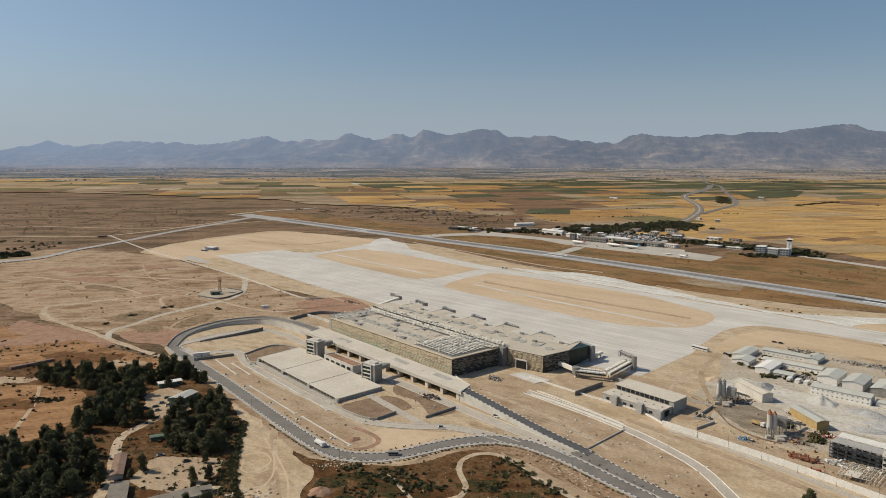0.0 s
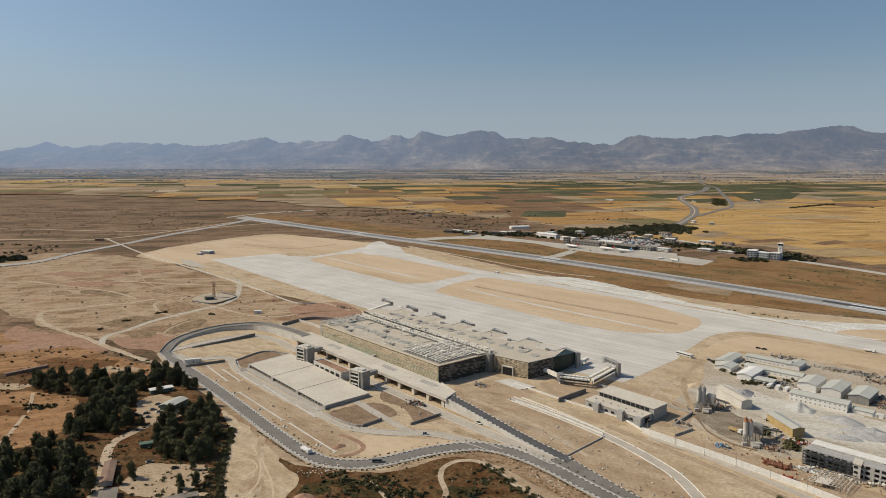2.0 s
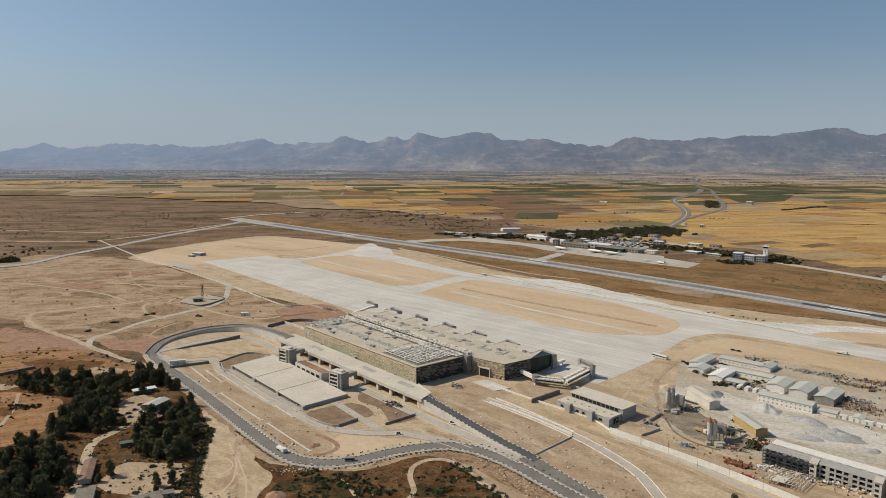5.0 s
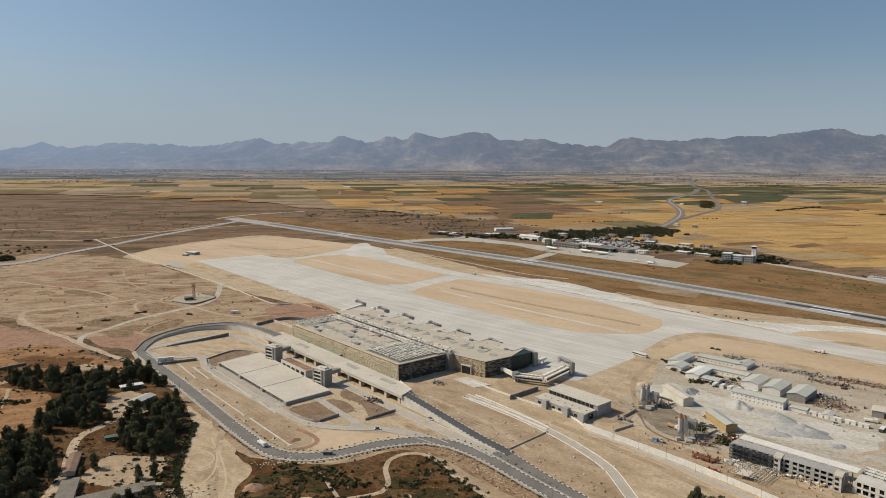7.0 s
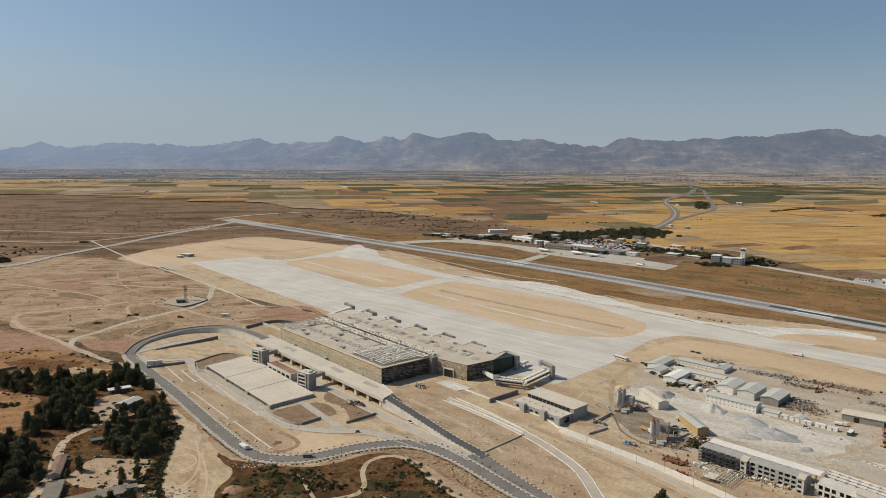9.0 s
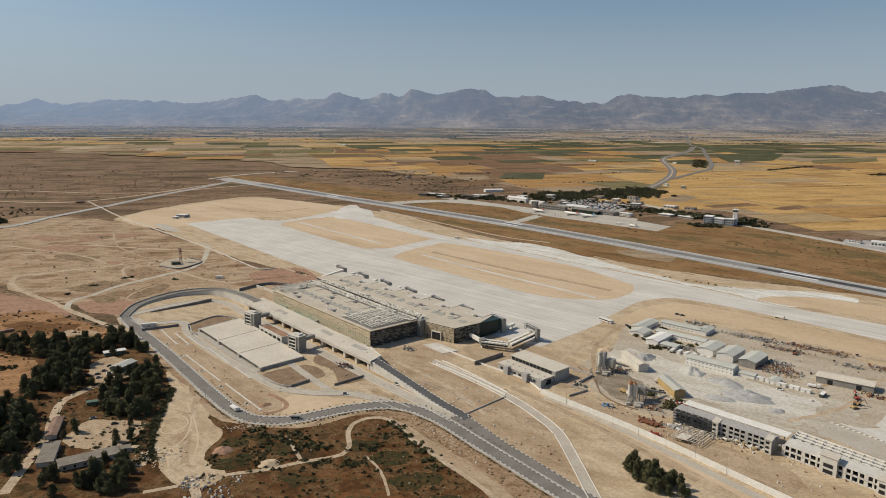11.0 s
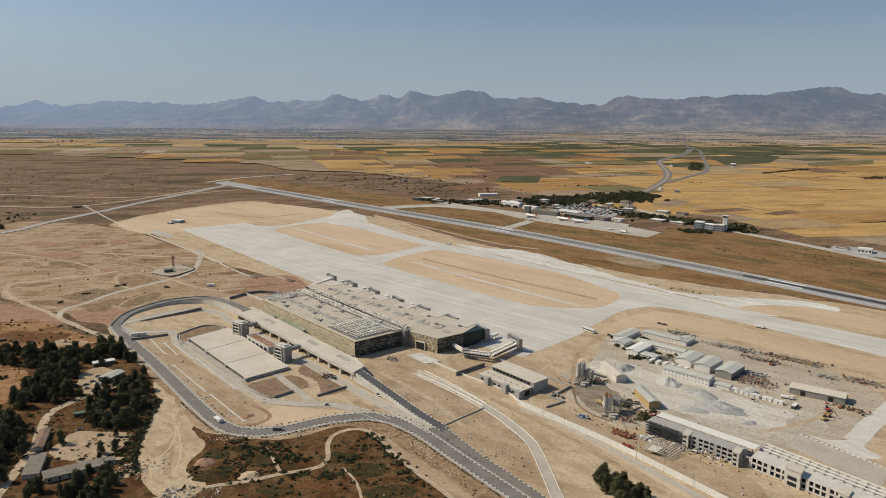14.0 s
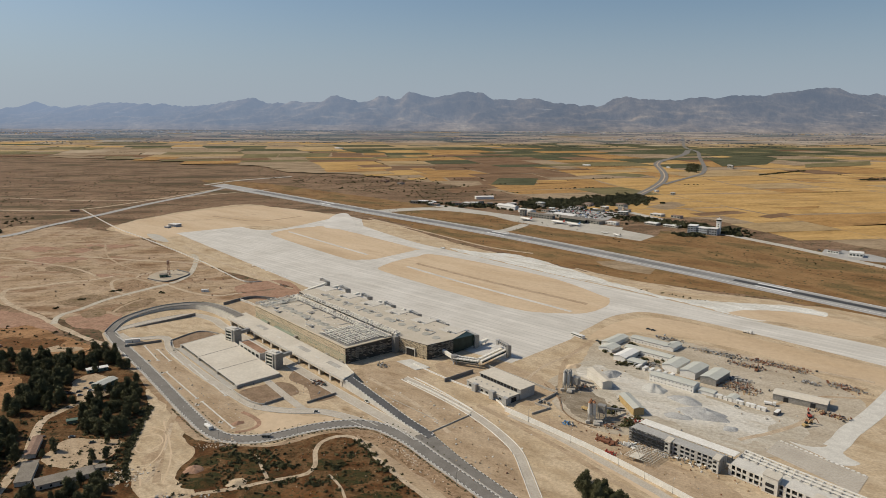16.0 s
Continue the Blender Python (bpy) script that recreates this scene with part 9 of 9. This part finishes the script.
def build_tower():
    t = thing("control_tower", (525, 962), "white square airport control tower with dark glazed top", "control tower")
    c = Vector((525, 962, 0))
    bm = bmesh.new()
    box(bm, c, OU, 5.8, 5.8, -0.2, 20)
    part("shaft", bm, M_WHITE, t)
    bm = bmesh.new()
    box(bm, c, OU, 7.0, 7.0, 20, 20.7)
    box(bm, c, OU, 7.4, 7.4, 23.4, 24)
    part("gallery", bm, M_WHITE, t)
    bm = bmesh.new()
    box(bm, c, OU, 6.2, 6.2, 20.7, 23.4)
    part("cab_glazing", bm, M_GLASSD, t, "dark glazed cab")
    bm = bmesh.new()
    box(bm, c, OU, 3, 3, 24, 24.8)
    tube(bm, c + Vector((0, 0, 24.8)), c + Vector((0, 0, 27)), 0.25, 6)
    part("roof_box", bm, M_WHITE, t)
    for k in range(5):
        bm = bmesh.new()
        box(bm, c - S2(OV) * 2.9, OU, 1.0, 0.4, 2 + 3.3 * k, 3.6 + 3.3 * k)
        part("window", bm, M_GLASSD, t)


build_tower()
block((489, 974), 12, 14, 11.5, M_BLUEGREY, M_WHITE, "blue-grey office block with small windows", 4, 3, name="control_building")
block((503, 966), 18, 11, 9.5, M_BLUEGREY, M_WHITE, "blue-grey office wing with rows of windows", 3, 6, name="control_building")
block((516, 957), 11, 12, 10.5, M_BLUEGREY, M_WHITE, "blue-grey office block with small windows", 3, 3, name="control_building")
block((668, 832), 16, 13, 5.5, M_WHITE, M_WHITE, "white flat hall beside the country road", 1, 4)
block((646, 848), 14, 7, 4, M_WHITE, M_TILE, "low hall with red roof edge by the country road", 1, 4)
zone("forecourt", [(630, 835), (680, 800), (705, 815), (680, 855), (645, 868)], M_RUNWAY, 0.26, 1.5, 8, "grey forecourt of the roadside hall")
block((690, 1730), 9, 6, 3, M_WHITE, M_WHITE, "lone white building in the golden field", 1, 3)
block((859, 1729), 14, 9, 8, M_OLDWALL, M_WHITE, "lone pale barn in the golden field", 1, 4)
block((568, 1316), 7, 6, 5, M_OLDWALL, M_WHITE, "small white house in the golden field", 1, 2)
block((543, 1349), 7, 5, 4, M_WHITE, M_WHITE, "small white house in the golden field", 1, 2)
block((476, 1775), 22, 6, 3, M_WHITE, M_WHITE, "long white barns in the fields", 1, 6)
block((-290, 2216), 36, 8, 3, M_WHITE, M_WHITE, "long white farm halls in the far fields", 1, 8)
block((-60, 1480), 16, 8, 4, M_TILE, M_TILE, "low brown farm building beyond the runway", 1, 3)
block((-20, 1450), 12, 7, 4, M_OLDWALL, M_TILE, "low farm building beyond the runway", 1, 3)


def airliner(at, turn, k, tailm, label):
    """A twin-engined airliner parked nose-in: tapered tube, swept wings and tail, engines."""
    t = thing("airliner", at, label, "aeroplane", "parked airliners")
    m = Matrix.Translation(Vector((at[0], at[1], 0.2))) @ Matrix.Rotation(turn, 4, "Z") @ Matrix.Scale(k, 4)

    def put(name, bm, mat, label=""):
        bmesh.ops.transform(bm, matrix=m, verts=bm.verts)
        return part(name, bm, mat, t, label)

    bm = bmesh.new()
    st = [(-16, 0.3, 4.4), (-12, 1.2, 4.0), (-7, 1.9, 3.7), (10, 1.9, 3.6), (14, 1.5, 3.4), (16.5, 0.4, 3.1)]
    for (a, r, z), (b, s, y) in zip(st, st[1:]):
        tube(bm, (a, 0, z), (b, 0, y), r, 12, s)
    put("fuselage", bm, M_WHITE)
    for s in (-1, 1):
        bm = bmesh.new()
        prism(bm, [(3, s * 1.2), (-3, s * 16), (-4.8, s * 16), (-3.4, s * 1.2)], [2.4, 3.6, 3.6, 2.4], [3.0, 3.8, 3.8, 3.0])
        put("wing", bm, M_STEEL)
        bm = bmesh.new()
        prism(bm, [(-12, s * 0.5), (-15, s * 5.6), (-16.2, s * 5.6), (-15.2, s * 0.5)], 4.4, 4.7)
        put("tailplane", bm, M_STEEL)
        bm = bmesh.new()
        tube(bm, (-0.4, s * 5.4, 1.7), (3.2, s * 5.4, 1.7), 1.0, 10)
        put("engine", bm, M_GREYM)
        bm = bmesh.new()
        beam(bm, (-2, s * 2.8, -0.2), (-2, s * 2.8, 2.6), 0.5)
        put("main_gear", bm, M_DARK)
    bm = bmesh.new()
    prism(bm, [(-11, -0.2), (-15.5, -0.2), (-15.5, 0.2), (-11, 0.2)], 5.0, [5.4, 10.6, 10.6, 5.4])
    put("fin", bm, tailm, "coloured tail fin")
    bm = bmesh.new()
    beam(bm, (12, 0, -0.2), (12, 0, 2.2), 0.4)
    put("nose_gear", bm, M_DARK)
    return t


airliner((229, 1060), 2.2, 0.9, M_REDP, "white airliner with red tail parked at the old terminal")
airliner((281, 1036), 2.3, 0.9, M_REDP, "white airliner with red tail parked at the old terminal")
airliner((303, 1019), 2.4, 0.9, M_BLUE, "white airliner with blue tail parked at the old terminal")
airliner((360, 947), 2.0, 0.55, M_DARK, "small dark aircraft parked on the old apron")
airliner((344, 965), 2.6, 0.4, M_WHITE, "small white aircraft parked on the old apron")


def town(name, spots, seed, label, n):
    """A far town: many small pale houses, one mesh; spots are already in metres."""
    rnd = random.Random(seed)
    bm = bmesh.new()
    for k in range(n):
        cx, cy, rx, ry = rnd.choice(spots)
        x, y = cx + rnd.gauss(0, 0.5) * rx, cy + rnd.gauss(0, 0.5) * ry
        an = rnd.uniform(0, 1.5)
        s = rnd.uniform(9, 22)
        box(bm, (x, y), (math.cos(an), math.sin(an)), s, s * rnd.uniform(0.5, 0.9), -0.2, rnd.uniform(4, 10), rnd.choice((0, 0, 1, 1, 2)))
    return laid(tagged(obj(name, bm, FAR_WALLS), label, "town", "", "stuff"))


town("far_town", [(2050, 6600, 420, 260), (1500, 9200, 900, 300), (4900, 8800, 1200, 320), (3300, 10200, 900, 260)], 1, "pale houses of a far village before the hills", 420)
town("far_town", [(-3400, 8600, 2000, 450), (-1500, 9600, 1400, 400), (-4600, 7600, 1500, 350), (300, 10200, 1200, 300)], 2, "pale houses of a far town before the hills", 560)
town("far_town", [(6300, 9500, 1100, 300), (2600, 10600, 2800, 300), (-600, 10700, 2900, 300)], 3, "pale houses along the foot of the hills", 360)
for k in range(9):
    x = 470 + 40 * k
    lamp_post(x, 1190 + 78 * k, (0.9, -0.4), 11)


# ---- laying out ----
def lay_out():
    """Moves every thing that is drawn on the sheet to the place and size fitted to the camera's view."""
    bpy.context.view_layer.update()
    G = np.array(GRID)

    def bend(w):
        v = np.c_[w[:, :2], np.ones(len(w))] @ G.T
        return far_land(np.c_[v[:, :2] / v[:, 2:], w[:, 2] * 1.03 / v[:, 2]])

    for top in [o for o in bpy.data.objects if o.parent is None and o.type in ("MESH", "EMPTY", "CURVE")]:
        tree_of = [top, *top.children_recursive]
        meshes = [o for o in tree_of if o.type == "MESH"]
        world_co = {}
        for o in meshes:
            co = np.empty(len(o.data.vertices) * 3, dtype=np.float32)
            o.data.vertices.foreach_get("co", co)
            m = np.array(o.matrix_world)
            world_co[o] = co.reshape(-1, 3).astype(float) @ m[:3, :3].T + m[:3, 3]
        if not meshes:
            continue
        pts = np.concatenate(list(world_co.values()))
        lo, hi = pts.min(0), pts.max(0)
        mid = (lo + hi) / 2
        if top.name.split(".")[0] in ("terminal_hall", "terminal_pier", "pipe_rack", "boarding_bridge", "link_tunnel"):
            # terminal pushed back from the camera and lowered, roofs keeping their place in view
            m = np.array((45.0, -30.0))
            for o, w in world_co.items():
                world_co[o] = np.c_[m + (w[:, :2] - m) * 1.034, w[:, 2] * 0.69]
            pts = np.concatenate(list(world_co.values()))
            lo, hi = pts.min(0), pts.max(0)
            mid = (lo + hi) / 2
        if top.name in LAID:
            co = far_land(pts)
            top.data.vertices.foreach_set("co", co.astype(np.float32).ravel())
            top.data.update()
            continue
        x, y = (c * PLAN_SCALE for c in fitted_place(mid[0], mid[1]))
        k = PLAN_SCALE * enlarged(mid[0], mid[1])
        if any(o.data.users > 1 for o in meshes):
            # trees, cars and other repeats keep their shape
            at = [c * PLAN_SCALE for c in fitted_place(*top.location[:2])] if top.type == "EMPTY" or len(meshes) == 1 else (x, y)
            top.location = (*at, top.location.z * k)
            top.scale = [c * k for c in top.scale]
            continue
        if max(hi[:2] - lo[:2]) > 40 or mid[1] > 1500 or top.get("kind") in ("structure", "stuff"):
            moved = bend
        else:
            # a small thing keeps its right angles; its sides are stretched to suit GRID
            d = pts[:, :2] - mid[:2]
            _, vec = np.linalg.eigh(d.T @ d)
            a = vec[:, 1]
            b = np.array((-a[1], a[0]))
            ends = [np.array(fitted_place(*(mid[:2] + e * s))) * PLAN_SCALE for e in (a, b) for s in (-1, 1)]
            fa, fb = (ends[1] - ends[0]) / 2, (ends[3] - ends[2]) / 2
            la, lb = np.linalg.norm(fa), np.linalg.norm(fb)
            na = fa / la
            nb = np.array((-na[1], na[0]))

            def moved(w, mid=mid, a=a, b=b, la=la, lb=lb, na=na, nb=nb, x=x, y=y, k=k):
                r = w[:, :2] - mid[:2]
                return np.c_[(r @ a)[:, None] * la * na + (r @ b)[:, None] * lb * nb + (x, y), w[:, 2] * k]

        at = moved(np.array([(*mid[:2], 0.0)]))[0] if top.type == "EMPTY" else np.zeros(3)
        for o in tree_of:
            o.matrix_parent_inverse = Matrix()
            o.matrix_basis = Matrix()
        top.location = at
        for o in meshes:
            o.data.vertices.foreach_set("co", (moved(world_co[o]) - at).astype(np.float32).ravel())
            o.data.update()


lay_out()
